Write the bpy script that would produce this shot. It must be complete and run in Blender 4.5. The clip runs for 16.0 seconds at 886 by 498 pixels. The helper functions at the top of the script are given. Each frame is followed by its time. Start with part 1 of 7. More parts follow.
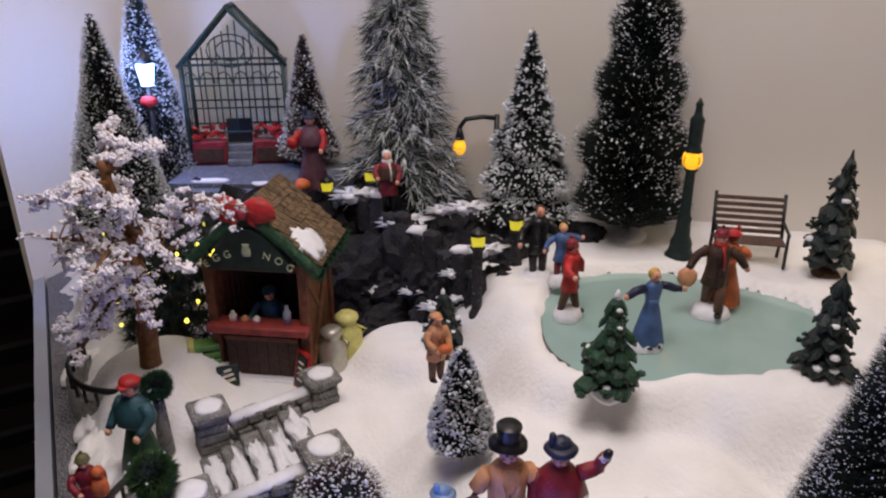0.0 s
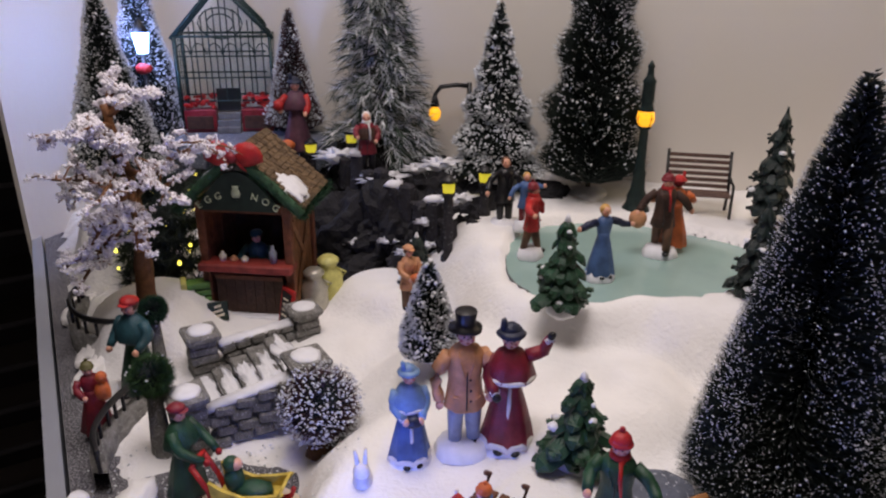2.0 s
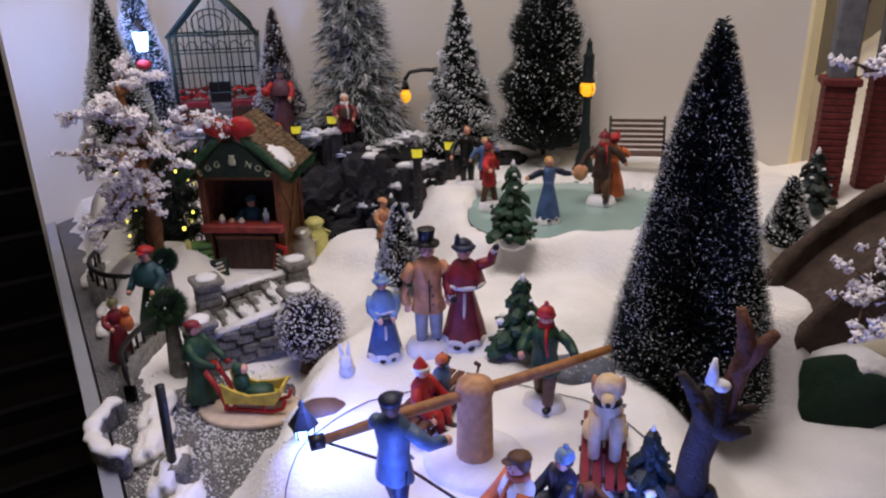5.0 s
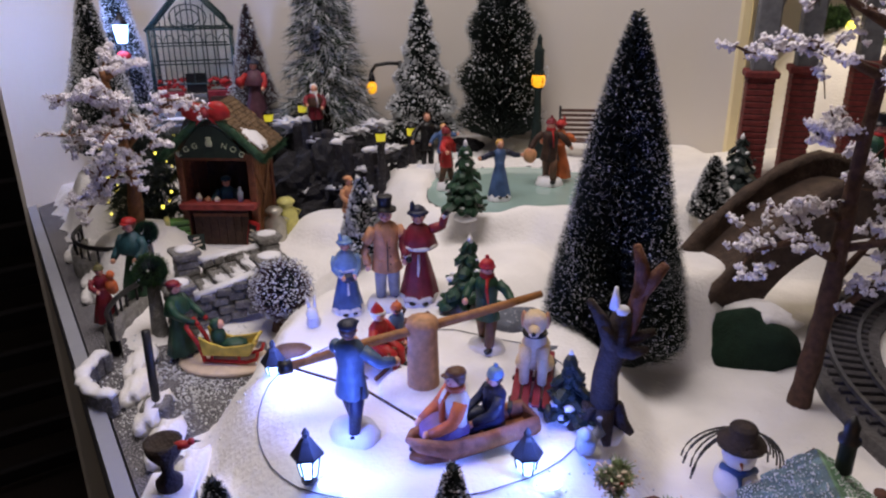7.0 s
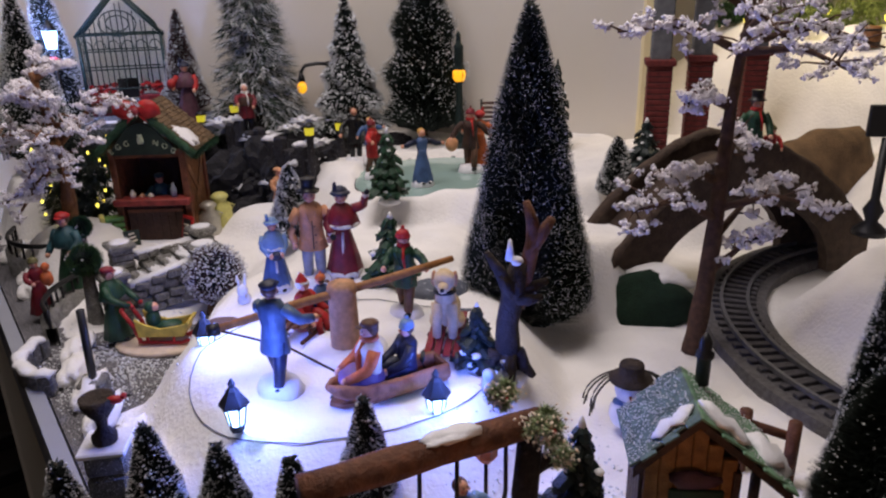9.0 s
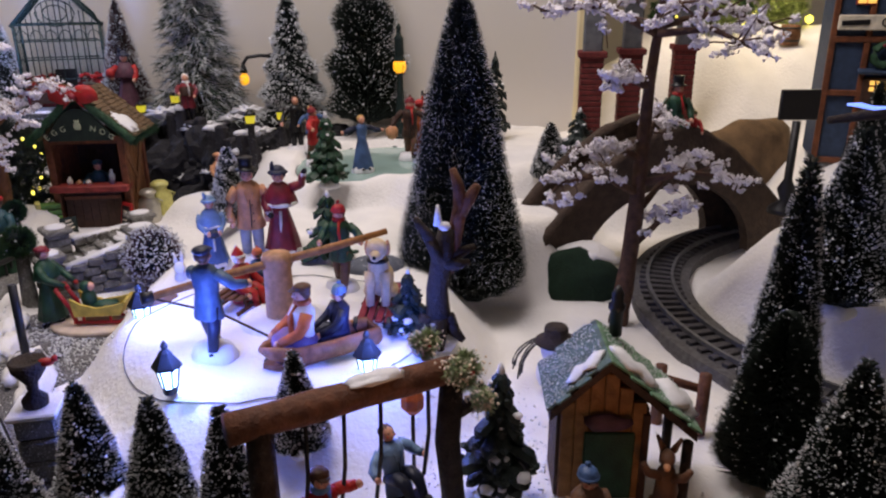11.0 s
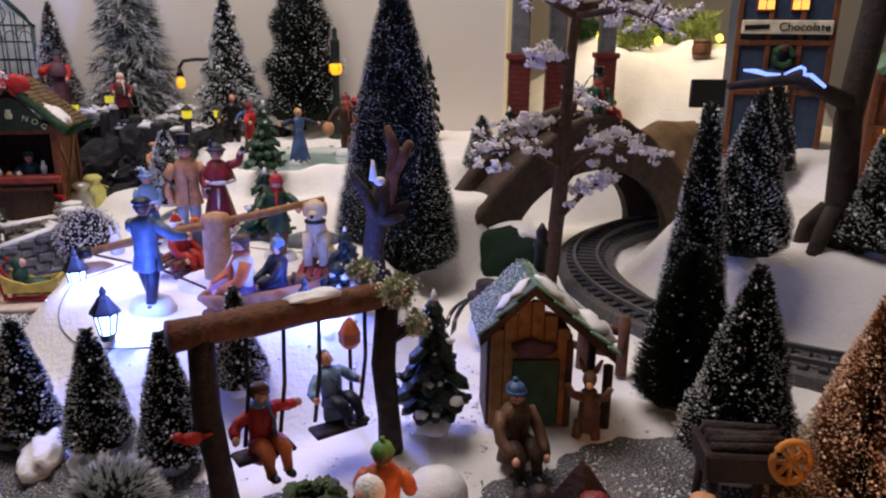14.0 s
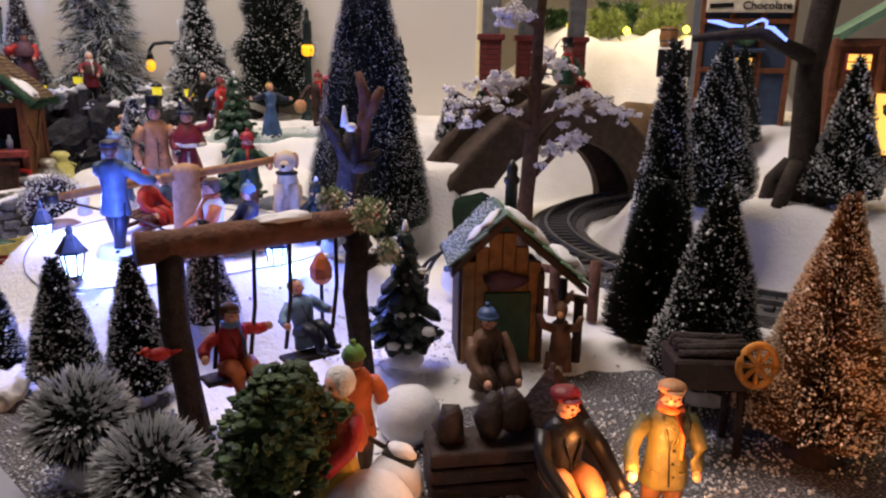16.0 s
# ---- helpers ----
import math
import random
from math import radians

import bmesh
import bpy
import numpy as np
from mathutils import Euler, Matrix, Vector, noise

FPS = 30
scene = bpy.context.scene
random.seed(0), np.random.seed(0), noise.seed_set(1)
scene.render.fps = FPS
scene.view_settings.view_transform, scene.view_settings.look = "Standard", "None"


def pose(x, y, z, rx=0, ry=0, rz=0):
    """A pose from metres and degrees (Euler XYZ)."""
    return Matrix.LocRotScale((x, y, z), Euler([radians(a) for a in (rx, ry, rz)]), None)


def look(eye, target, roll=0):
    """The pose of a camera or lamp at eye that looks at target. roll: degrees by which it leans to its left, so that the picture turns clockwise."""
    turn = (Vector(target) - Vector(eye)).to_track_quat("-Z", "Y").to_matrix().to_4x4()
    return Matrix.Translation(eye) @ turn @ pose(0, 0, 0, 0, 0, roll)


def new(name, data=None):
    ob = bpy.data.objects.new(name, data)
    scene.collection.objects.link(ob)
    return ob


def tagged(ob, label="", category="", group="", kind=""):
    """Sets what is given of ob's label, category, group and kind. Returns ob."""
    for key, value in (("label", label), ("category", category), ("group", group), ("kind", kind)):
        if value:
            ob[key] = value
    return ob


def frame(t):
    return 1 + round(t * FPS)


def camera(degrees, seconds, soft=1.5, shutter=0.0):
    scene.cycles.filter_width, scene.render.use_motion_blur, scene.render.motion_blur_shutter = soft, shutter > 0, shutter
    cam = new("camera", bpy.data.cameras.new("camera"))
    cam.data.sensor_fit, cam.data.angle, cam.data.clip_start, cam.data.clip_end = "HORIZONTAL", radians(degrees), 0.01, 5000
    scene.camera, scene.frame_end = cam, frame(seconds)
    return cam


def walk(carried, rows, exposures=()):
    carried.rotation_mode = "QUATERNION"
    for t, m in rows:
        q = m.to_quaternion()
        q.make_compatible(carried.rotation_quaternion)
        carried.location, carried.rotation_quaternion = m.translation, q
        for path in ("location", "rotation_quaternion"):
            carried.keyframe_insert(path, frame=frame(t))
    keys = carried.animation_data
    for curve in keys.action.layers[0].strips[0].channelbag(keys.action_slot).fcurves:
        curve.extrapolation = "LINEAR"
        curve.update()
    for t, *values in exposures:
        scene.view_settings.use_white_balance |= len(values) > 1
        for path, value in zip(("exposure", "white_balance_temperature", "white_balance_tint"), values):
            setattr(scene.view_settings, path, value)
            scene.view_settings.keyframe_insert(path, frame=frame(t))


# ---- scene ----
cam = camera(62.4, 16.0, soft=2.2)
METRES, EYE, TILT, LEAN, TURN = 0.39, 0.29, -23.0, 0.0, 0.0
ROWS = [
    (0.0, 0.0, 0.0, 0.0, 0.0, 0.0, -0.0),
    (0.5, 0.0102, -0.0288, -0.0248, 0.1, 0.16, -0.01),
    (1.0, 0.0212, -0.0743, -0.0488, -0.26, 0.27, -0.06),
    (1.5, 0.0242, -0.0903, -0.0811, -0.44, 0.43, 0.17),
    (2.0, 0.0239, -0.1127, -0.1159, -1.06, 0.71, -0.09),
    (2.5, 0.0151, -0.1568, -0.1499, -1.0, 1.22, 0.42),
    (3.0, 0.0219, -0.1919, -0.1685, -0.78, 1.63, 0.94),
    (3.5, 0.0202, -0.2174, -0.1878, -0.71, 1.81, 0.95),
    (4.0, 0.03, -0.2461, -0.2053, -1.12, 1.65, 1.36),
    (6.5, 0.075, -0.4172, -0.2859, -3.03, 1.74, 2.21),
    (7.0, 0.0776, -0.4469, -0.3056, -3.86, 1.93, 2.17),
    (7.5, 0.0896, -0.4737, -0.3182, -4.76, 2.19, 2.52),
    (8.0, 0.1052, -0.5006, -0.3321, -5.75, 2.45, 3.08),
    (8.5, 0.1115, -0.5283, -0.3533, -6.78, 2.69, 3.91),
    (9.0, 0.1186, -0.5367, -0.3749, -7.57, 2.64, 4.57),
    (11.5, 0.1403, -0.5831, -0.4549, -12.06, 3.12, 5.14),
    (12.0, 0.1341, -0.5917, -0.4762, -12.95, 3.17, 5.19),
    (12.5, 0.1324, -0.6053, -0.4897, -14.13, 3.84, 5.34),
    (13.0, 0.1277, -0.6163, -0.5105, -14.84, 4.97, 5.41),
    (13.5, 0.1249, -0.6138, -0.5373, -15.44, 5.54, 5.67),
    (14.0, 0.1227, -0.6106, -0.5579, -16.07, 5.72, 6.08),
    (14.5, 0.1203, -0.6114, -0.5841, -16.63, 6.25, 6.32),
    (15.0, 0.1202, -0.6042, -0.6097, -17.4, 6.14, 6.32),
    (15.5, 0.1189, -0.5982, -0.6366, -17.83, 6.12, 6.49),
    (16.0, 0.118, -0.6016, -0.6549, -18.03, 6.73, 6.68),
]
walk(cam, [(t, pose(0, 0, EYE, TILT, LEAN, TURN) @ pose(METRES * x, METRES * y, METRES * z, 90 + pitch, roll, yaw)) for t, x, y, z, yaw, pitch, roll in ROWS],
     exposures=[(0.0, -0.18, 6500, 10), (4.0, -0.24, 6500, 10), (9.0, -0.24, 6500, 10), (11.5, -0.12, 6500, 10), (13.0, -0.08, 6550, 10), (16.0, 0.20, 6950, 10)])

# ---- world and light ----
world = bpy.data.worlds.new("room_dark")
scene.world = world
world.use_nodes = True
world.node_tree.nodes["Background"].inputs[0].default_value = (0.64, 0.62, 0.63, 1)
world.node_tree.nodes["Background"].inputs[1].default_value = 0.12


def lamp(name, kind, loc, power, color, size=0.01, target=None):
    d = bpy.data.lights.new(name, kind)
    d.energy, d.color = power, color
    if kind == "AREA":
        d.shape, d.size = "DISK", size
    else:
        d.shadow_soft_size = size
    ob = new(name, d)
    ob.matrix_world = look(loc, target) if target else pose(*loc)
    return ob


lamp("room_light", "POINT", (-0.02, 0.20, 0.86), 20.5, (1.0, 0.895, 0.90), 0.22)
lamp("side_room_light", "POINT", (0.60, 0.50, 0.40), 2.4, (1.0, 0.78, 0.48), 0.05)

# ---- materials ----
MATS = {}


def lin(c):
    return tuple(((v / 255 + 0.055) / 1.055) ** 2.4 if v > 10 else v / 255 / 12.92 for v in c)


def mat(name, rgb, rough=0.5, var=0.25, scale=250.0, bump=0.15, bscale=900.0, metal=0.0, second=None, edge=0.5, glow=0.0, spec=0.4, island=0.0):
    """Base colour with noise at two scales, an optional second colour in patches, fine relief."""
    m = bpy.data.materials.new(name)
    m.use_nodes = True
    nt = m.node_tree
    n, l = nt.nodes, nt.links
    b = n["Principled BSDF"]
    co = n.new("ShaderNodeTexCoord")
    big, fine = n.new("ShaderNodeTexNoise"), n.new("ShaderNodeTexNoise")
    big.inputs["Scale"].default_value, fine.inputs["Scale"].default_value = scale, bscale
    big.inputs["Detail"].default_value = 5
    l.new(co.outputs["Object"], big.inputs["Vector"])
    l.new(co.outputs["Object"], fine.inputs["Vector"])
    base = lin(rgb)
    ramp = n.new("ShaderNodeValToRGB")
    e = ramp.color_ramp.elements
    e[0].position, e[1].position = 0.3, 0.72
    e[0].color = (*[max(0, c * (1 - var)) for c in base], 1)
    e[1].color = (*[min(1, c * (1 + var)) for c in base], 1)
    l.new(big.outputs["Fac"], ramp.inputs["Fac"])
    out = ramp.outputs["Color"]
    if second:
        r2 = n.new("ShaderNodeValToRGB")
        r2.color_ramp.elements[0].position, r2.color_ramp.elements[1].position = edge - 0.05, edge + 0.05
        l.new(fine.outputs["Fac"], r2.inputs["Fac"])
        mix = n.new("ShaderNodeMixRGB")
        l.new(r2.outputs["Color"], mix.inputs[0])
        l.new(out, mix.inputs[1])
        mix.inputs[2].default_value = (*lin(second), 1)
        out = mix.outputs[0]
    if island:
        geo, hsv, mul = n.new("ShaderNodeNewGeometry"), n.new("ShaderNodeHueSaturation"), n.new("ShaderNodeMapRange")
        l.new(geo.outputs["Random Per Island"], mul.inputs["Value"])
        mul.inputs["To Min"].default_value, mul.inputs["To Max"].default_value = 1 - island, 1 + island
        l.new(mul.outputs["Result"], hsv.inputs["Value"])
        l.new(out, hsv.inputs["Color"])
        out = hsv.outputs["Color"]
    l.new(out, b.inputs["Base Color"])
    b.inputs["Roughness"].default_value, b.inputs["Metallic"].default_value = rough, metal
    b.inputs["Specular IOR Level"].default_value = spec
    if bump:
        bp = n.new("ShaderNodeBump")
        bp.inputs["Strength"].default_value, bp.inputs["Distance"].default_value = bump, 0.0015
        l.new(fine.outputs["Fac"], bp.inputs["Height"])
        l.new(bp.outputs["Normal"], b.inputs["Normal"])
    if glow:
        b.inputs["Emission Color"].default_value = (*base, 1)
        b.inputs["Emission Strength"].default_value = glow
    MATS[name] = m
    return m


mat("snow", (238, 236, 234), 0.9, 0.05, 40, 0.5, 350, spec=0.2)
mat("snow_paint", (232, 232, 236), 0.6, 0.06, 200, 0.3, 700)
mat("wall_paint", (222, 216, 206), 0.8, 0.03, 6, 0.1, 120)
# White edge board; the grey-blue tone carries the shadow lying on it.
mat("white_board_shaded", (146, 149, 158), 0.45, 0.04, 30, 0.05, 200)
mat("felt", (80, 78, 82), 0.95, 0.45, 38, 0.6, 900, second=(148, 147, 150), edge=0.55)
# Near-black walls and dark floor: the unlit room's gloom is put into the colour.
mat("room_shade", (46, 43, 46), 0.8, 0.3, 4, 0.05, 30)
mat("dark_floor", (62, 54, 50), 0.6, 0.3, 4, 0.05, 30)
mat("ceiling_paint", (200, 196, 188), 0.9, 0.03, 5, 0.05, 60)
mat("cream_trim", (236, 222, 178), 0.5, 0.05, 30, 0.05, 200)
mat("ice", (150, 176, 170), 0.12, 0.06, 30, 0.06, 60, spec=0.5)
mat("needle_dark", (55, 64, 59), 0.75, 0.4, 200, 0, island=0.5)
mat("needle_grey", (62, 76, 64), 0.75, 0.3, 200, 0, island=0.6)
mat("needle_gold", (146, 102, 68), 0.7, 0.35, 200, 0, island=0.5)
mat("needle_plum", (100, 76, 76), 0.75, 0.35, 200, 0, island=0.5)
mat("frost", (228, 230, 232), 0.85, 0.08, 300, 0)
mat("frost_gold", (244, 226, 204), 0.7, 0.1, 300, 0)
# Core tones hold the shade deep in brushes; core_dark also serves as bristles.
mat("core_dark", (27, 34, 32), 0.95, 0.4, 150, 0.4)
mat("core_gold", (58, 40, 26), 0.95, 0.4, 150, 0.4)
mat("wire_stem", (70, 62, 48), 0.6, 0.3, 300, 0.1)
mat("resin_green", (34, 66, 46), 0.42, 0.4, 220, 0.4, 800)
mat("resin_dark", (28, 40, 38), 0.42, 0.4, 220, 0.4, 800)
mat("bark", (86, 62, 48), 0.8, 0.4, 220, 0.7, 700)
mat("bark_dark", (52, 42, 38), 0.8, 0.4, 220, 0.7, 700)
mat("bark_red", (98, 62, 44), 0.75, 0.4, 180, 0.6, 600)
mat("blossom_snow", (244, 240, 246), 0.85, 0.08, 250, 0.3, 900)
mat("stone", (122, 120, 116), 0.85, 0.45, 170, 0.8, 1300, second=(214, 214, 214), edge=0.64)
mat("stone_dark", (44, 42, 46), 0.8, 0.5, 160, 0.8, 500, second=(150, 150, 152), edge=0.72)
mat("rock", (30, 29, 33), 0.75, 0.5, 160, 0.9, 420, second=(150, 150, 155), edge=0.78)
mat("slate", (96, 100, 112), 0.8, 0.25, 160, 0.5, 500, second=(200, 204, 212), edge=0.68)
mat("iron", (26, 26, 28), 0.45, 0.2, 300, 0.1, spec=0.5)
mat("lamp_green", (30, 44, 42), 0.45, 0.3, 300, 0.2)
mat("iron_green", (32, 54, 54), 0.45, 0.25, 300, 0.15)
mat("wood", (122, 82, 50), 0.6, 0.35, 220, 0.5, 500)
mat("wood_dark", (66, 44, 34), 0.6, 0.35, 220, 0.5, 500)
mat("wood_bench", (92, 70, 62), 0.55, 0.3, 220, 0.3, 500)
mat("booth_wood", (112, 66, 42), 0.55, 0.4, 180, 0.5, 450)
mat("booth_trim", (140, 56, 49), 0.54, 0.43, 110, 0.30)
mat("shingle", (104, 84, 62), 0.75, 0.3, 250, 0.5, 700, island=0.35)
mat("garland", (44, 78, 52), 0.6, 0.4, 300, 0.7, 900, island=0.3)
mat("red", (175, 41, 41), 0.46, 0.38, 110, 0.30)
mat("red_dark", (124, 35, 45), 0.44, 0.43, 110, 0.30)
mat("orange", (194, 100, 53), 0.49, 0.38, 110, 0.30)
mat("tan", (198, 142, 102), 0.46, 0.40, 110, 0.30)
mat("brown", (106, 75, 56), 0.54, 0.43, 110, 0.30)
mat("blue", (74, 100, 146), 0.42, 0.43, 110, 0.30)
mat("blue_light", (116, 145, 183), 0.44, 0.38, 110, 0.30)
mat("navy", (35, 40, 63), 0.44, 0.48, 110, 0.30)
mat("teal", (42, 76, 85), 0.46, 0.43, 110, 0.30)
mat("green_coat", (38, 72, 50), 0.46, 0.48, 110, 0.30)
mat("green_bright", (92, 135, 68), 0.54, 0.48, 110, 0.30)
mat("olive", (95, 91, 54), 0.44, 0.48, 110, 0.30)
mat("purple", (110, 84, 124), 0.49, 0.43, 110, 0.30)
mat("plum", (89, 56, 70), 0.54, 0.43, 110, 0.30)
mat("yellow", (209, 183, 82), 0.46, 0.38, 110, 0.30)
mat("grey_paint", (151, 156, 165), 0.49, 0.38, 110, 0.30)
mat("black_paint", (24, 23, 26), 0.35, 0.3, 220, 0.1)
mat("skin", (222, 166, 140), 0.45, 0.12, 220, 0.08)
mat("hair_blond", (206, 160, 86), 0.5, 0.2, 300, 0.3)
mat("hair_brown", (88, 58, 40), 0.5, 0.2, 300, 0.3)
mat("fur_white", (226, 222, 218), 0.7, 0.1, 300, 0.4)
mat("dog_cream", (216, 190, 150), 0.6, 0.15, 300, 0.4)
mat("base_cream", (216, 196, 176), 0.7, 0.1, 150, 0.3)
mat("tin", (188, 184, 170), 0.35, 0.15, 200, 0.1, metal=0.6)
mat("can_yellow", (206, 200, 120), 0.4, 0.2, 200, 0.1)
mat("brick_red", (104, 40, 38), 0.7, 0.3, 200, 0.5, 600, island=0.2)
mat("column_stone", (104, 105, 108), 0.7, 0.25, 150, 0.4)
mat("roof_green", (104, 138, 110), 0.6, 0.25, 220, 0.4, 700, island=0.25)
mat("house_tan", (150, 106, 62), 0.65, 0.3, 200, 0.4)
mat("house_blue", (52, 68, 94), 0.6, 0.25, 150, 0.3)
mat("led_bulb", (170, 200, 255), 0.3, 0, 10, 0, glow=7.0)
mat("bridge_brown", (68, 54, 45), 0.8, 0.35, 150, 0.7, 420)
mat("rail_grey", (88, 88, 92), 0.6, 0.25, 200, 0.3)
mat("ballast", (92, 90, 92), 0.9, 0.3, 300, 0.6, 700)
mat("sleeper_grey", (72, 70, 74), 0.85, 0.3, 300, 0.4, 700)
mat("sled_brown", (146, 96, 70), 0.55, 0.4, 180, 0.4, 500)
mat("post_wood", (186, 140, 104), 0.6, 0.3, 200, 0.3, 500)
mat("beam_wood", (158, 108, 62), 0.6, 0.35, 200, 0.4, 500)
mat("leaf_dark", (52, 72, 40), 0.65, 0.45, 260, 0.7, 700, island=0.5)
mat("leaf_pale", (150, 164, 92), 0.6, 0.35, 200, 0.4, island=0.4)
mat("crate_dark", (46, 30, 26), 0.6, 0.4, 200, 0.5, 500)
mat("earth_brown", (104, 82, 58), 0.9, 0.35, 60, 0.6, 500)
mat("sign_letter", (176, 184, 152), 0.5, 0.2, 200, 0.1)
mat("cart_gold", (196, 128, 52), 0.5, 0.35, 200, 0.3)
mat("roof_teal", (88, 108, 106), 0.65, 0.3, 220, 0.5, 700, island=0.25)
mat("sprig", (176, 190, 152), 0.7, 0.3, 260, 0.3, island=0.4)
mat("coat_greyblue", (77, 97, 123), 0.42, 0.43, 110, 0.30)
mat("cheek", (206, 118, 104), 0.5, 0.1, 200, 0)
mat("green_felt", (20, 42, 28), 0.95, 0.25, 200, 0.6, 700)
mat("vine", (62, 92, 52), 0.7, 0.4, 260, 0.7, 700, island=0.4)
mat("bulb_yellow", (255, 178, 36), 0.3, 0.35, 260, 0, glow=1.25)
mat("lantern_yellow", (235, 220, 60), 0.4, 0, 10, 0, glow=0.55)
mat("fairy_yellow", (255, 236, 90), 0.3, 0, 10, 0, glow=3.0)
mat("led_blue", (150, 190, 255), 0.3, 0, 10, 0, glow=9.0)
mat("led_soft", (120, 150, 255), 0.3, 0, 10, 0, glow=2.0)
mat("window_warm", (255, 196, 96), 0.4, 0.3, 90, 0, glow=1.1)
mat("ember", (255, 110, 30), 0.5, 0.3, 200, 0, glow=6.0)
mat("cream", (224, 214, 192), 0.54, 0.28, 110, 0.30)
mat("sign_dark", (36, 48, 40), 0.5, 0.2, 200, 0.1)


# ---- mesh building ----
def ico(sub):
    b = bmesh.new()
    bmesh.ops.create_icosphere(b, subdivisions=sub, radius=1)
    r = [v.co.copy() for v in b.verts], [[v.index for v in f.verts] for f in b.faces]
    b.free()
    return r


ICO = {1: ico(1), 2: ico(2), 3: ico(3)}


class MB:
    """Collects shaped pieces into one mesh."""

    def __init__(self):
        self.v, self.f, self.m, self.s = [], [], [], []

    def add(self, verts, faces, mt, smooth=True):
        o = len(self.v)
        self.v.extend(tuple(p) for p in verts)
        for q in faces:
            self.f.append([i + o for i in q])
            self.m.append(mt)
            self.s.append(smooth)
        return self

    def lathe(self, prof, mt, at=(0, 0, 0), seg=16, sx=1.0, sy=1.0, fold=0.0, nf=7, turn=None, smooth=True):
        """Turned form: prof holds (radius, height) from the bottom up; fold waves the lower rim."""
        vs, fs, n = [], [], len(prof)
        top = prof[-1][1] - prof[0][1]
        for r, z in prof:
            k = fold * (1 - (z - prof[0][1]) / (top or 1))
            for i in range(seg):
                a = 2 * math.pi * i / seg
                q = r * (1 + k * math.cos(nf * a))
                vs.append(Vector((q * math.cos(a) * sx, q * math.sin(a) * sy, z)))
        for j in range(n - 1):
            for i in range(seg):
                k = (i + 1) % seg
                fs.append([j * seg + i, j * seg + k, (j + 1) * seg + k, (j + 1) * seg + i])
        fs.append(list(range(seg))[::-1])
        fs.append([(n - 1) * seg + i for i in range(seg)])
        m = Matrix.Translation(at) @ (turn or Matrix())
        return self.add([m @ p for p in vs], fs, mt, smooth)

    def tube(self, pts, rad, mt, seg=8, smooth=True, flat=1.0):
        pts = [Vector(p) for p in pts]
        rad = [rad] * len(pts) if isinstance(rad, (int, float)) else rad
        vs, fs, n = [], [], len(pts)
        up = Vector((0, 0, 1))
        for i, p in enumerate(pts):
            d = (pts[min(i + 1, n - 1)] - pts[max(i - 1, 0)]).normalized()
            u = d.cross(up if abs(d.z) < 0.95 else Vector((1, 0, 0))).normalized()
            w = u.cross(d)
            for k in range(seg):
                a = 2 * math.pi * k / seg
                vs.append(p + rad[i] * (math.cos(a) * u + flat * math.sin(a) * w))
        for j in range(n - 1):
            for k in range(seg):
                q = (k + 1) % seg
                fs.append([j * seg + k, j * seg + q, (j + 1) * seg + q, (j + 1) * seg + k])
        fs.append(list(range(seg))[::-1])
        fs.append([(n - 1) * seg + k for k in range(seg)])
        return self.add(vs, fs, mt, smooth)

    def box(self, size, at, mt, turn=None, bevel=0.0, taper=1.0):
        x, y, z = [s / 2 for s in size]
        b = bmesh.new()
        bmesh.ops.create_cube(b, size=2)
        for v in b.verts:
            t = taper if v.co.z > 0 else 1
            v.co = Vector((v.co.x * x * t, v.co.y * y * t, v.co.z * z))
        if bevel:
            bmesh.ops.bevel(b, geom=b.edges[:], offset=bevel, segments=1, affect="EDGES")
        b.verts.index_update()
        m = Matrix.Translation(at) @ (turn or Matrix())
        self.add([m @ v.co for v in b.verts], [[v.index for v in f.verts] for f in b.faces], mt, False)
        b.free()
        return self

    def ball(self, r, at, mt, scale=(1, 1, 1), sub=2, rough=0.0, turn=None, freq=2.0, smooth=True):
        vs, fs = ICO[sub]
        o = Vector(at) * 97
        m = Matrix.Translation(at) @ (turn or Matrix())
        out = []
        for p in vs:
            k = 1 + rough * noise.noise(p * freq + o) if rough else 1
            out.append(m @ Vector((p.x * r * k * scale[0], p.y * r * k * scale[1], p.z * r * k * scale[2])))
        return self.add(out, fs, mt, smooth)

    def slab(self, outline, z0, z1, mt, smooth=False):
        n = len(outline)
        vs = [(x, y, z0) for x, y in outline] + [(x, y, z1) for x, y in outline]
        fs = [list(range(n))[::-1], list(range(n, 2 * n))] + [[i, (i + 1) % n, n + (i + 1) % n, n + i] for i in range(n)]
        return self.add(vs, fs, mt, smooth)

    def obj(self, name, parent=None, label="", at=None):
        me = bpy.data.meshes.new(name)
        me.from_pydata(self.v, [], self.f)
        names = list(dict.fromkeys(self.m))
        for k in names:
            me.materials.append(MATS[k])
        me.polygons.foreach_set("material_index", [names.index(k) for k in self.m])
        me.polygons.foreach_set("use_smooth", self.s)
        me.update()
        ob = new(name, me)
        if parent:
            ob.parent = parent
        if at:
            ob.matrix_basis = at if isinstance(at, Matrix) else pose(*at)
        if label:
            tagged(ob, label)
        return ob


def thing(name, label, category, m, group="", kind=""):
    ob = new(name)
    ob.empty_display_size = 0.01
    ob.matrix_basis = m
    return tagged(ob, label, category, group, kind)


# ---- terrain ----
def ss(a, b, v):
    t = min(1, max(0, (v - a) / (b - a)))
    return t * t * (3 - 2 * t)


def mound(x, y, cx, cy, rx, ry, soft):
    return 1 - ss(1 - soft, 1 + soft, math.hypot((x - cx) / rx, (y - cy) / ry))


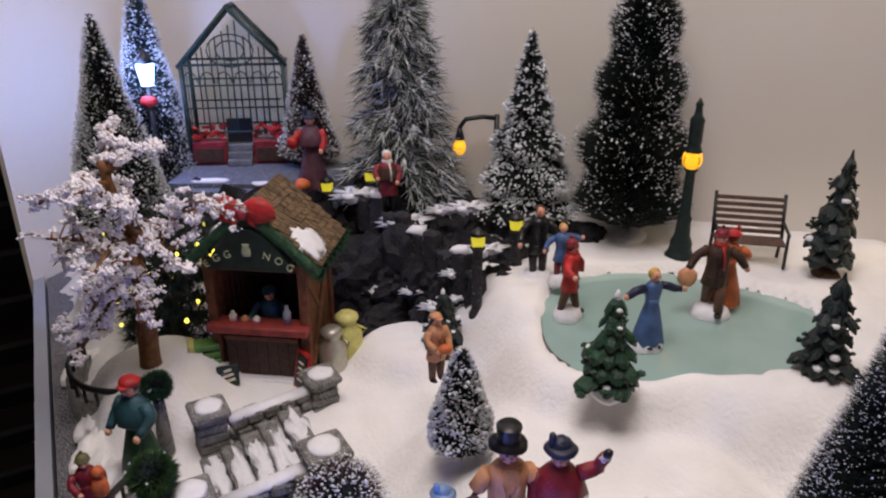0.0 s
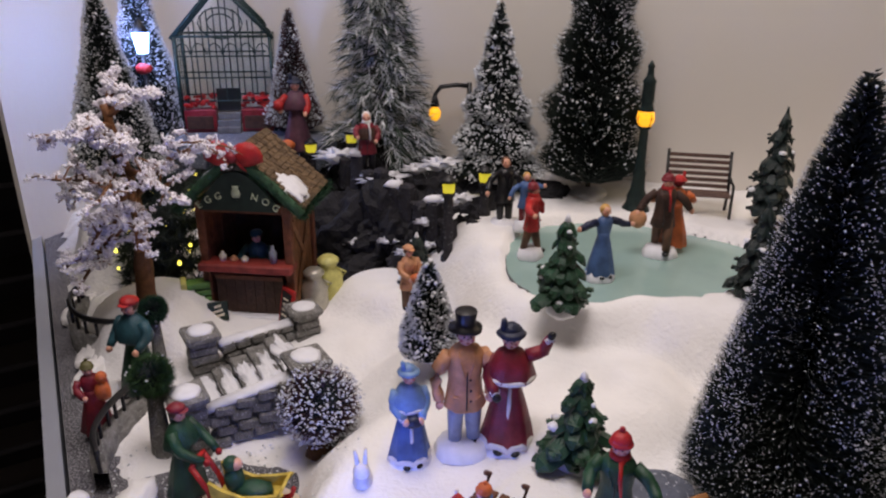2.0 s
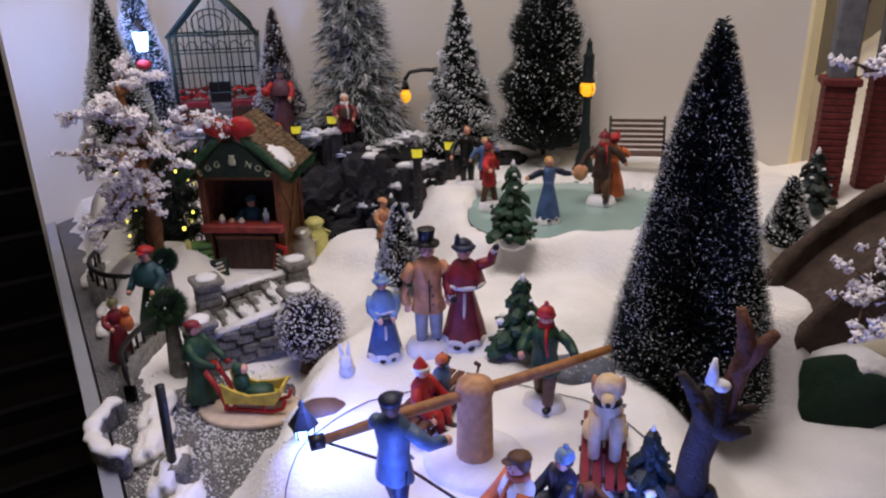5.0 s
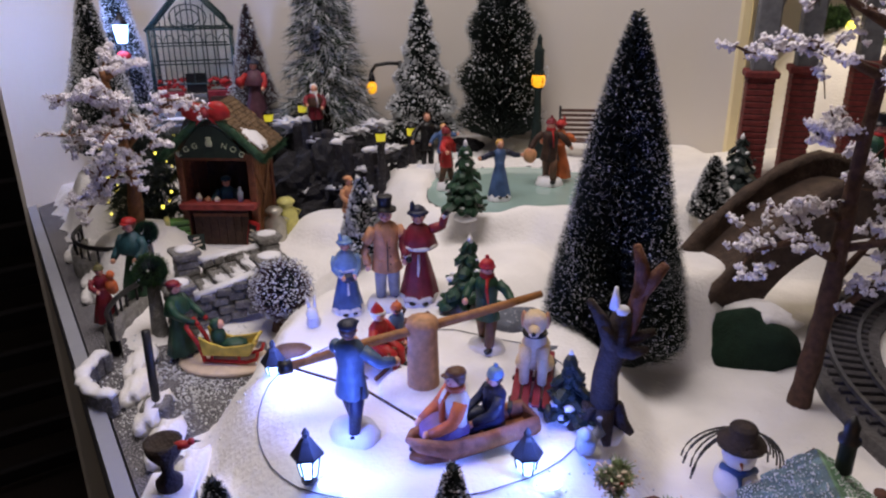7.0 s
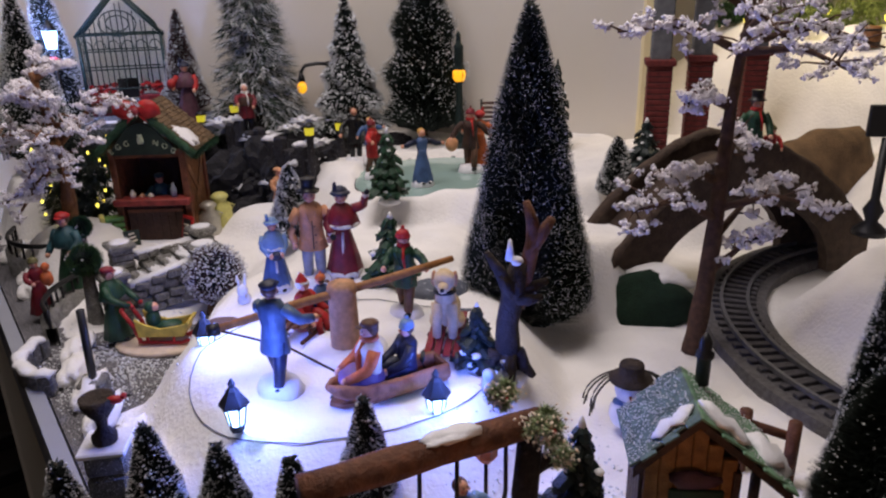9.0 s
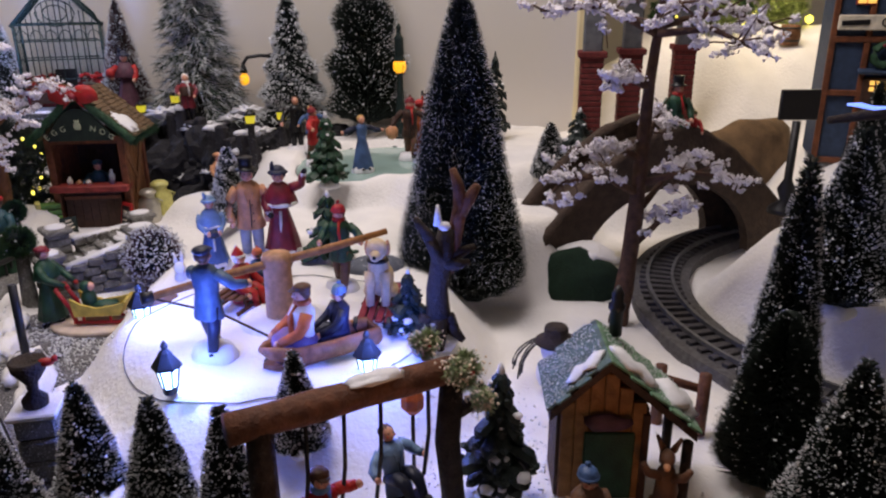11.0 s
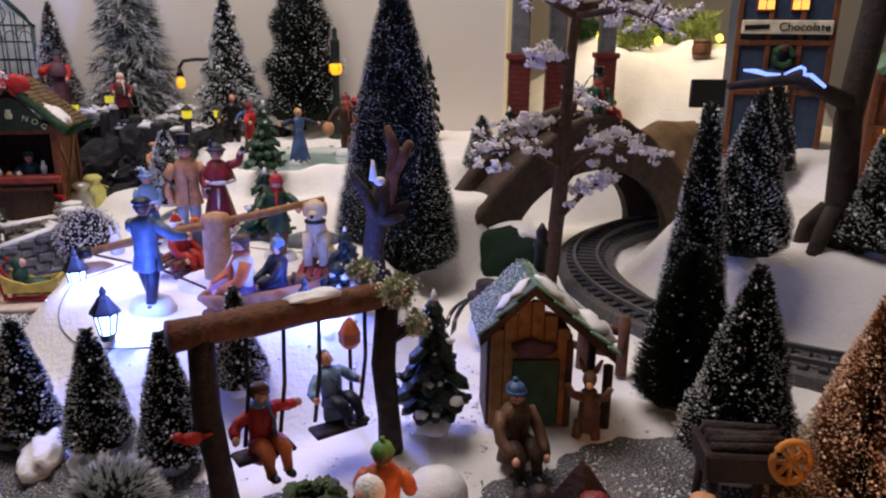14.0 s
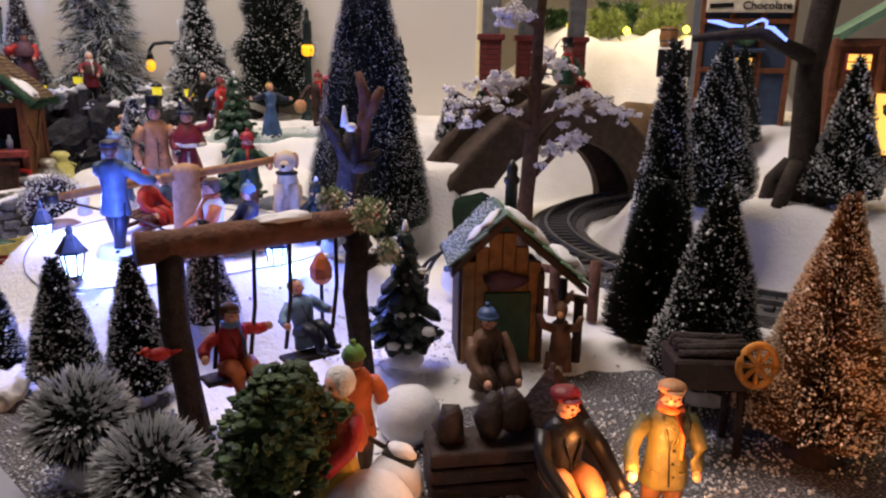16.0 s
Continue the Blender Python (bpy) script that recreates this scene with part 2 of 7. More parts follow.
def pond_r(a):
    """Radius of the ice at angle a: a rounded, slightly lobed outline."""
    return 0.080 * (1 + 0.13 * math.cos(2 * a) + 0.07 * math.cos(3 * a + 0.6) + 0.03 * math.cos(5 * a))


POND = (0.148, 0.410, 0.066)


def edge_x(y):
    """The table's slanting long edge."""
    return -0.06 - 0.52 * y


def ground_z(x, y):
    h = 0.003 + 0.013 * ss(0.30, 0.40, y)
    h = max(h, 0.040 * mound(x, y, 0.050, 0.170, 0.115, 0.150, 0.22))
    h = max(h, 0.072 * mound(x, y, 0.190, 0.500, 0.190, 0.210, 0.20))
    h = max(h, 0.050 * mound(x, y, 0.080, 0.300, 0.100, 0.100, 0.50))
    h = max(h, 0.070 * mound(x, y, 0.420, 0.440, 0.160, 0.100, 0.30))
    h = max(h, 0.056 * mound(x, y, 0.475, 0.100, 0.135, 0.120, 0.25))
    h = max(h, 0.170 * mound(x, y, 0.66, 0.62, 0.22, 0.20, 0.45))
    if x > 0.40 and y > 0.38:
        h += 0.030 * ss(0.38, 0.52, y) * ss(0.42, 0.52, x) * (noise.noise((x * 11, y * 9, 2)) + 0.5 * noise.noise((x * 24, y * 20, 4)))
    h = max(h, 0.080 * mound(x, y, 0.70, 0.20, 0.200, 0.300, 0.25))
    h = max(h, 0.040 * mound(x, y, -0.188, 0.412, 0.048, 0.050, 0.60))
    h = max(h, 0.034 * mound(x, y, -0.022, 0.447, 0.048, 0.038, 0.50))
    h = max(h, 0.060 * mound(x, y, -0.240, 0.560, 0.060, 0.080, 0.30))
    h = max(h, 0.058 * mound(x, y, 0.222, 0.262, 0.052, 0.056, 0.28))
    h = max(h, 0.034 * mound(x, y, -0.075, 0.060, 0.030, 0.040, 0.60))
    h += 0.0030 * noise.noise((x * 26, y * 26, 1)) + 0.0014 * noise.noise((x * 70, y * 70, 5))
    # bare mat beside the sledge, along the edge and in the front corner
    # fireside mound: dark ground, widened to stand in for dark haze over snow
    bare = max(mound(x, y, -0.105, 0.215, 0.055, 0.060, 0.3), 1 - ss(0.02, 0.055, x - edge_x(y)),
               mound(x, y, -0.045, -0.105, 0.105, 0.105, 0.35), mound(x, y, 0.215, -0.108, 0.105, 0.064, 0.35))
    if bare > 0.02:
        bare = min(1.0, max(0.0, bare + 0.45 * noise.noise((x * 55, y * 55, 9)) + 0.2 * noise.noise((x * 150, y * 150, 4))))
    h = h * (1 - bare) - 0.006 * bare
    a, d = math.atan2(y - POND[1], x - POND[0]), math.hypot(x - POND[0], y - POND[1])
    q = d / pond_r(a)
    if q < 1.75:
        h = max(h, 0.0675 * (1 - ss(1.12, 1.75, q)))
    k = 1 - ss(0.985, 1.035, q)
    return h * (1 - k) + 0.060 * k


def on(x, y, dz=-0.001):
    return (x, y, max(0.0, ground_z(x, y)) + dz)

# ---- setting ----
def grid(name, x0, x1, y0, y1, step, height, mt, keep=lambda x, y: True):
    nx, ny = round((x1 - x0) / step) + 1, round((y1 - y0) / step) + 1
    vs = [(x0 + i * step, y0 + j * step, height(x0 + i * step, y0 + j * step)) for j in range(ny) for i in range(nx)]
    fs = [[j * nx + i, j * nx + i + 1, (j + 1) * nx + i + 1, (j + 1) * nx + i] for j in range(ny - 1) for i in range(nx - 1)
          if keep(x0 + (i + 0.5) * step, y0 + (j + 0.5) * step)]
    return MB().add(vs, fs, mt).obj(name)


WALL_A, WALL_B = (-0.31, 0.745), (0.378, 0.520)


def wall_y(x):
    return WALL_A[1] + (x - WALL_A[0]) * (WALL_B[1] - WALL_A[1]) / (WALL_B[0] - WALL_A[0])


tagged(grid("ground", -0.42, 0.90, -0.30, 0.90, 0.005, ground_z, "snow", lambda x, y: x > edge_x(y) + 0.02 and (y < wall_y(x) + 0.01 or x > 0.385)),
       "white snow blanket of soft fibre laid in drifts", "snow", kind="structure")
mb = MB().slab([(edge_x(-0.30) + 0.012, -0.30), (0.90, -0.30), (0.90, 0.90), (edge_x(0.90) + 0.012, 0.90)], -0.03, 0.0, "felt")
tagged(mb.obj("table_top"), "dark grey felt mat dusted with snow", "table", kind="structure")
mb = MB().slab([(edge_x(-0.30), -0.30), (edge_x(-0.30) + 0.010, -0.30), (edge_x(0.66) + 0.010, 0.66), (edge_x(0.66), 0.66)], -0.04, 0.004, "white_board_shaded")
tagged(mb.obj("trim_table_edge"), "white painted edge board of the table, greyed as in shadow", "trim", kind="structure")


def wall(name, a, b, z0, z1, thick, mt, label):
    a, b = Vector(a), Vector(b)
    d = (b - a).normalized()
    nrm = Vector((-d.y, d.x)) * thick
    mb = MB().slab([a, b, b + nrm, a + nrm], z0, z1, mt)
    return tagged(mb.obj(name), label, "wall", kind="structure")


wall("wall_north", WALL_A, WALL_B, -0.8, 1.7, 0.03, "wall_paint", "off-white painted room wall behind the village")
wall("wall_west", (edge_x(0.60), 0.60), WALL_A, -0.8, 1.7, 0.006, "wall_paint", "off-white painted wall return beside the dark opening")
wall("wall_far_west", (-2.2, -2.4), (-2.2, 2.6), -0.8, 1.7, 0.05, "room_shade", "far wall coloured near-black for the room's gloom")
wall("wall_south", (2.4, -2.4), (-2.2, -2.4), -0.8, 1.7, 0.05, "ceiling_paint", "plain wall closing the room")
wall("wall_east", (2.4, 1.9), (2.4, -2.4), -0.8, 1.7, 0.05, "ceiling_paint", "plain wall closing the room")
wall("wall_back_room", (-2.2, 2.6), (0.2, 2.6), -0.8, 1.7, 0.05, "room_shade", "back wall coloured near-black for the room's gloom")
wall("wall_side_room", (0.36, 1.3), (2.4, 1.3), -0.8, 1.7, 0.05, "wall_paint", "cream wall lit by a warm lamp")
wall("wall_divide", (0.36, 0.56), (0.36, 1.3), -0.8, 1.7, 0.03, "wall_paint", "plain wall between the rooms")
mb = MB().slab([(-2.3, -2.5), (2.5, -2.5), (2.5, 2.7), (-2.3, 2.7)], 1.7, 1.74, "ceiling_paint")
tagged(mb.obj("ceiling"), "plain white room ceiling", "ceiling", kind="structure")
mb = MB().slab([(-2.3, -2.5), (2.5, -2.5), (2.5, 2.7), (-2.3, 2.7)], -0.84, -0.8, "dark_floor")
tagged(mb.obj("floor"), "dark room floor below the table", "floor", kind="structure")
# Slatted shutter added for faint bars; its near-black colour stands for gloom.
th = thing("added_shutter", "added slatted shutter, near-black colour standing for shade", "shutter", pose(-0.80, 1.12, -0.80, 0, 0, 30))
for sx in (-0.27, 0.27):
    MB().box((0.05, 0.03, 0.98), (sx, 0, 0.49), "room_shade", None, 0.004).obj("stile", th)
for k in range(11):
    MB().box((0.49, 0.012, 0.062), (0, 0, 0.06 + 0.086 * k), "room_shade", pose(0, 0, 0, 32), 0.003).obj("slat", th)
mb = MB().box((0.012, 0.016, 2.5), (0.384, 0.525, 0.45), "cream_trim", bevel=0.002)
tagged(mb.obj("trim_door_jamb"), "cream door jamb catching warm light", "trim", kind="structure")

ring = [(POND[0] + pond_r(a) * 1.03 * math.cos(a), POND[1] + pond_r(a) * 1.03 * math.sin(a)) for a in [2 * math.pi * i / 72 for i in range(72)]]
tagged(MB().slab(ring, 0.0615, POND[2], "ice").obj("water_pond"), "frozen pale green skating pond", "pond", kind="structure")
rim = [(x, y, POND[2] + 0.0004) for x, y in ring[2:44]]
tagged(MB().tube(rim, 0.0007, "rail_grey", 6).obj("trim_pond"), "thin dark rim along the ice", "trim", kind="structure")


# ---- trees ----
def cloud(name, V, F, mt, parent, label=""):
    me = bpy.data.meshes.new(name)
    me.vertices.add(len(V))
    me.vertices.foreach_set("co", V.astype(np.float32).ravel())
    k = F.shape[1]
    me.loops.add(F.size)
    me.loops.foreach_set("vertex_index", F.astype(np.int32).ravel())
    me.polygons.add(len(F))
    me.polygons.foreach_set("loop_start", np.arange(0, F.size, k, dtype=np.int32))
    me.materials.append(MATS[mt])
    me.update(calc_edges=True)
    ob = new(name, me)
    ob.parent = parent
    if label:
        tagged(ob, label)
    return ob


def blades(rng, start, end, width):
    """One slim triangle and its crossed twin for each pair of points."""
    d = end - start
    r = rng.normal(size=d.shape)
    u = np.cross(d, r)
    u /= np.linalg.norm(u, axis=1)[:, None] + 1e-9
    w = np.cross(d, u)
    w /= np.linalg.norm(w, axis=1)[:, None] + 1e-9
    n = len(d)
    width = np.broadcast_to(np.asarray(width, float), (n,))[:, None] / 2
    V = np.concatenate([start - u * width, start + u * width, end, start - w * width, start + w * width, end])
    i = np.arange(n)
    F = np.concatenate([np.stack([i, i + n, i + 2 * n], 1), np.stack([i + 3 * n, i + 4 * n, i + 5 * n], 1)])
    return V, F


OCT_F = np.array([[0, 2, 4], [2, 1, 4], [1, 3, 4], [3, 0, 4], [2, 0, 5], [1, 2, 5], [3, 1, 5], [0, 3, 5]])
OCT_V = np.array([[1, 0, 0], [-1, 0, 0], [0, 1, 0], [0, -1, 0], [0, 0, 1], [0, 0, -1]], float)


def flecks(rng, pts, size):
    n = len(pts)
    s = size * rng.uniform(0.5, 1.35, (n, 1, 1)) * rng.uniform(0.6, 1.4, (n, 6, 1))
    V = pts[:, None, :] + OCT_V[None] * s
    F = OCT_F[None] + (np.arange(n) * 6)[:, None, None]
    return V.reshape(-1, 3), F.reshape(-1, 3)


def brush_tree(seed, label, x, y, z, h, r, needles="needle_dark", core="core_dark", frost="frost", n=5200, frosting=0.4, lift=0.25, lean=(0, 0), wavy=0.12, bare=0.10, fleck=0.0011, group="bottle-brush trees", base="snow_paint", power=0.9, bands=0, stand=True):
    """A bottle-brush tree: twisted wire stem, radial bristles in a cone, frosted tips, round foot."""
    n = round(n * 2.1)
    rng = np.random.default_rng(seed)
    th = thing("bottle_brush_tree", label, "tree", pose(x, y, z, lean[1], lean[0], rng.uniform(0, 360)), group)
    mb = MB().tube([(0, 0, 0), (0, 0, h * 0.98)], [0.0022, 0.0008], "wire_stem", 6)
    mb.obj("stem", th)
    if stand:
        MB().lathe([(r * 0.42, 0), (r * 0.44, 0.002), (r * 0.34, 0.006), (0.004, 0.009)], base, seg=14, fold=0.08, nf=5).obj("foot", th, "snowy white round foot")
    z0 = h * bare
    t = 1 - np.sqrt(rng.uniform(0, 1, n)) if power > 0.7 else rng.uniform(0, 1, n)
    a = rng.uniform(0, 2 * np.pi, n)
    prof = (1 - t) ** power
    if bands:
        prof = prof * (1 + 0.14 * np.cos(t * bands * 2 * np.pi))
    wob = 1 + wavy * np.sin(3 * a + 9 * t + seed) * np.cos(5 * t + a)
    R = (r * prof * wob + 0.003) * rng.uniform(0.88, 1.02, n)
    zz = z0 + t * (h - z0)
    end = np.stack([R * np.cos(a), R * np.sin(a), zz + R * lift * rng.uniform(0.6, 1.3, n)], 1)
    st = np.stack([0.25 * R * np.cos(a), 0.25 * R * np.sin(a), zz - R * 0.1], 1)
    V, F = blades(rng, st, end, 0.0013)
    cloud("bristles", V, F, needles, th)
    # Solid inner cone, darker than the bristles, paints the shade between them.
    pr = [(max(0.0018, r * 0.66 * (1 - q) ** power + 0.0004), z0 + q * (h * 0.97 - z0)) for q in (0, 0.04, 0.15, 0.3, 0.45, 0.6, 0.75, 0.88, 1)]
    MB().lathe(pr, core, seg=18, fold=0.06, nf=9).obj("shade_core", th)
    if frosting:
        pick = rng.uniform(0, 1, n) < 0.68 * frosting * (0.45 + 0.9 * np.sin(2 * a + 11 * t + seed) ** 2)
        e, d = end[pick], (end - st)[pick]
        d = d / np.linalg.norm(d, axis=1)[:, None]
        V, F = blades(rng, e - d * rng.uniform(0.5, 2.0, (len(e), 1)) * fleck, e + d * 0.4 * fleck, fleck * 1.15)
        V2, F2 = flecks(rng, e[::3] - d[::3] * rng.uniform(0, 2, (len(e[::3]), 1)) * fleck, fleck * rng.choice([0.45, 0.6, 0.95], (len(e[::3]), 1, 1)))
        cloud("frosting", np.concatenate([V, V2]), np.concatenate([F, F2 + len(V)]), frost, th, "white flocking on the tips")
    return th


def resin_tree(seed, label, x, y, z, h, r, mt="resin_green", snow=0.3, foot="snow_paint", tiers=6, lean=0, group="cast resin pines"):
    """A cast pine: trunk, overlapping tiers of drooping boughs with lumpy lobes, snow lumps, a foot."""
    rnd = random.Random(seed)
    th = thing("resin_pine_tree", label, "tree", pose(x, y, z, 0, lean, rnd.uniform(0, 360)), group)
    MB().tube([(0, 0, 0), (0, 0, h * 0.5)], [r * 0.16, r * 0.08], "bark", 8).obj("trunk", th)
    MB().lathe([(r * 0.55, 0), (r * 0.58, 0.002), (r * 0.45, 0.005), (r * 0.15, 0.008)], foot, seg=14, fold=0.1, nf=4).obj("foot", th, "moulded snow foot")
    mb, sn = MB(), MB()
    for k in range(tiers):
        q = k / tiers
        zc, rr = h * (0.16 + 0.80 * q), r * (1 - q) ** 0.85 + 0.002
        m = max(5, round(9 * (1 - q * 0.5)))
        for j in range(m):
            a = 2 * math.pi * (j + rnd.uniform(-0.25, 0.25) + 0.5 * (k % 2)) / m
            ln = rr * rnd.uniform(0.62, 1.22)
            c, s = math.cos(a), math.sin(a)
            dz = h / tiers
            p = [(0, 0, zc + dz * 0.75), (c * ln * 0.5, s * ln * 0.5, zc + dz * 0.38), (c * ln * 0.85, s * ln * 0.85, zc + dz * 0.0), (c * ln, s * ln, zc - dz * 0.28)]
            w = ln * 0.27 + 0.0010
            mb.tube(p, [w * 0.5, w, w * 0.95, w * 0.25], mt, 6, smooth=False, flat=0.5)
            for e in range(3):
                b = a + rnd.uniform(-0.3, 0.3)
                f = rnd.uniform(0.55, 1.08) * ln
                mb.ball(w * 0.42, (f * math.cos(b), f * math.sin(b), zc + dz * rnd.uniform(-0.1, 0.25)), mt, (1, 1, 0.7), 1, 0.5, smooth=False)
            if rnd.random() < snow:
                f = ln * rnd.uniform(0.7, 0.95)
                sn.ball(w * rnd.uniform(0.5, 0.8), (c * f, s * f, zc + dz * 0.22), "snow_paint", (1, 1, 0.6), 1, 0.4)
    mb.lathe([(r * 0.2, h * 0.78), (r * 0.13, h * 0.9), (0.0006, h)], mt, seg=7, smooth=False)
    if snow > 0.2:
        sn.lathe([(r * 0.14, h * 0.92), (r * 0.1, h * 0.97), (0.0005, h * 1.01)], "snow_paint", seg=8)
    mb.obj("foliage", th)
    if sn.v:
        tagged(sn.obj("snow_crust", th, "white snow lumps on the boughs"), kind="stuff")
    return th


def curve_pts(ctrl, n):
    """Points along a polyline rounded by averaging."""
    c = [Vector(p) for p in ctrl]
    for _ in range(3):
        q = [c[0]]
        for a, b in zip(c, c[1:]):
            q += [a.lerp(b, 0.25), a.lerp(b, 0.75)]
        c = q + [c[-1]]
    return [c[round(i * (len(c) - 1) / (n - 1))] for i in range(n)]


def blossom_tree(seed, label, x, y, z, h, limbs, mt="bark", trunk_r=0.006, clump=0.0011, lean=0.0, group="snow-laden trees"):
    """A bare tree: leaning tapered trunk, limbs given as (height share, heading, length, rise), twigs, clumps of snow."""
    rnd = random.Random(seed)
    rng = np.random.default_rng(seed)
    th = thing("snowy_tree", label, "tree", pose(x, y, z, 0, lean, 0), group)
    path = [(0.006 * math.sin(q * 5 + seed) * q, 0.005 * math.sin(q * 4) * q, h * q) for q in (0, 0.12, 0.28, 0.45, 0.62, 0.8, 1)]
    MB().tube(curve_pts(path, 16), [trunk_r * (1.3 - 0.95 * k / 15) * rnd.uniform(0.9, 1.1) for k in range(16)], mt, 9).obj("trunk", th)
    pts, tw = [], MB()
    for share, head, length, rise in limbs:
        a = radians(head)
        o = Vector((0.006 * math.sin(share * 5 + seed) * share, 0.005 * math.sin(share * 4) * share, h * share))
        e = o + Vector((math.cos(a) * length, math.sin(a) * length, rise))
        mid = o.lerp(e, 0.5) + Vector((0, 0, 0.12 * length))
        MB().tube([o, o.lerp(mid, 0.5), mid, e], [trunk_r * 0.5, trunk_r * 0.4, trunk_r * 0.3, trunk_r * 0.12], mt, 7).obj("limb", th)
        for k in range(16):
            q = rnd.uniform(0.3, 1.0)
            s = mid.lerp(e, (q - 0.5) * 2) if q > 0.5 else o.lerp(mid, q * 2)
            d = Vector((rnd.gauss(0, 1), rnd.gauss(0, 1), rnd.gauss(0.0, 0.5))).normalized() * length * rnd.uniform(0.16, 0.42)
            t = s + d
            tw.tube([s, s.lerp(t, 0.6) + Vector((0, 0, 0.002)), t], [trunk_r * 0.13, trunk_r * 0.09, trunk_r * 0.05], mt, 4)
            for i in range(rnd.randint(3, 5)):
                puff = s.lerp(t, rnd.uniform(0.2, 1.05)) + Vector((rnd.gauss(0, 0.0016), rnd.gauss(0, 0.0016), 0.0010))
                for j in range(rnd.randint(10, 18)):
                    pts.append(puff + Vector((rnd.gauss(0, 0.0013), rnd.gauss(0, 0.0013), rnd.gauss(0, 0.0010))))
    tagged(tw.obj("twig_growth", th), kind="stuff")
    V, F = flecks(rng, np.array([tuple(p) for p in pts]), clump)
    cloud("snow_clumps", V, F, "blossom_snow", th, "clumps of white artificial snow")
    return th


FROSTED = "dark green bottle-brush tree with white frosted tips"
brush_tree(1, "tall narrow bottle-brush tree, heavily frosted, by the wall", -0.252, 0.545, 0.060, 0.182, 0.037, frosting=0.9, n=5600)
brush_tree(2, "frosted bottle-brush tree lit blue by the lamp", -0.262, 0.655, 0.060, 0.205, 0.036, frosting=0.9)
brush_tree(3, "slim frosted bottle-brush tree beside the greenhouse", -0.122, 0.652, 0.09, 0.125, 0.026, frosting=0.5, needles="needle_plum", n=4160)
brush_tree(5, "spiky dark tree with clumped snow and red berries", 0.066, 0.555, 0.080, 0.150, 0.036, frosting=0.6, fleck=0.0017, needles="needle_dark", n=4160, lift=-0.15, bands=5)
brush_tree(6, "tall dark bottle-brush tree with little frost", 0.146, 0.545, 0.068, 0.215, 0.046, frosting=0.28, n=8320, power=0.62, bands=4)
brush_tree(7, "small frosted tree standing in the snow", 0.009, 0.304, 0.050, 0.060, 0.016, frosting=0.7, n=2880, bare=0.06)
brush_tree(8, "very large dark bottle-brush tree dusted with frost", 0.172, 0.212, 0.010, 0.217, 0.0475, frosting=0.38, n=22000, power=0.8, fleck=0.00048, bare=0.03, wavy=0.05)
brush_tree(9, FROSTED, 0.277, 0.318, 0.060, 0.055, 0.016, n=2560, frosting=0.4)
for i, (tx, ty, tz, hh, rr) in enumerate([(-0.044, 0.036, 0.006, 0.062, 0.021), (-0.011, 0.016, 0.008, 0.060, 0.020), (0.020, -0.004, 0.008, 0.065, 0.019), (0.050, 0.022, 0.010, 0.052, 0.017), (-0.075, 0.02, 0.006, 0.058, 0.021)]):
    brush_tree(20 + i, "small dark bottle-brush tree with white frosted tips", tx, ty, max(0.0, ground_z(tx, ty)) - 0.001, hh * 1.02, rr * 0.70, n=3840, power=1.0, fleck=0.0008, frosting=0.36, group="row of small trees")
brush_tree(30, "tall slim dark frosted tree with a wider lower half", 0.272, -0.008, 0.004, 0.152, 0.0165, n=7360, fleck=0.0007, frosting=0.34, power=0.75)
brush_tree(35, "dark plain bottle-brush tree with hardly any frost", 0.262, -0.022, 0.0, 0.088, 0.0260, n=6400, fleck=0.0006, frosting=0.05, power=0.7)
brush_tree(36, "dark bottle-brush tree before the blue shop", 0.506, 0.215, 0.062, 0.092, 0.0200, n=5200, fleck=0.0008, frosting=0.08)
brush_tree(31, "frosted bottle-brush tree by the great trunk", 0.345, 0.045, 0.050, 0.105, 0.025, n=6400, power=0.9, fleck=0.0007, frosting=0.4)
brush_tree(32, "dark frosted tree by the outhouse", 0.248, -0.081, 0.004, 0.094, 0.0240, n=7600, power=0.9, fleck=0.0006, frosting=0.34)
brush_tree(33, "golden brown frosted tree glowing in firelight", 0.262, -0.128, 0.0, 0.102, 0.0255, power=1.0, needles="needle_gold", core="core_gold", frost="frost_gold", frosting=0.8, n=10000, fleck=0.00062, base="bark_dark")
brush_tree(34, "dark green frosted tree beside the lit shop", 0.432, 0.030, 0.050, 0.098, 0.021, n=5440, frosting=0.3)
resin_tree(40, "dark green cast pine with snow tips beside the ice", 0.087, 0.326, 0.067, 0.062, 0.0150)
resin_tree(41, "dark slim pine on a brown foot by the bench", 0.270, 0.468, 0.070, 0.092, 0.0165, mt="resin_dark", snow=0.1, foot="bark", tiers=7)
resin_tree(42, "dark pine with a white foot at the pond's rim", 0.207, 0.341, 0.066, 0.066, 0.0145, mt="resin_dark", snow=0.15)
resin_tree(43, "broad cast pine with a snow-capped top", 0.079, 0.223, 0.038, 0.053, 0.0165)
resin_tree(44, "cast pine with snow lumps by the brick piers", 0.335, 0.395, 0.058, 0.055, 0.017, mt="resin_dark")
resin_tree(45, "tall dark pine by the swings with snow lumps", 0.135, -0.012, 0.006, 0.068, 0.0150, mt="resin_dark", tiers=8)
resin_tree(46, "small blue-green pine beside the dead tree", 0.114, 0.097, 0.037, 0.040, 0.0105, mt="resin_dark")
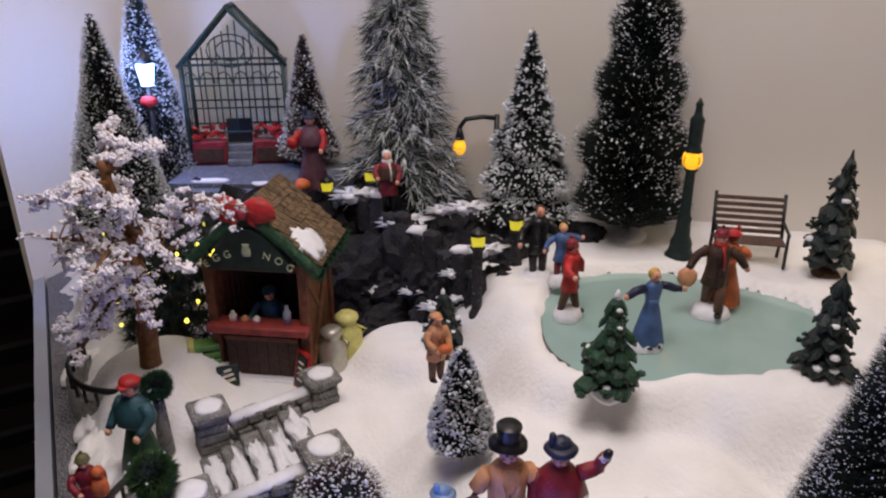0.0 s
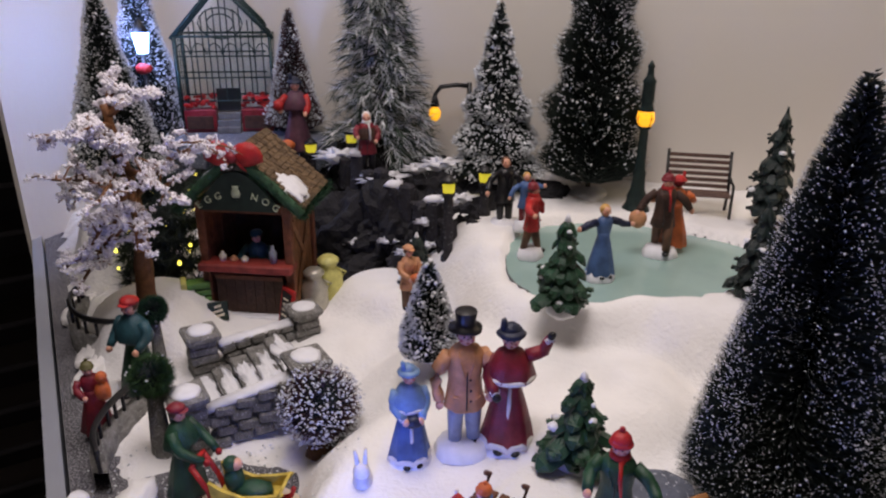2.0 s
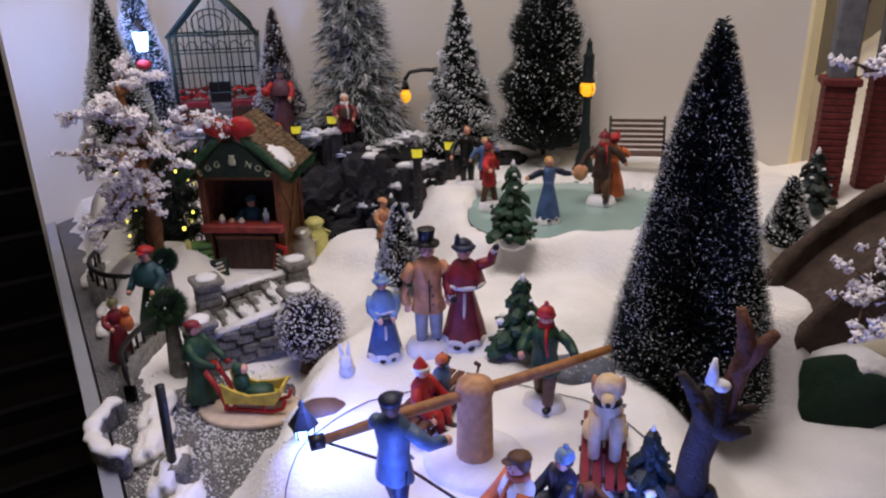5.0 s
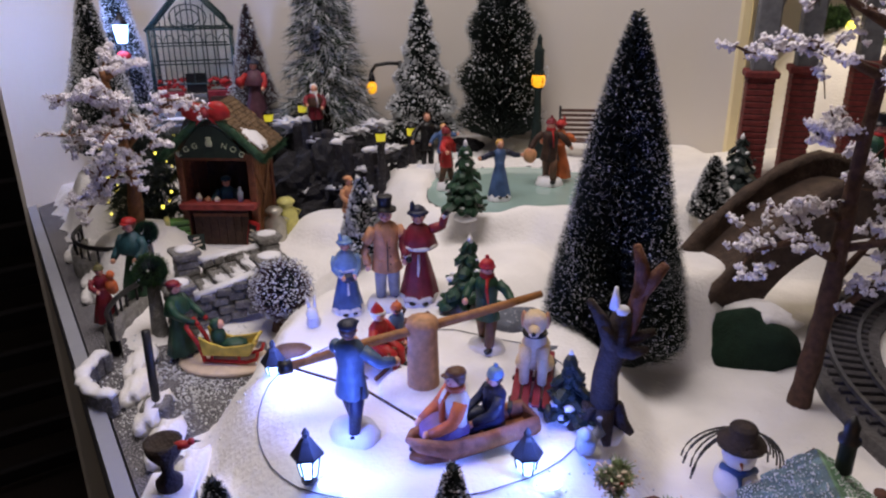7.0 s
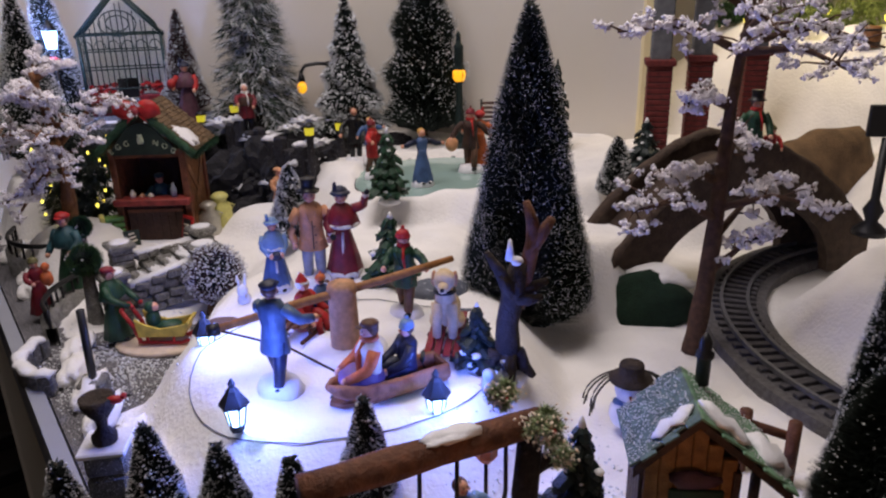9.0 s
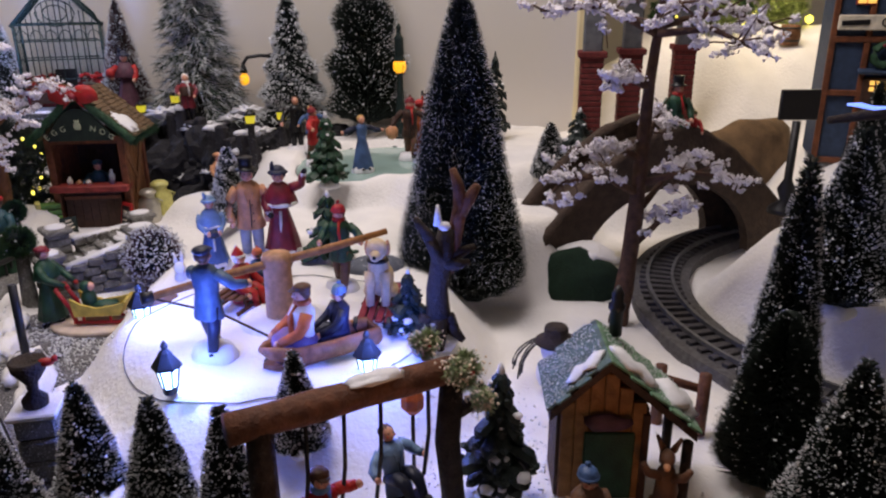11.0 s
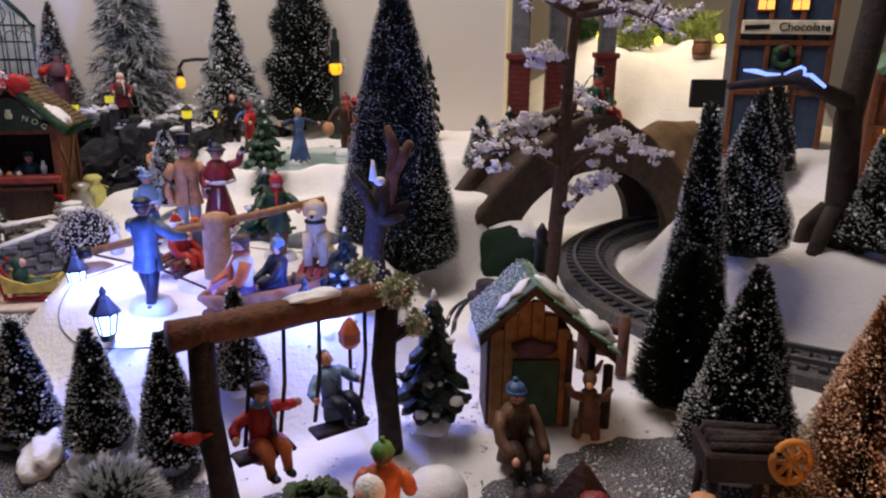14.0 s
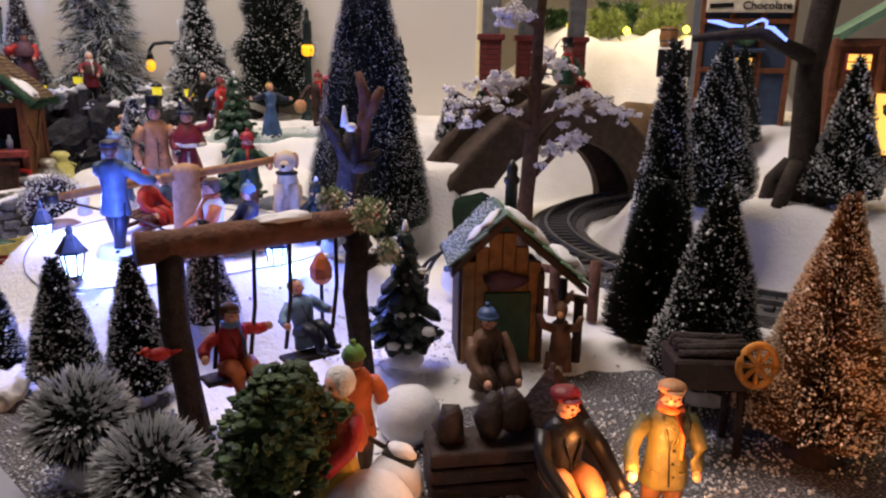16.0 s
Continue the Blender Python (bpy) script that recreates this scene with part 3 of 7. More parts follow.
blossom_tree(50, "leafless tree by the booth under heavy white snow", -0.186, 0.400, 0.030, 0.145, [(0.55, 170, 0.058, 0.012), (0.58, 350, 0.058, 0.040), (0.60, 255, 0.045, -0.020), (0.70, 120, 0.040, 0.02), (0.80, 300, 0.035, 0.01), (0.85, 200, 0.040, 0.0), (0.95, 30, 0.030, 0.012), (0.50, 215, 0.045, -0.045), (0.66, 270, 0.050, 0.0), (0.90, 265, 0.035, 0.004), (0.70, 325, 0.048, -0.010), (0.50, 200, 0.050, -0.034), (0.92, 100, 0.022, 0.026), (0.62, 290, 0.040, -0.030)], "wood")
blossom_tree(51, "tall brown tree with snowy blossom-like boughs", 0.268, 0.150, 0.004, 0.228, [(0.34, 15, 0.045, 0.040), (0.40, 200, 0.070, 0.012), (0.43, 330, 0.060, 0.010), (0.52, 50, 0.050, 0.024), (0.50, 180, 0.045, 0.006), (0.70, 190, 0.030, 0.002), (0.24, 340, 0.034, 0.034), (0.84, 188, 0.080, 0.008), (0.86, 0, 0.090, 0.002), (0.84, 300, 0.070, -0.006), (0.88, 250, 0.075, 0.006), (0.92, 40, 0.080, 0.016), (0.94, 150, 0.060, 0.016), (0.97, 330, 0.080, 0.010)], "bark", 0.0056, lean=4.5)


# ---- buildings and fixed pieces ----
def rot(z=0, x=0, y=0):
    return pose(0, 0, 0, x, y, z)


def writing(body, size, m, mt, parent, label, depth=0.0004):
    cu = bpy.data.curves.new("lettering", "FONT")
    cu.body, cu.size, cu.extrude, cu.align_x, cu.align_y = body, size, depth, "CENTER", "CENTER"
    ob = bpy.data.objects.new("lettering", cu)
    scene.collection.objects.link(ob)
    bpy.context.view_layer.update()
    me = bpy.data.meshes.new_from_object(ob.evaluated_get(bpy.context.evaluated_depsgraph_get()))
    bpy.data.objects.remove(ob)
    me.materials.clear()
    me.materials.append(MATS[mt])
    out = new("lettering", me)
    out.parent, out.matrix_basis = parent, m
    return tagged(out, label)


def tufts(name, pts, length, mt, parent, seed, per=10, width=0.0011, label=""):
    rng = np.random.default_rng(seed)
    P = np.repeat(np.array([tuple(p) for p in pts]), per, axis=0)
    d = rng.normal(size=P.shape)
    d /= np.linalg.norm(d, axis=1)[:, None]
    V, F = blades(rng, P, P + d * length * rng.uniform(0.6, 1.2, (len(P), 1)), width)
    return cloud(name, V, F, mt, parent, label)


def eggnog_booth():
    th = thing("market_booth", "brown wooden drinks booth with garlanded shingle roof", "booth", pose(-0.117, 0.452, 0.013, 0, 0, -7))
    w, d, hw = 0.062, 0.054, 0.086
    MB().box((w + 0.012, d + 0.014, 0.004), (0, 0, 0.002), "snow_paint", bevel=0.001).obj("plinth", th, "snow-covered plinth")
    for sx in (-1, 1):
        for sy in (-1, 1):
            MB().box((0.006, 0.006, hw), (sx * w / 2, sy * d / 2, hw / 2 + 0.003), "booth_wood", bevel=0.0006).obj("post", th)
    for sx in (-1, 1):
        for k in range(6):
            y = -d / 2 + 0.0065 + k * 0.0084
            MB().box((0.003, 0.0079, hw - 0.004), (sx * (w / 2 - 0.001), y, hw / 2 + 0.003), "wood" if sx > 0 else "booth_wood", bevel=0.0004).obj("plank", th)
    MB().tube([(w / 2 + 0.001, -d / 2 + 0.004, 0.01), (w / 2 + 0.001, d / 2 - 0.004, 0.075)], 0.0022, "wood", 5, False).obj("brace", th)
    MB().tube([(w / 2 + 0.001, -d / 2 + 0.004, 0.075), (w / 2 + 0.001, 0.0, 0.045)], 0.0022, "wood", 5, False).obj("brace", th)
    MB().box((w - 0.006, 0.003, hw), (0, d / 2, hw / 2 + 0.003), "wood_dark").obj("back_wall", th)
    for k in range(7):
        MB().box((0.0072, 0.003, 0.034), (-w / 2 + 0.0095 + k * 0.0072, -d / 2, 0.021), "wood_dark", bevel=0.0004).obj("plank", th)
    MB().box((w - 0.012, 0.003, 0.003), (0, -d / 2 - 0.002, 0.033), "booth_wood").obj("rail", th)
    MB().box((w + 0.006, 0.016, 0.006), (0, -d / 2 - 0.002, 0.042), "booth_trim", bevel=0.001).obj("counter", th, "red painted counter")
    MB().box((w, 0.004, 0.007), (0, -d / 2, hw - 0.001), "booth_wood", bevel=0.0006).obj("lintel", th)
    # arched sign board above the opening
    arch = [(-0.027, hw)] + [(-0.027 + 0.054 * i / 14, hw + 0.004 + 0.024 * math.sin(math.pi * i / 14)) for i in range(15)] + [(0.027, hw)]
    mb = MB().slab(arch, 0, 0.004, "sign_dark")
    sign = mb.obj("sign_board", th, "dark green arched sign board", pose(0, -d / 2 - 0.006, 0, 90))
    for i, ch in enumerate("EGG NOG"):
        a = radians((36, 26, 16, 0, -16, -26, -36)[i])
        if ch != " ":
            writing(ch, 0.0068, pose(-0.046 * math.sin(a), hw - 0.034 + 0.046 * math.cos(a), 0.0042, 0, 0, math.degrees(a)), "sign_letter", sign, "pale green letter")
    MB().lathe([(0.0024, 0), (0.0032, 0.0022), (0.0028, 0.0048), (0.0018, 0.0064), (0.0026, 0.0080)], "sign_letter", (0, -d / 2 - 0.0105, hw + 0.010), 12, sy=0.4).obj("jug_emblem", th, "pale painted jug emblem")
    rz, ez, ex = 0.126, 0.086, w / 2 + 0.013
    edge = [Vector((ex * q, -d / 2 - 0.007, rz + (ez - rz) * abs(q) - 0.002 + 0.006 * (1 - abs(q)) * abs(q))) for q in [-1 + k / 7 for k in range(15)]]
    MB().tube(edge, 0.0036, "garland", 7).obj("garland", th)
    tufts("garland_needles", edge + [a.lerp(b, 0.5) for a, b in zip(edge, edge[1:])], 0.0062, "garland", th, 3, 60, label="bushy green garland")
    # roof: two slopes of shingle courses
    for s in (-1, 1):
        MB().add([(0, -d / 2 - 0.004, rz - 0.004), (0, d / 2 + 0.008, rz - 0.004), (s * ex, d / 2 + 0.008, ez - 0.004), (s * ex, -d / 2 - 0.004, ez - 0.004),
                  (0, -d / 2 - 0.004, rz), (0, d / 2 + 0.008, rz), (s * ex, d / 2 + 0.008, ez), (s * ex, -d / 2 - 0.004, ez)],
                 [[0, 1, 2, 3], [4, 5, 6, 7], [0, 4, 7, 3], [1, 2, 6, 5], [3, 7, 6, 2], [0, 1, 5, 4]], "wood_dark", False).obj("roof_board", th)
        sh = MB()
        ang = math.degrees(math.atan2(rz - ez, ex))
        rr = random.Random(s)
        for r in range(13):
            for c in range(17):
                q = (r + 0.5) / 13
                y = -d / 2 - 0.002 + (c + 0.5 * (r % 2)) * 0.0038 + rr.uniform(-0.0005, 0.0005)
                sh.box((0.0058, 0.0034, 0.0013), (s * ex * q, y, rz + (ez - rz) * q + 0.0016), "shingle", rot(rr.uniform(-9, 9), rr.uniform(-6, 6), s * (ang - rr.uniform(4, 16))))
        tagged(sh.obj("shingles", th, "weathered brown shingles"), kind="stuff")
        side = [Vector((s * (ex + 0.001), -d / 2 - 0.004 + k * 0.009, ez - 0.001)) for k in range(8)]
        tufts("garland_needles", side, 0.0062, "garland", th, 9 + s, 60)
    MB().ball(0.022, (ex * 0.74, -d / 2 + 0.012, ez + 0.0115), "snow_paint", (0.62, 0.66, 0.15), 3, 0.5, rot(0, 0, ang)).obj("roof_snow", th, "patch of white roof snow")
    MB().ball(0.014, (-ex * 0.6, -d / 2 + 0.015, ez + 0.019), "snow_paint", (0.7, 0.8, 0.17), 3, 0.5, rot(0, 0, -ang)).obj("roof_snow", th)
    bow = MB()
    for s in (-1, 1):
        bow.ball(0.0108, (s * 0.010, 0, 0.002), "red", (1.0, 0.45, 0.78), 2, 0.3)
        bow.tube([(0, 0, 0), (s * 0.006, -0.001, -0.006), (s * 0.009, 0, -0.010)], [0.002, 0.003, 0.001], "red", 6, flat=0.4)
    bow.ball(0.0042, (0, -0.002, 0), "red_dark", (1, 1, 1), 2)
    bow.obj("bow", th, "large red ribbon bow", (0, -d / 2 - 0.009, 0.124))
    for k, (bx, mt, hh) in enumerate([(-0.018, "cream", 0.007), (-0.010, "tan", 0.004), (-0.002, "cream", 0.004), (0.019, "grey_paint", 0.013)]):
        jar = thing("bottle" if hh > 0.01 else "mug", "small pale drinks vessel on the counter", "vessel", th.matrix_basis @ pose(bx, -d / 2 - 0.001, 0.045))
        MB().lathe([(0.0024, 0), (0.0028, hh * 0.6), (0.0014, hh * 0.75), (0.0013, hh)], mt, seg=10).obj("body", jar)


eggnog_booth()


def milk_can(x, y, z, h, mt, label):
    th = thing("milk_can", label, "can", pose(x, y, z), "cans beside the booth")
    r = h * 0.31
    MB().lathe([(r * 0.95, 0), (r, h * 0.05), (r, h * 0.58), (r * 0.6, h * 0.74), (r * 0.6, h * 0.84), (r * 0.75, h * 0.86)], mt, seg=16).obj("body", th)
    MB().lathe([(r * 0.78, h * 0.86), (r * 0.8, h * 0.92), (r * 0.5, h), (0.001, h)], mt, seg=16).obj("lid", th)
    for s in (-1, 1):
        MB().tube([(s * r * 0.95, 0, h * 0.5), (s * r * 1.25, 0, h * 0.62), (s * r * 0.62, 0, h * 0.72)], 0.0008, mt, 5).obj("handle", th)


milk_can(*on(-0.076, 0.436), 0.032, "tin", "silver-grey metal milk can beside the booth")
milk_can(*on(-0.067, 0.449), 0.034, "can_yellow", "pale yellow milk can beside the booth")

th = thing("sandwich_board", "red framed menu board leaning on the booth", "sign", pose(-0.0945, 0.410, 0.014, -12, 0, -48))
MB().box((0.016, 0.002, 0.028), (0, 0, 0.014), "red", bevel=0.0005).obj("frame", th)
MB().box((0.011, 0.001, 0.022), (0, -0.0012, 0.014), "black_paint").obj("panel", th)
for k in range(4):
    MB().box((0.006, 0.0006, 0.0012), (0, -0.0018, 0.008 + k * 0.004), "cream").obj("text_bar", th)
th = thing("crate", "green crate of bottles beside the booth", "crate", pose(-0.158, 0.425, 0.026, 0, 0, 20))
for k in range(3):
    MB().box((0.016, 0.012, 0.004), (0, 0, 0.003 + k * 0.0055), "green_bright", bevel=0.0005).obj("slat", th)
MB().box((0.004, 0.014, 0.018), (-0.01, 0, 0.009), "can_yellow", bevel=0.0006).obj("panel", th)
th = thing("chalk_sign", "dark green sign with white lines", "sign", pose(-0.141, 0.409, 0.018, -18, 0, 15))
MB().box((0.014, 0.002, 0.014), (0, 0, 0.007), "sign_dark", bevel=0.0004).obj("board", th)
for k in range(3):
    MB().box((0.009 - 0.002 * k, 0.0006, 0.0016), (0, -0.0013, 0.004 + k * 0.0034), "cream", rot(0, 0, -12)).obj("text_bar", th)


ICO[4] = ico(4)


def rock_pile(name, label, spots, mt="rock", seed=0):
    """Craggy boulders with three scales of relief."""
    for i, (x, y, z, r, sx, sy, sz) in enumerate(spots):
        o = Vector((i * 7.1, seed, 3.0))
        out = []
        for p in ICO[4][0]:
            k = 1 + 0.45 * noise.noise(p * 1.4 + o) + 0.35 * abs(noise.noise(p * 3.6 + o)) - 0.28 * abs(noise.noise(p * 8 + o))
            out.append((p.x * r * k * sx, p.y * r * k * sy, p.z * r * k * sz))
        ob = MB().add(out, ICO[4][1], mt, False).obj(name, None, label, pose(x, y, z, 0, 0, i * 47))
        tagged(ob, category="rock", group="dark crags below the greenhouse")


rock_pile("boulder", "dark craggy boulder with pale frost flecks",
          [(-0.215, 0.600, 0.045, 0.045, 1, 0.8, 1.0), (-0.165, 0.605, 0.045, 0.045, 1.1, 0.8, 1.0), (-0.115, 0.590, 0.045, 0.040, 1.1, 0.8, 1.0),
           (-0.075, 0.640, 0.045, 0.040, 1, 0.8, 1.0), (-0.040, 0.600, 0.050, 0.036, 1.1, 0.8, 1.0), (0.010, 0.585, 0.055, 0.034, 1.2, 0.8, 0.9),
           (0.055, 0.565, 0.066, 0.026, 1.3, 0.8, 0.8), (0.105, 0.545, 0.068, 0.018, 1.5, 0.9, 0.7), (-0.060, 0.530, 0.030, 0.036, 1.3, 0.8, 1.1),
           (-0.020, 0.525, 0.045, 0.034, 1.2, 0.9, 1.1), (0.015, 0.505, 0.050, 0.030, 1.2, 0.9, 1.1), (0.040, 0.500, 0.060, 0.024, 1.1, 0.8, 1.1), (-0.040, 0.500, 0.014, 0.020, 1.5, 0.8, 0.9), (-0.004, 0.484, 0.034, 0.020, 1.1, 0.8, 1.2), (0.022, 0.470, 0.045, 0.017, 0.9, 0.8, 1.3), (0.040, 0.472, 0.055, 0.016, 1.2, 0.8, 1.2), (-0.070, 0.510, 0.010, 0.020, 1.2, 0.8, 0.9)])
for i, (x, y, z, r) in enumerate([(-0.030, 0.530, 0.088, 0.010), (0.018, 0.513, 0.106, 0.008), (-0.005, 0.462, 0.050, 0.006), (-0.070, 0.560, 0.100, 0.010), (-0.022, 0.486, 0.050, 0.005), (0.000, 0.540, 0.094, 0.007), (0.030, 0.466, 0.092, 0.007), (-0.050, 0.508, 0.040, 0.006), (0.008, 0.470, 0.072, 0.005), (0.010, 0.462, 0.056, 0.004)]):
    ob = MB().ball(r, (0, 0, 0), "snow_paint", (1.3, 0.7, 0.42), 3, 1.8, freq=2.2).obj("snow_mound", None, "small cap of white snow on the rocks", (x, y, z))
    tagged(ob, category="snow", group="snow caps on the rocks")

# terrace under the greenhouse
slabs = thing("stone_terrace", "grey flat stone terrace dusted with snow", "terrace", pose(-0.17, 0.625, 0.088))
MB().slab([(-0.065, -0.030), (0.070, -0.034), (0.092, -0.010), (0.086, 0.030), (-0.06, 0.045)], 0, 0.010, "slate").obj("slab", slabs)
MB().slab([(-0.055, -0.040), (0.075, -0.045), (0.098, -0.018), (0.075, -0.030), (-0.06, -0.028)], -0.008, 0.006, "slate").obj("slab", slabs)
for sx, sy, r in ((-0.03, -0.022, 0.012), (0.02, -0.03, 0.010), (0.06, -0.02, 0.009)):
    MB().ball(r, (sx, sy, 0.010), "snow_paint", (1.4, 0.5, 0.16), 2, 0.4).obj("snow_patch", slabs)


def greenhouse():
    th = thing("greenhouse", "green iron glasshouse with red flowers on shelves", "greenhouse", pose(-0.186, 0.655, 0.098, 0, 0, 6))
    w, d, he, ha = 0.044, 0.036, 0.090, 0.138
    bar = lambda a, b, r=0.0012, name="frame_bar": MB().tube([a, b], r, "iron_green", 6).obj(name, th)
    for y in (0, d):
        for s in (-1, 1):
            bar((s * w, y, 0), (s * w, y, he), 0.0019)
            bar((s * (w + 0.003), y, he - 0.002), (0, y, ha), 0.0019)
        bar((-w, y, he), (w, y, he))
        for z in (0.030, 0.052, 0.072):
            bar((-w, y, z), (w, y, z), 0.0008)
        for k in range(-3, 4):
            x = k * w / 3.6
            bar((x, y, 0.030), (x, y, he + (ha - he) * (1 - abs(x) / w) * 0.7), 0.0007)
    for k in range(8):
        a, b = 2 * math.pi * k / 16, 2 * math.pi * (k + 1) / 16
        for r in (0.012, 0.020):
            ring_pts = [(r * math.cos(q), -0.001, he + 0.012 + r * 0.7 * math.sin(q)) for q in (2 * a, a + b, 2 * b)]
            MB().tube(ring_pts, 0.0007, "iron_green", 5).obj("tracery", th)
    for k in range(6):
        x = -w + (k + 0.5) * w / 3
        pts = [(x + 0.0065 * math.cos(q), -0.001, 0.074 + 0.010 * math.sin(q)) for q in [math.pi * i / 6 for i in range(7)]]
        MB().tube(pts, 0.0006, "iron_green", 5).obj("tracery", th)
    bar((0, 0, ha), (0, d, ha), 0.0022, "ridge")
    for s in (-1, 1):
        bar((s * w, 0, he), (s * w, d, he), 0.0016)
        for k in range(1, 4):
            y = d * k / 4
            bar((s * w, y, 0), (s * w, y, he), 0.0007)
            bar((s * w, y, he), (0, y, ha), 0.0007)
        MB().slab([(0, 0), (d, 0), (d, he - 0.03), (0, he - 0.03)], 0, 0.0006, "glass").obj("pane", th, "clear glass pane", pose(s * w, 0, 0.03, 90, 0, 90))
    MB().slab([(-w, 0.03), (w, 0.03), (w, he), (0, ha), (-w, he)], 0, 0.0006, "glass").obj("pane", th, "clear glass pane", pose(0, 0.0012, 0, 90))
    for s in (-1, 1):
        MB().box((0.030, 0.014, 0.022), (s * 0.027, 0.004, 0.011), "red_dark", bevel=0.0008).obj("shelf", th, "red-brown wooden plant shelf")
        # Dark block on the shelf face paints the shade of an opening.
        MB().box((0.024, 0.004, 0.012), (s * 0.027, -0.004, 0.010), "wood_dark").obj("recess_shade", th)
        rr = random.Random(s + 5)
        mb = MB()
        for k in range(26):
            mb.ball(rr.uniform(0.002, 0.0042), (s * 0.027 + rr.uniform(-0.014, 0.014), rr.uniform(-0.004, 0.010), 0.024 + rr.uniform(0, 0.011)), "red", (1, 1, 0.7), 1, 0.5, smooth=False)
        tagged(mb.obj("flowers", th, "bright red potted flowers"), kind="stuff")
    for k in range(3):
        MB().box((0.022, 0.012 - 0.002 * k, 0.006), (0, -0.004 + 0.004 * k, 0.003 + 0.006 * k), "column_stone", bevel=0.0006).obj("step", th)
    MB().box((0.022, 0.002, 0.022), (0, 0.006, 0.03), "iron", bevel=0.0005).obj("door_panel", th)


m = bpy.data.materials.new("glass")
m.use_nodes = True
b = m.node_tree.nodes["Principled BSDF"]
b.inputs["Transmission Weight"].default_value, b.inputs["Roughness"].default_value, b.inputs["IOR"].default_value = 1.0, 0.03, 1.1
b.inputs["Base Color"].default_value = (0.93, 0.97, 0.96, 1)
MATS["glass"] = m
greenhouse()


def arch_bridge(name, label, m, L, W, rise, opening, mt, rail_h=0.010, thick=0.007, snow=True, spring=0.0):
    """A humped bridge: two pierced side walls, a deck, parapet coping, snow on top. Local x runs along it."""
    th = thing(name, label, "bridge", m)
    top = lambda u: rise * (1 - (abs(u) / (L / 2)) ** 1.7) + 0.012
    n = 26
    for s in (-1, 1):
        outer = [(-L / 2 + L * i / n, top(-L / 2 + L * i / n) + rail_h) for i in range(n + 1)]
        inner = [(opening[0] * math.cos(math.pi * i / 18), spring + opening[1] * math.sin(math.pi * i / 18)) for i in range(19)]
        pts = [(-L / 2, 0)] + outer + [(L / 2, 0)] + inner
        MB().slab(pts, -thick / 2, thick / 2, mt).obj("side_wall", th, "", pose(0, s * W / 2, 0, 90))
        MB().tube([(u, s * W / 2, z) for u, z in outer], [0.0052 + 0.0009 * math.sin(i * 2.1) for i in range(n + 1)], mt, 7).obj("coping", th)
        if snow:
            rr = random.Random(s)
            for k in range(5):
                i = rr.randint(3, n - 3)
                MB().ball(0.007, (outer[i][0], s * W / 2, outer[i][1] + 0.003), "snow_paint", (1.5, 0.6, 0.4), 2, 0.4).obj("snow_patch", th)
    us = [-L / 2 + L * i / n for i in range(n + 1)]
    vs = [(u, y, top(u) - dz) for dz in (0, 0.005) for y in (-W / 2, W / 2) for u in us]
    k = n + 1
    fs = []
    for i in range(n):
        fs += [[i, i + 1, k + i + 1, k + i], [2 * k + i, 3 * k + i, 3 * k + i + 1, 2 * k + i + 1], [i, 2 * k + i, 2 * k + i + 1, i + 1], [k + i, k + i + 1, 3 * k + i + 1, 3 * k + i]]
    MB().add(vs, fs, "slate" if snow else mt).obj("deck", th)
    return th


# dark stone stairway parapet with snow-capped posts
th = thing("stone_parapet", "dark rough stone parapet stepping down to the pond", "parapet", pose(0, 0, 0))
rr = random.Random(12)
for k in range(9):
    q = k / 8
    x, y, z = -0.062 + 0.086 * q, 0.556 - 0.098 * q, 0.070 - 0.022 * q
    hh = 0.030 + 0.008 * (k % 2)
    MB().box((0.013, 0.011, hh), (x, y, z + hh / 2), "stone_dark", rot(-40 + rr.uniform(-12, 12), rr.uniform(-4, 4)), 0.002, 0.9).obj("stone", th)
    if k % 3 == 1:
        MB().ball(0.0065, (x, y, z + hh + 0.001), "snow_paint", (1.2, 0.8, 0.6), 2, 0.4).obj("snow_patch", th)
for k in range(8):
    q = (k + 0.5) / 8
    MB().box((0.016, 0.005, 0.005), (-0.062 + 0.086 * q, 0.556 - 0.098 * q, 0.094 - 0.022 * q), "stone_dark", rot(-48, 0, 9), 0.001).obj("rail_stone", th)
MB().box((0.075, 0.05, 0.004), (0, 0, 0), "rock").obj("dark_pool", None, "black glossy pool below the crags", pose(-0.045, 0.480, 0.016, 0, 0, -20))
tagged(bpy.data.objects["dark_pool"], category="pool")


def lantern_post(x, y, z0, z1, label="short black post with a glowing yellow lantern"):
    th = thing("lantern_post", label, "lantern", pose(x, y, z0), "yellow bridge lanterns")
    h = z1 - z0
    MB().lathe([(0.0055, 0), (0.005, 0.004), (0.0036, 0.006), (0.0034, h - 0.008), (0.005, h - 0.006), (0.005, h - 0.0045)], "stone_dark", seg=10).obj("post", th)
    MB().box((0.008, 0.008, 0.0075), (0, 0, h), "lantern_yellow", bevel=0.0008, taper=1.15).obj("lamp", th, "glowing yellow lantern")
    MB().lathe([(0.0062, h + 0.004), (0.0045, h + 0.0062), (0.001, h + 0.009)], "iron", seg=8).obj("cap", th)


for p in [(0.052, 0.486, 0.072, 0.103), (0.023, 0.446, 0.050, 0.107), (-0.059, 0.572, 0.078, 0.112), (-0.095, 0.573, 0.075, 0.103)]:
    lantern_post(*p)


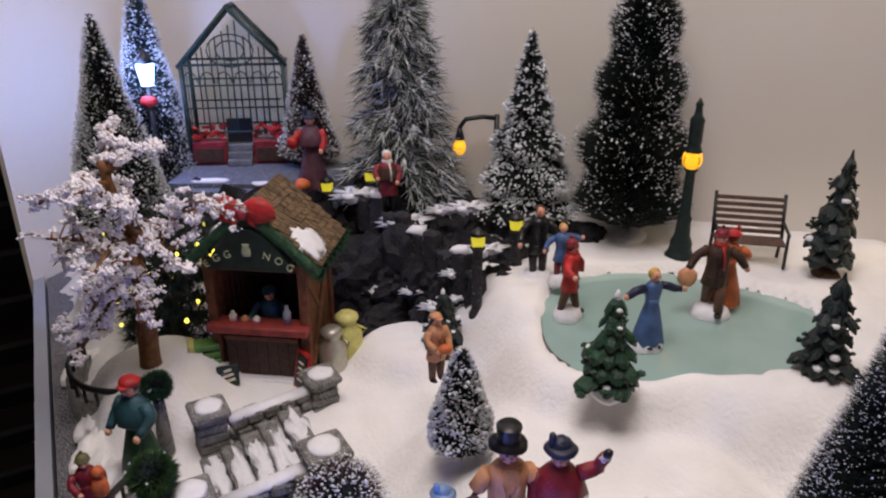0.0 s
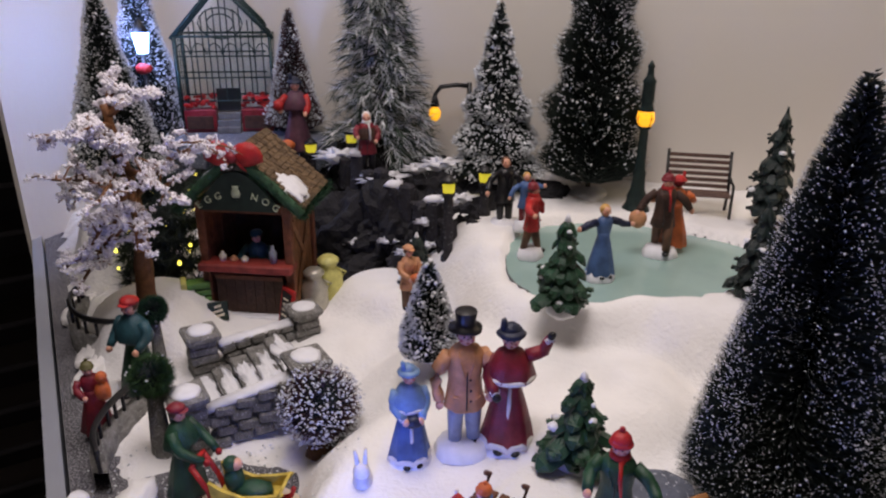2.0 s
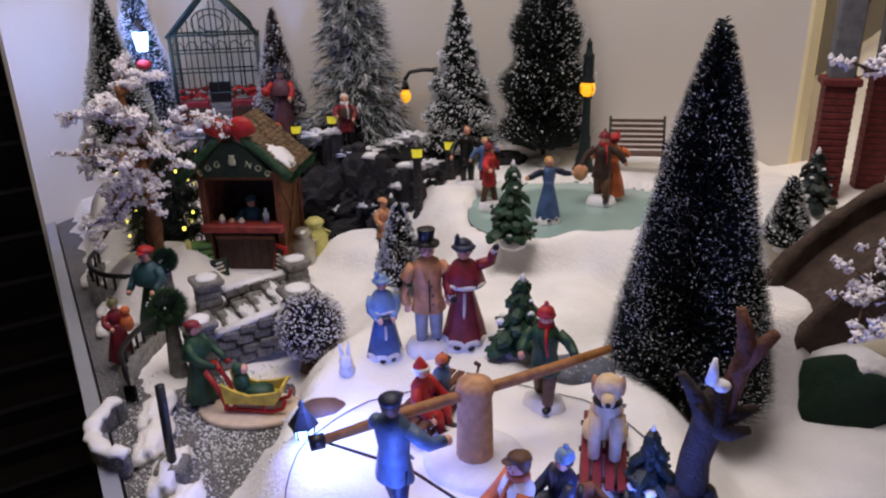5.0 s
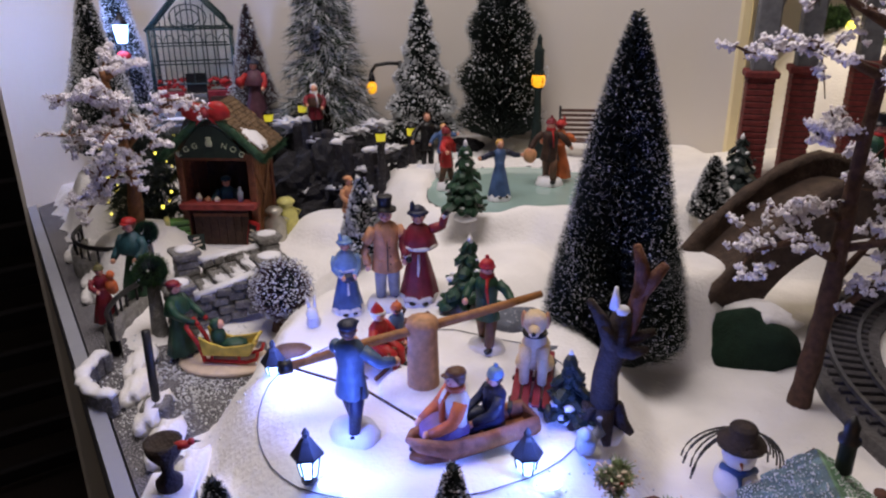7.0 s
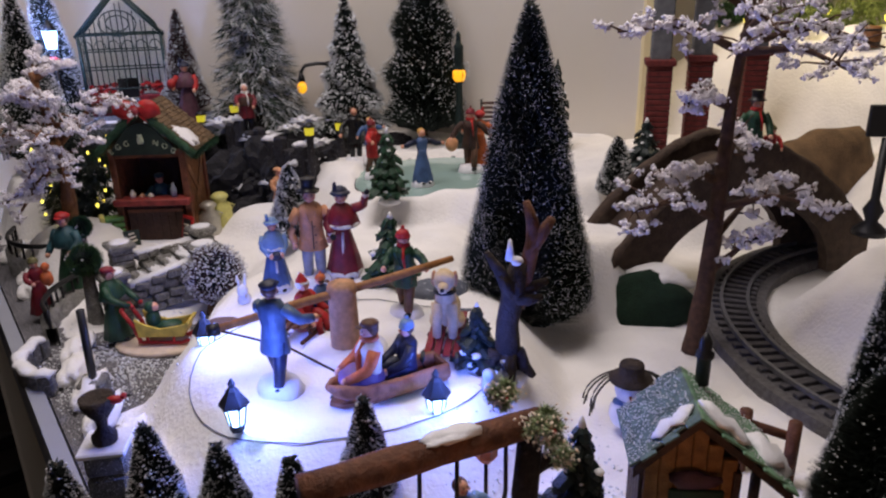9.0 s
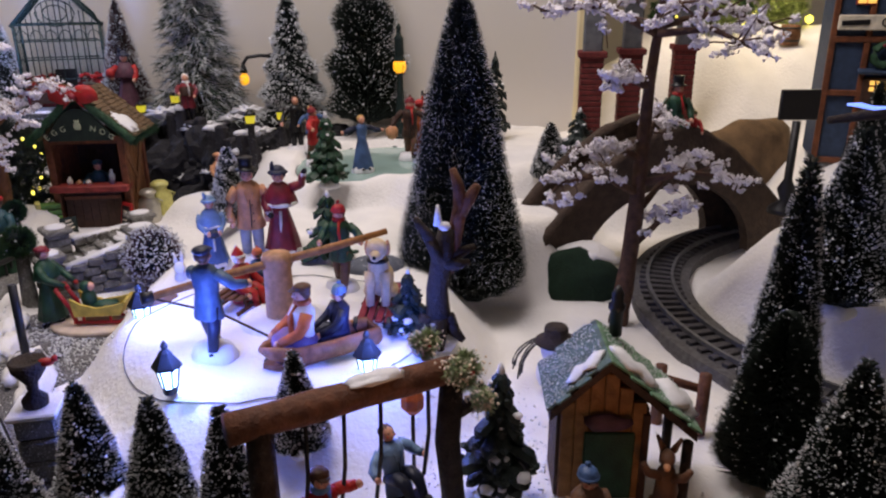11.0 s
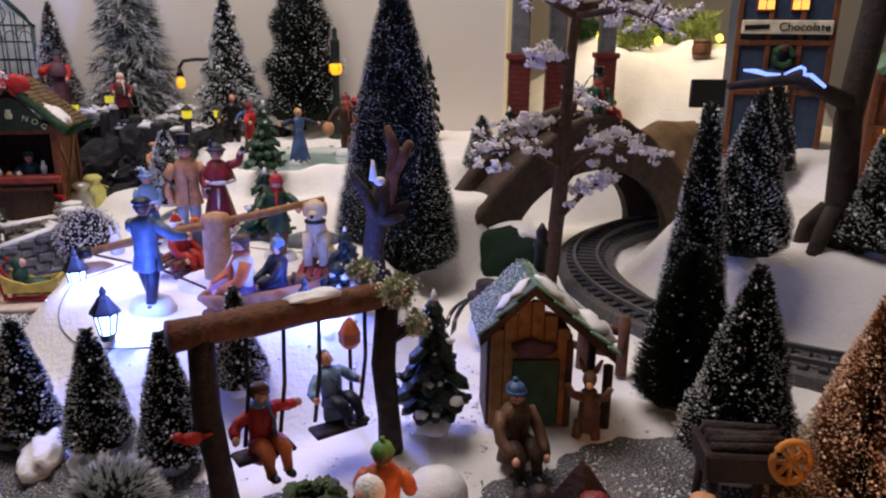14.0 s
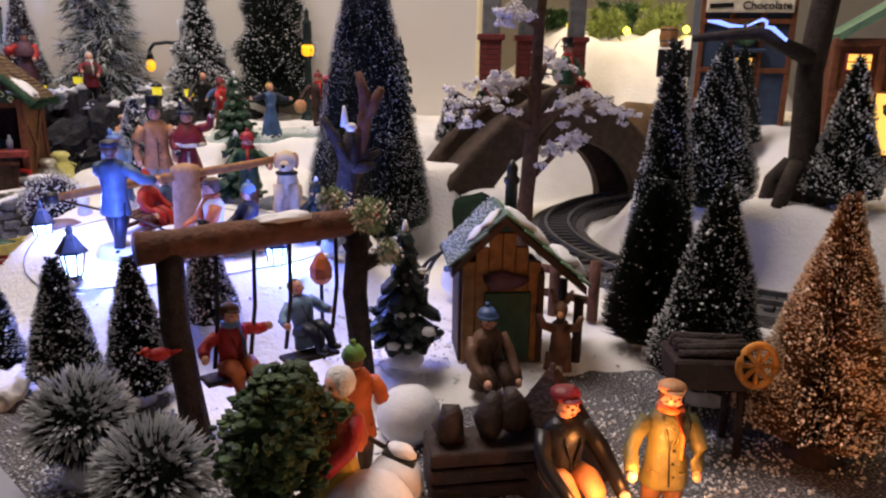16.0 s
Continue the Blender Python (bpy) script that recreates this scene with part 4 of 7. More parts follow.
def street_lamp(x, y, z, h, label):
    th = thing("street_lamp", label, "lamp", pose(x, y, z))
    MB().lathe([(0.0110, 0), (0.0112, 0.003), (0.0090, 0.006), (0.0078, 0.010), (0.0082, 0.013), (0.0058, 0.019), (0.0050, 0.030), (0.0055, 0.032), (0.0040, 0.036), (0.0034, h * 0.56), (0.0050, h * 0.575), (0.0052, h * 0.585)], "lamp_green", seg=12).obj("column", th)
    MB().lathe([(0.0046, h * 0.585), (0.0064, h * 0.61), (0.0070, h * 0.64), (0.0062, h * 0.675), (0.0040, h * 0.69)], "bulb_yellow", seg=14).obj("bulb", th, "glowing amber bulb")
    for k in range(4):
        a = math.pi * k / 2 + 0.4
        MB().tube([(0.0050 * math.cos(a), 0.0050 * math.sin(a), h * 0.585), (0.0073 * math.cos(a), 0.0073 * math.sin(a), h * 0.64), (0.0050 * math.cos(a), 0.0050 * math.sin(a), h * 0.69)], 0.0004, "lamp_green", 5).obj("cage_bar", th)
    MB().lathe([(0.0062, h * 0.685), (0.0056, h * 0.70), (0.0044, h * 0.73), (0.0050, h * 0.74), (0.0048, h * 0.86), (0.0054, h * 0.87), (0.0030, h * 0.90), (0.0022, h * 0.95), (0.0030, h * 0.96), (0.0004, h)], "lamp_green", seg=12).obj("finial", th)


street_lamp(0.176, 0.500, 0.070, 0.120, "green iron street lamp with an amber bulb")

th = thing("arm_lamp", "black bracket street lamp with a hanging amber bulb", "lamp", pose(0.045, 0.605, 0.08))
MB().tube([(0, 0, 0), (0, 0, 0.075)], [0.0032, 0.0022], "iron", 8).obj("post", th)
MB().tube([(0, 0, 0.072), (-0.012, 0, 0.073), (-0.026, 0, 0.071), (-0.031, 0.0, 0.064), (-0.031, 0, 0.056)], 0.0020, "iron", 8).obj("arm", th)
MB().lathe([(0.0045, 0.054), (0.003, 0.060), (0.0018, 0.064)], "iron", (-0.031, 0, 0), 10).obj("cap", th)
MB().ball(0.0056, (-0.031, 0, 0.047), "bulb_yellow", (1, 1, 1.25), 2).obj("bulb", th, "glowing amber bulb")

th = thing("white_lamp", "black post lamp with a bright blue-white lantern", "lamp", pose(-0.245, 0.612, 0.08))
MB().tube([(0, 0, 0), (0, 0, 0.098)], [0.003, 0.002], "iron", 8).obj("post", th)
MB().lathe([(0.005, 0.098), (0.0075, 0.114), (0.0075, 0.116)], "led_blue", seg=8, smooth=False).obj("lantern", th, "glowing blue-white lantern")
MB().lathe([(0.0085, 0.116), (0.004, 0.122), (0.0006, 0.128)], "iron", seg=8).obj("cap", th)
MB().ball(0.006, (0, -0.003, 0.085), "red", (1.3, 0.6, 0.8), 2, 0.4).obj("bow", th, "small red bow")


def park_bench():
    th = thing("park_bench", "dark slatted garden bench against the wall", "bench", pose(0.222, 0.492, 0.072, 0, 0, -12))
    w = 0.048
    for k in range(6):
        MB().box((w, 0.0014, 0.0030), (0, 0.010 + 0.0012 * k, 0.020 + 0.0046 * k), "wood_bench", rot(0, -14), 0.0003).obj("slat", th)
    for k in range(4):
        MB().box((w, 0.0034, 0.0014), (0, -0.008 + 0.0045 * k, 0.0168), "wood_bench", None, 0.0003).obj("slat", th)
    for s in (-1, 1):
        MB().tube([(s * w / 2, 0.012, 0), (s * w / 2, 0.008, 0.017), (s * w / 2, 0.017, 0.047)], 0.0013, "iron", 6).obj("back_leg", th)
        MB().tube([(s * w / 2, -0.011, 0), (s * w / 2, -0.010, 0.017), (s * w / 2, -0.010, 0.026), (s * w / 2, 0.010, 0.028)], 0.0012, "iron", 6).obj("front_leg", th)


park_bench()


# ---- stone steps and low walls ----
def stone_wall(label, a, b, z0, z1, h0, h1, courses=3, thick=0.012, mt="stone"):
    a, b = Vector(a), Vector(b)
    d = b - a
    ang = math.degrees(math.atan2(d.y, d.x))
    th = thing("low_stone_wall", label, "wall", pose(a.x, a.y, 0, 0, 0, ang), "low walls by the steps")
    L = d.length
    rr = random.Random(int(a.x * 1000))
    n = max(4, round(L / 0.011))
    for i in range(n):
        q = (i + 0.5) / n
        zb, hh = z0 + (z1 - z0) * q, h0 + (h1 - h0) * q
        for c in range(courses):
            ch = hh / courses
            MB().box((L / n * 0.95, thick * rr.uniform(0.85, 1.05), ch * 0.9), (L * q + (0.3 * L / n if c % 2 else 0), rr.uniform(-0.0008, 0.0008), zb + ch * (c + 0.5)), mt, rot(rr.uniform(-4, 4), 0, rr.uniform(-3, 3)), 0.0012).obj("stone", th)
    MB().tube([(0, 0, z0 + h0 - 0.001), (L, 0, z1 + h1 - 0.001)], thick * 0.42, "snow_paint", 8, flat=0.45).obj("snow_cap", th)


def pillar(x, y, z0, z1, r=0.011):
    th = thing("stone_pillar", "square grey stone pillar with a snow cap", "pillar", pose(x, y, z0, 0, 0, 30), "pillars of the steps")
    h = z1 - z0
    n = max(2, round(h / 0.006))
    rr = random.Random(int(x * 1e4))
    for k in range(n):
        MB().box((r * 1.6 * rr.uniform(0.94, 1.04), r * 1.6 * rr.uniform(0.94, 1.04), h / n * 0.94), (0, 0, h * (k + 0.5) / n), "stone", rot(rr.uniform(-5, 5)), 0.001).obj("stone", th)
    MB().box((r * 2, r * 2, 0.005), (0, 0, h), "stone", None, 0.0014).obj("cap", th)
    MB().ball(r * 0.78, (0, 0, h + 0.0026), "snow_paint", (1, 1, 0.22), 2, 0.2).obj("snow_cap", th)


pillar(-0.137, 0.356, 0.0, 0.037)
pillar(-0.078, 0.396, 0.006, 0.034)
pillar(-0.061, 0.306, 0.004, 0.048, 0.012)
pillar(-0.124, 0.284, 0.0, 0.038)
stone_wall("low grey stone wall with snow along the steps", (-0.128, 0.361), (-0.086, 0.391), 0.004, 0.010, 0.024, 0.018)
stone_wall("dark rubble stone wall with snow along the steps", (-0.115, 0.288), (-0.070, 0.304), 0.002, 0.008, 0.026, 0.032, 4)
stairs = thing("stone_steps", "snowy grey stone steps between low walls", "steps", pose(-0.102, 0.335, 0.004, 0, 0, 28))
for k in range(5):
    MB().box((0.013, 0.055, 0.007 + 0.0042 * k), (-0.024 + 0.0118 * k, 0, (0.007 + 0.0042 * k) / 2), "stone", rot(random.uniform(-2, 2)), 0.001).obj("step", stairs)
    MB().ball(0.012, (-0.024 + 0.0118 * k, random.uniform(-0.012, 0.012), 0.0065 + 0.0042 * k), "snow_paint", (0.50, 2.0, 0.10), 3, 0.9, freq=2.4).obj("snow_patch", stairs)


def rail_fence(label, ctrl, z, h=0.012):
    th = thing("iron_railing", label, "railing", pose(0, 0, 0), "curved railings")
    pts = curve_pts([(x, y, z) for x, y in ctrl], 14)
    MB().tube([p + Vector((0, 0, h)) for p in pts], 0.0017, "iron", 6, flat=1.3).obj("top_rail", th)
    for p in pts[::1]:
        MB().tube([p, p + Vector((0, 0, h))], 0.0011, "iron", 5).obj("baluster", th)
    low = MB()
    n = len(pts)
    vs = [tuple(p + Vector((dx, 0, dz))) for dx, dz in ((-0.004, -z), (-0.004, 0), (0.004, 0), (0.004, -z)) for p in pts]
    fs = [[a * n + i, a * n + i + 1, b * n + i + 1, b * n + i] for a, b in ((0, 1), (1, 2), (2, 3)) for i in range(n - 1)]
    low.add(vs, fs, "stone").obj("kerb_wall", th, "grey stone base wall")


rail_fence("curved black iron railing on a low stone wall", [(-0.252, 0.445), (-0.250, 0.415), (-0.230, 0.388), (-0.205, 0.380), (-0.178, 0.384)], 0.020)
rail_fence("curved black iron railing above the table edge", [(-0.160, 0.250), (-0.172, 0.270), (-0.172, 0.300), (-0.160, 0.330)], 0.014)

# white snow lumps piled along the table edge
rr = random.Random(4)
for k in range(15):
    y = 0.02 + 0.031 * k
    if 0.26 < y < 0.33:
        continue
    ob = MB().ball(0.013, (0, 0, 0), "snow", (0.7, 1.5, rr.uniform(0.5, 0.9)), 3, 0.45).obj("snow_drift", None, "lumpy white snow drift along the table edge", (edge_x(y) + 0.038 + rr.uniform(-0.004, 0.006), y, 0.004))
    tagged(ob, category="snow", group="edge drifts")


def urn_pillar(x, y, ztop):
    th = thing("urn_on_pillar", "dark stone urn on a square stone pillar", "urn", pose(x, y, 0))
    h = ztop - 0.026
    for k in range(3):
        MB().box((0.018, 0.018, h / 3 * 0.94), (0, 0, h * (k + 0.5) / 3), "stone", rot(k * 4 - 4), 0.0014).obj("stone", th)
    MB().box((0.022, 0.022, 0.003), (0, 0, h + 0.001), "snow_paint", None, 0.0008).obj("cap", th)
    MB().lathe([(0.007, h + 0.002), (0.0075, h + 0.006), (0.003, h + 0.010), (0.0035, h + 0.014), (0.0095, h + 0.021), (0.0105, h + 0.026), (0.008, h + 0.0262), (0.004, h + 0.023)], "bark_dark", seg=14, sx=0.78, sy=0.78).obj("urn", th)


urn_pillar(-0.070, 0.062, 0.062)
bird = MB().ball(0.0026, (0, 0, 0), "red", (1.5, 0.8, 0.8)).ball(0.0016, (0.004, 0, 0.0015), "red").lathe([(0.0008, 0), (0.0002, 0.003)], "black_paint", (0.005, 0, 0.0015), 6, turn=rot(0, 0, 90))
tagged(bird.obj("toy_cardinal", None, "small red cardinal bird ornament on the urn", (-0.0615, 0.060, 0.061)), category="ornament")
th = thing("iron_post", "plain black iron post on a stone footing", "post", pose(-0.112, 0.175, 0.0))
MB().tube([(0, 0, 0), (0.001, 0, 0.058)], 0.0026, "iron", 8).obj("pole", th)
MB().box((0.016, 0.016, 0.012), (0, 0, 0.006), "stone", None, 0.0015).obj("footing", th)
wall_bits = thing("garden_wall", "curved pale stone wall capped with snow", "wall", pose(-0.13, 0.215, 0.0))
for k in range(9):
    a = radians(150 + 13 * k)
    MB().box((0.0085, 0.006, 0.014), (0.036 * math.cos(a), 0.036 * math.sin(a), 0.007), "stone", rot(math.degrees(a) + 90), 0.0012).obj("stone", wall_bits)
cap = [(0.036 * math.cos(radians(150 + 5 * k)), 0.036 * math.sin(radians(150 + 5 * k)), 0.0145 + 0.001 * math.sin(k)) for k in range(23)]
MB().tube(cap, [0.0048 + 0.0008 * math.sin(1.7 * k) for k in range(23)], "snow_paint", 8, flat=0.5).obj("snow_cap", wall_bits)

# yellow fairy lights on a dark bush behind the booth
th = thing("lit_bush", "dark bush strung with yellow fairy lights", "bush", pose(-0.194, 0.468, 0.012))
tufts("bristles", [(0.034 * math.cos(a * 2.4) * q, 0.020 * math.sin(a * 2.4) * q, 0.012 + 0.085 * ((a * 0.37) % 1)) for a in range(70) for q in (0.25, 0.6, 0.95)], 0.013, "needle_dark", th, 5, 30)
rr = random.Random(8)
for k in range(56):
    a = rr.uniform(0, 6.28)
    MB().ball(rr.uniform(0.0011, 0.0017), (0.036 * math.cos(a), 0.022 * math.sin(a) - 0.006, rr.uniform(0.024, 0.095)), "fairy_yellow", (1, 1, 1.3), 1).obj("bulb", th)


# ---- right-hand side: piers, bridge, track, shops ----
def brick_pier(x, y, z0, ztop, w=0.022):
    th = thing("brick_pier", "red brick pier carrying a grey stone shaft", "pier", pose(x, y, z0, 0, 0, -20), "brick piers of the viaduct")
    h = ztop - z0
    n = round(h / 0.0052)
    for k in range(n):
        MB().box((w, w, h / n * 0.86), (0, 0, h * (k + 0.5) / n), "brick_red", rot(0.6 * (-1) ** k), 0.0005).obj("brick_course", th)
    MB().box((w * 0.95, w * 0.95, h), (0, 0, h / 2), "bark_dark").obj("mortar_core", th)
    MB().box((w * 1.25, w * 1.25, 0.006), (0, 0, h + 0.002), "brick_red", None, 0.001).obj("cap", th)
    MB().box((w * 0.82, w * 0.82, 0.09), (0, 0, h + 0.049), "column_stone", None, 0.0012).obj("shaft", th, "grey stone shaft")


PIERS = [Vector(p) for p in ((0.350, 0.409), (0.402, 0.432), (0.478, 0.462))]
for px, py in PIERS:
    brick_pier(px, py, 0.050, 0.160)
th = thing("viaduct_top", "grey stone arches joining the brick piers", "viaduct", pose(0, 0, 0.205))
for a, b in zip(PIERS, PIERS[1:]):
    mid, span = (a + b) / 2, (b - a).length / 2
    o = span - 0.010
    pts = [(-span, 0.075), (-span, 0.0)] + [(o * math.cos(math.pi - math.pi * i / 14), 0.018 + 0.024 * math.sin(math.pi * i / 14)) for i in range(15)] + [(span, 0.0), (span, 0.075)]
    turn = math.degrees(math.atan2(b.y - a.y, b.x - a.x))
    MB().slab(pts, -0.008, 0.008, "column_stone").obj("arch", th, "", pose(mid.x, mid.y, 0, 90, 0, turn))
    MB().box((2 * span + 0.016, 0.024, 0.006), (0, 0, 0), "column_stone", None, 0.001).obj("cornice", th, "", pose(mid.x, mid.y, 0.078, 0, 0, turn))
    for k in range(9):
        MB().tube([(0, 0, 0.081), (0, 0, 0.100)], 0.0014, "iron", 6).obj("baluster", th, "", pose(*a.lerp(b, (k + 0.5) / 9), 0))

arch_bridge("wooden_bridge", "brown humped bridge with thick rails over the track", pose(0.344, 0.262, 0.010, 0, 0, 9), 0.240, 0.052, 0.084, (0.082, 0.066), "bridge_brown", 0.012, 0.009, False)
th = thing("retaining_wall", "dark green felt retaining wall under snow", "wall", pose(0.258, 0.192, 0.0, 0, 0, -12))
MB().ball(0.033, (0, 0.014, 0.006), "green_felt", (1.0, 0.55, 0.98), 3, 0.22, freq=1.6).obj("face", th)
MB().ball(0.03, (0.002, 0.026, 0.028), "snow", (1.0, 0.55, 0.38), 3, 0.5).obj("snow_cap", th)


def train_track():
    cx, cy, rx, ry = 0.486, 0.115, 0.182, 0.182
    th = thing("railway_track", "grey toy railway track curving over dark ballast", "track", pose(cx, cy, 0.0))
    A = [radians(95 + 2.5 * k) for k in range(62)]

    def ring_mesh(name, r0, r1, z0, z1, mt):
        vs = []
        for a in A:
            for r, z in ((r0, z0), (r0, z1), (r1, z1), (r1, z0)):
                vs.append((r * math.cos(a), r * math.sin(a), z))
        fs = []
        for i in range(len(A) - 1):
            for k in range(4):
                fs.append([4 * i + k, 4 * i + (k + 1) % 4, 4 * i + 4 + (k + 1) % 4, 4 * i + 4 + k])
        fs += [[0, 1, 2, 3], [4 * len(A) - 4 + k for k in (3, 2, 1, 0)]]
        MB().add(vs, fs, mt, False).obj(name, th)
    ring_mesh("ballast_bed", rx - 0.022, rx + 0.022, 0.0, 0.011, "ballast")
    for d in (-0.009, 0.009):
        ring_mesh("rail", rx + d - 0.0012, rx + d + 0.0012, 0.0135, 0.0165, "rail_grey")
    for k in range(50):
        a = radians(96 + 3.08 * k)
        MB().box((0.030, 0.0048, 0.003), (rx * math.cos(a), rx * math.sin(a), 0.012), "sleeper_grey", rot(math.degrees(a)), 0.0004).obj("sleeper", th)


train_track()


def big_trunk(x, y, z, h):
    th = thing("bare_tree", "thick dark bare tree trunk with spreading roots", "tree", pose(x, y, z))
    MB().tube([(0, 0, 0), (0.001, 0, 0.03), (-0.002, 0.002, 0.09), (0.004, 0, 0.16), (0.010, 0.002, h)], [0.0115, 0.0092, 0.0082, 0.0085, 0.0105], "bark_dark", 12).obj("trunk", th)
    for a, ln in ((200, 0.034), (285, 0.020), (340, 0.026), (60, 0.025), (130, 0.025)):
        c, s = math.cos(radians(a)), math.sin(radians(a))
        MB().tube([(c * 0.006, s * 0.006, 0.034), (c * 0.016, s * 0.016, 0.022), (c * ln * 0.8, s * ln * 0.8, 0.004), (c * ln, s * ln, -0.004)], [0.006, 0.0055, 0.0045, 0.003], "bark_dark", 8).obj("root", th)
    for a, zz, ln in ((176, 0.098, 0.088), (15, 0.19, 0.05), (100, 0.20, 0.045)):
        c, s = math.cos(radians(a)), math.sin(radians(a))
        MB().tube([(0, 0, zz), (c * ln * 0.5, s * ln * 0.5, zz + 0.016), (c * ln, s * ln, zz + 0.012)], [0.006, 0.004, 0.002], "bark_dark", 8).obj("limb", th)
    glow = MB().tube([(-0.087, -0.004, 0.1195), (-0.080, -0.005, 0.1190), (-0.072, -0.005, 0.1172), (-0.063, -0.005, 0.1172)], [0.0006, 0.0014, 0.0012, 0.0006], "led_soft", 6)
    glow.tube([(-0.060, -0.005, 0.1172), (-0.055, -0.006, 0.1196), (-0.050, -0.006, 0.1212), (-0.047, -0.006, 0.1200), (-0.047, -0.006, 0.1172), (-0.042, -0.006, 0.1165), (-0.031, -0.006, 0.1100)], [0.0005, 0.0007, 0.0009, 0.0009, 0.0010, 0.0013, 0.0010], "led_soft", 6)
    glow.obj("light_string", th, "blue-lit snowy light string on a bough")


big_trunk(0.418, 0.050, 0.046, 0.230)


def shop(m, w, h, wall_mt, lit, words):
    th = thing("village_shop", "blue half-timbered toy shop with lit windows" if words else "timber toy shop with a bright yellow window", "shop", m)
    d = 0.07
    MB().box((w, d, h), (0, d / 2, h / 2), wall_mt, None, 0.001).obj("wall", th)
    for x in (-w / 2, -w / 6, w / 6, w / 2):
        MB().box((0.005, 0.004, h), (x, -0.001, h / 2), "booth_wood", None, 0.0006).obj("timber", th)
    for z in (0.003, h * 0.36, h * 0.62, h - 0.003):
        MB().box((w + 0.004, 0.005, 0.005), (0, -0.001, z), "booth_wood", None, 0.0006).obj("timber", th)
    for zc, cols in ((h * 0.84, (-0.24, 0.12) if words else (-0.33, 0.0, 0.33)),):
        for c in cols:
            win = MB().box((w * 0.20, 0.003, h * 0.12), (c * w, -0.002, zc), "booth_trim", None, 0.0006).obj("window", th)
            for i in range(2):
                for j in range(2):
                    MB().box((w * 0.078, 0.001, h * 0.047), (c * w + (i - 0.5) * w * 0.09, -0.004, zc + (j - 0.5) * h * 0.055), "window_warm").obj("pane", win, "warm lit pane")
    MB().box((w * 0.30, 0.003, h * 0.44), (0, -0.003, h * 0.22), "wood_dark", None, 0.0008).obj("door", th)
    MB().tube([(0.0085 * math.cos(k * math.pi / 6), -0.006, h * 0.55 + 0.0085 * math.sin(k * math.pi / 6)) for k in range(13)], [0.0028 + 0.0007 * (k % 2) for k in range(13)], "garland", 7).obj("wreath", th, "green wreath")
    MB().ball(0.0024, (0, -0.009, h * 0.55 + 0.008), "red_dark", (1.5, 0.5, 0.8), 2, 0.2).obj("bow", th, "dark red bow")
    if words:
        for i in range(3):
            for j in range(2):
                MB().box((0.0036, 0.001, 0.0036), ((i - 1) * 0.0052, -0.0055, h * 0.40 + (j - 0.5) * 0.0052), "window_warm").obj("pane", th, "warm lit door pane")
        MB().box((w * 0.44, 0.008, 0.003), (0, -0.005, h * 0.47), "house_blue", rot(0, 18), 0.0006).obj("door_canopy", th)
    if lit:
        MB().box((w * 0.62, 0.002, h * 0.42), (-w * 0.10, -0.006, h * 0.42), "window_warm").obj("display_window", th, "bright yellow display window")
        for k in range(4):
            MB().box((0.0016, 0.002, h * 0.42), (-w * 0.37 + k * w * 0.18, -0.008, h * 0.42), "booth_wood").obj("mullion", th)
    if words:
        sign = MB().box((w * 0.96, 0.004, 0.0125), (0, -0.005, h * 0.70), "cream", None, 0.0008).obj("sign_board", th, "cream shop sign with dark lettering")
        writing("Chocolate", 0.0105, pose(w * 0.18, -0.0075, h * 0.70, 90), "black_paint", sign, "dark lettering")
        MB().box((w * 0.26, 0.001, 0.004), (-w * 0.32, -0.0075, h * 0.70), "black_paint", rot(0, 0, -3)).obj("text_bar", sign)
    for s in (-1, 1):
        MB().slab([(0, 0), (w * 0.58, 0), (w * 0.58, d + 0.016), (0, d + 0.016)], 0, 0.005, "roof_green").obj("roof_slope", th, "", pose(0, -0.008, h + w * 0.30, 0, 0, 0) @ (rot(0, 0, 33) if s > 0 else rot(180) @ Matrix.Translation((0, -d - 0.016, 0)) @ rot(0, 0, 33)))
    return th


shop(pose(0.561, 0.280, ground_z(0.545, 0.29) - 0.003, 0, 0, -30), 0.082, 0.175, "house_blue", False, True)
shop(pose(0.536, 0.086, 0.056, 0, 0, -38), 0.090, 0.104, "booth_wood", True, False)
th = thing("notice_board", "dark square board on a turned stand", "sign", pose(0.424, 0.200, 0.058, 0, 0, -15))
MB().lathe([(0.012, 0), (0.011, 0.004), (0.004, 0.010), (0.007, 0.018), (0.003, 0.026), (0.003, 0.07)], "iron", seg=12).obj("stand", th)
MB().box((0.028, 0.004, 0.022), (0, 0, 0.082), "iron", None, 0.0008).obj("panel", th)
th = thing("small_sign", "small red and white sign beside the trunk", "sign", pose(0.475, 0.070, 0.054, 0, 0, -25))
MB().box((0.014, 0.002, 0.016), (0, 0, 0.010), "cream", None, 0.0005).obj("panel", th)
for k in range(2):
    MB().box((0.010, 0.0008, 0.004), (0, -0.0014, 0.006 + 0.007 * k), "red").obj("text_bar", th)
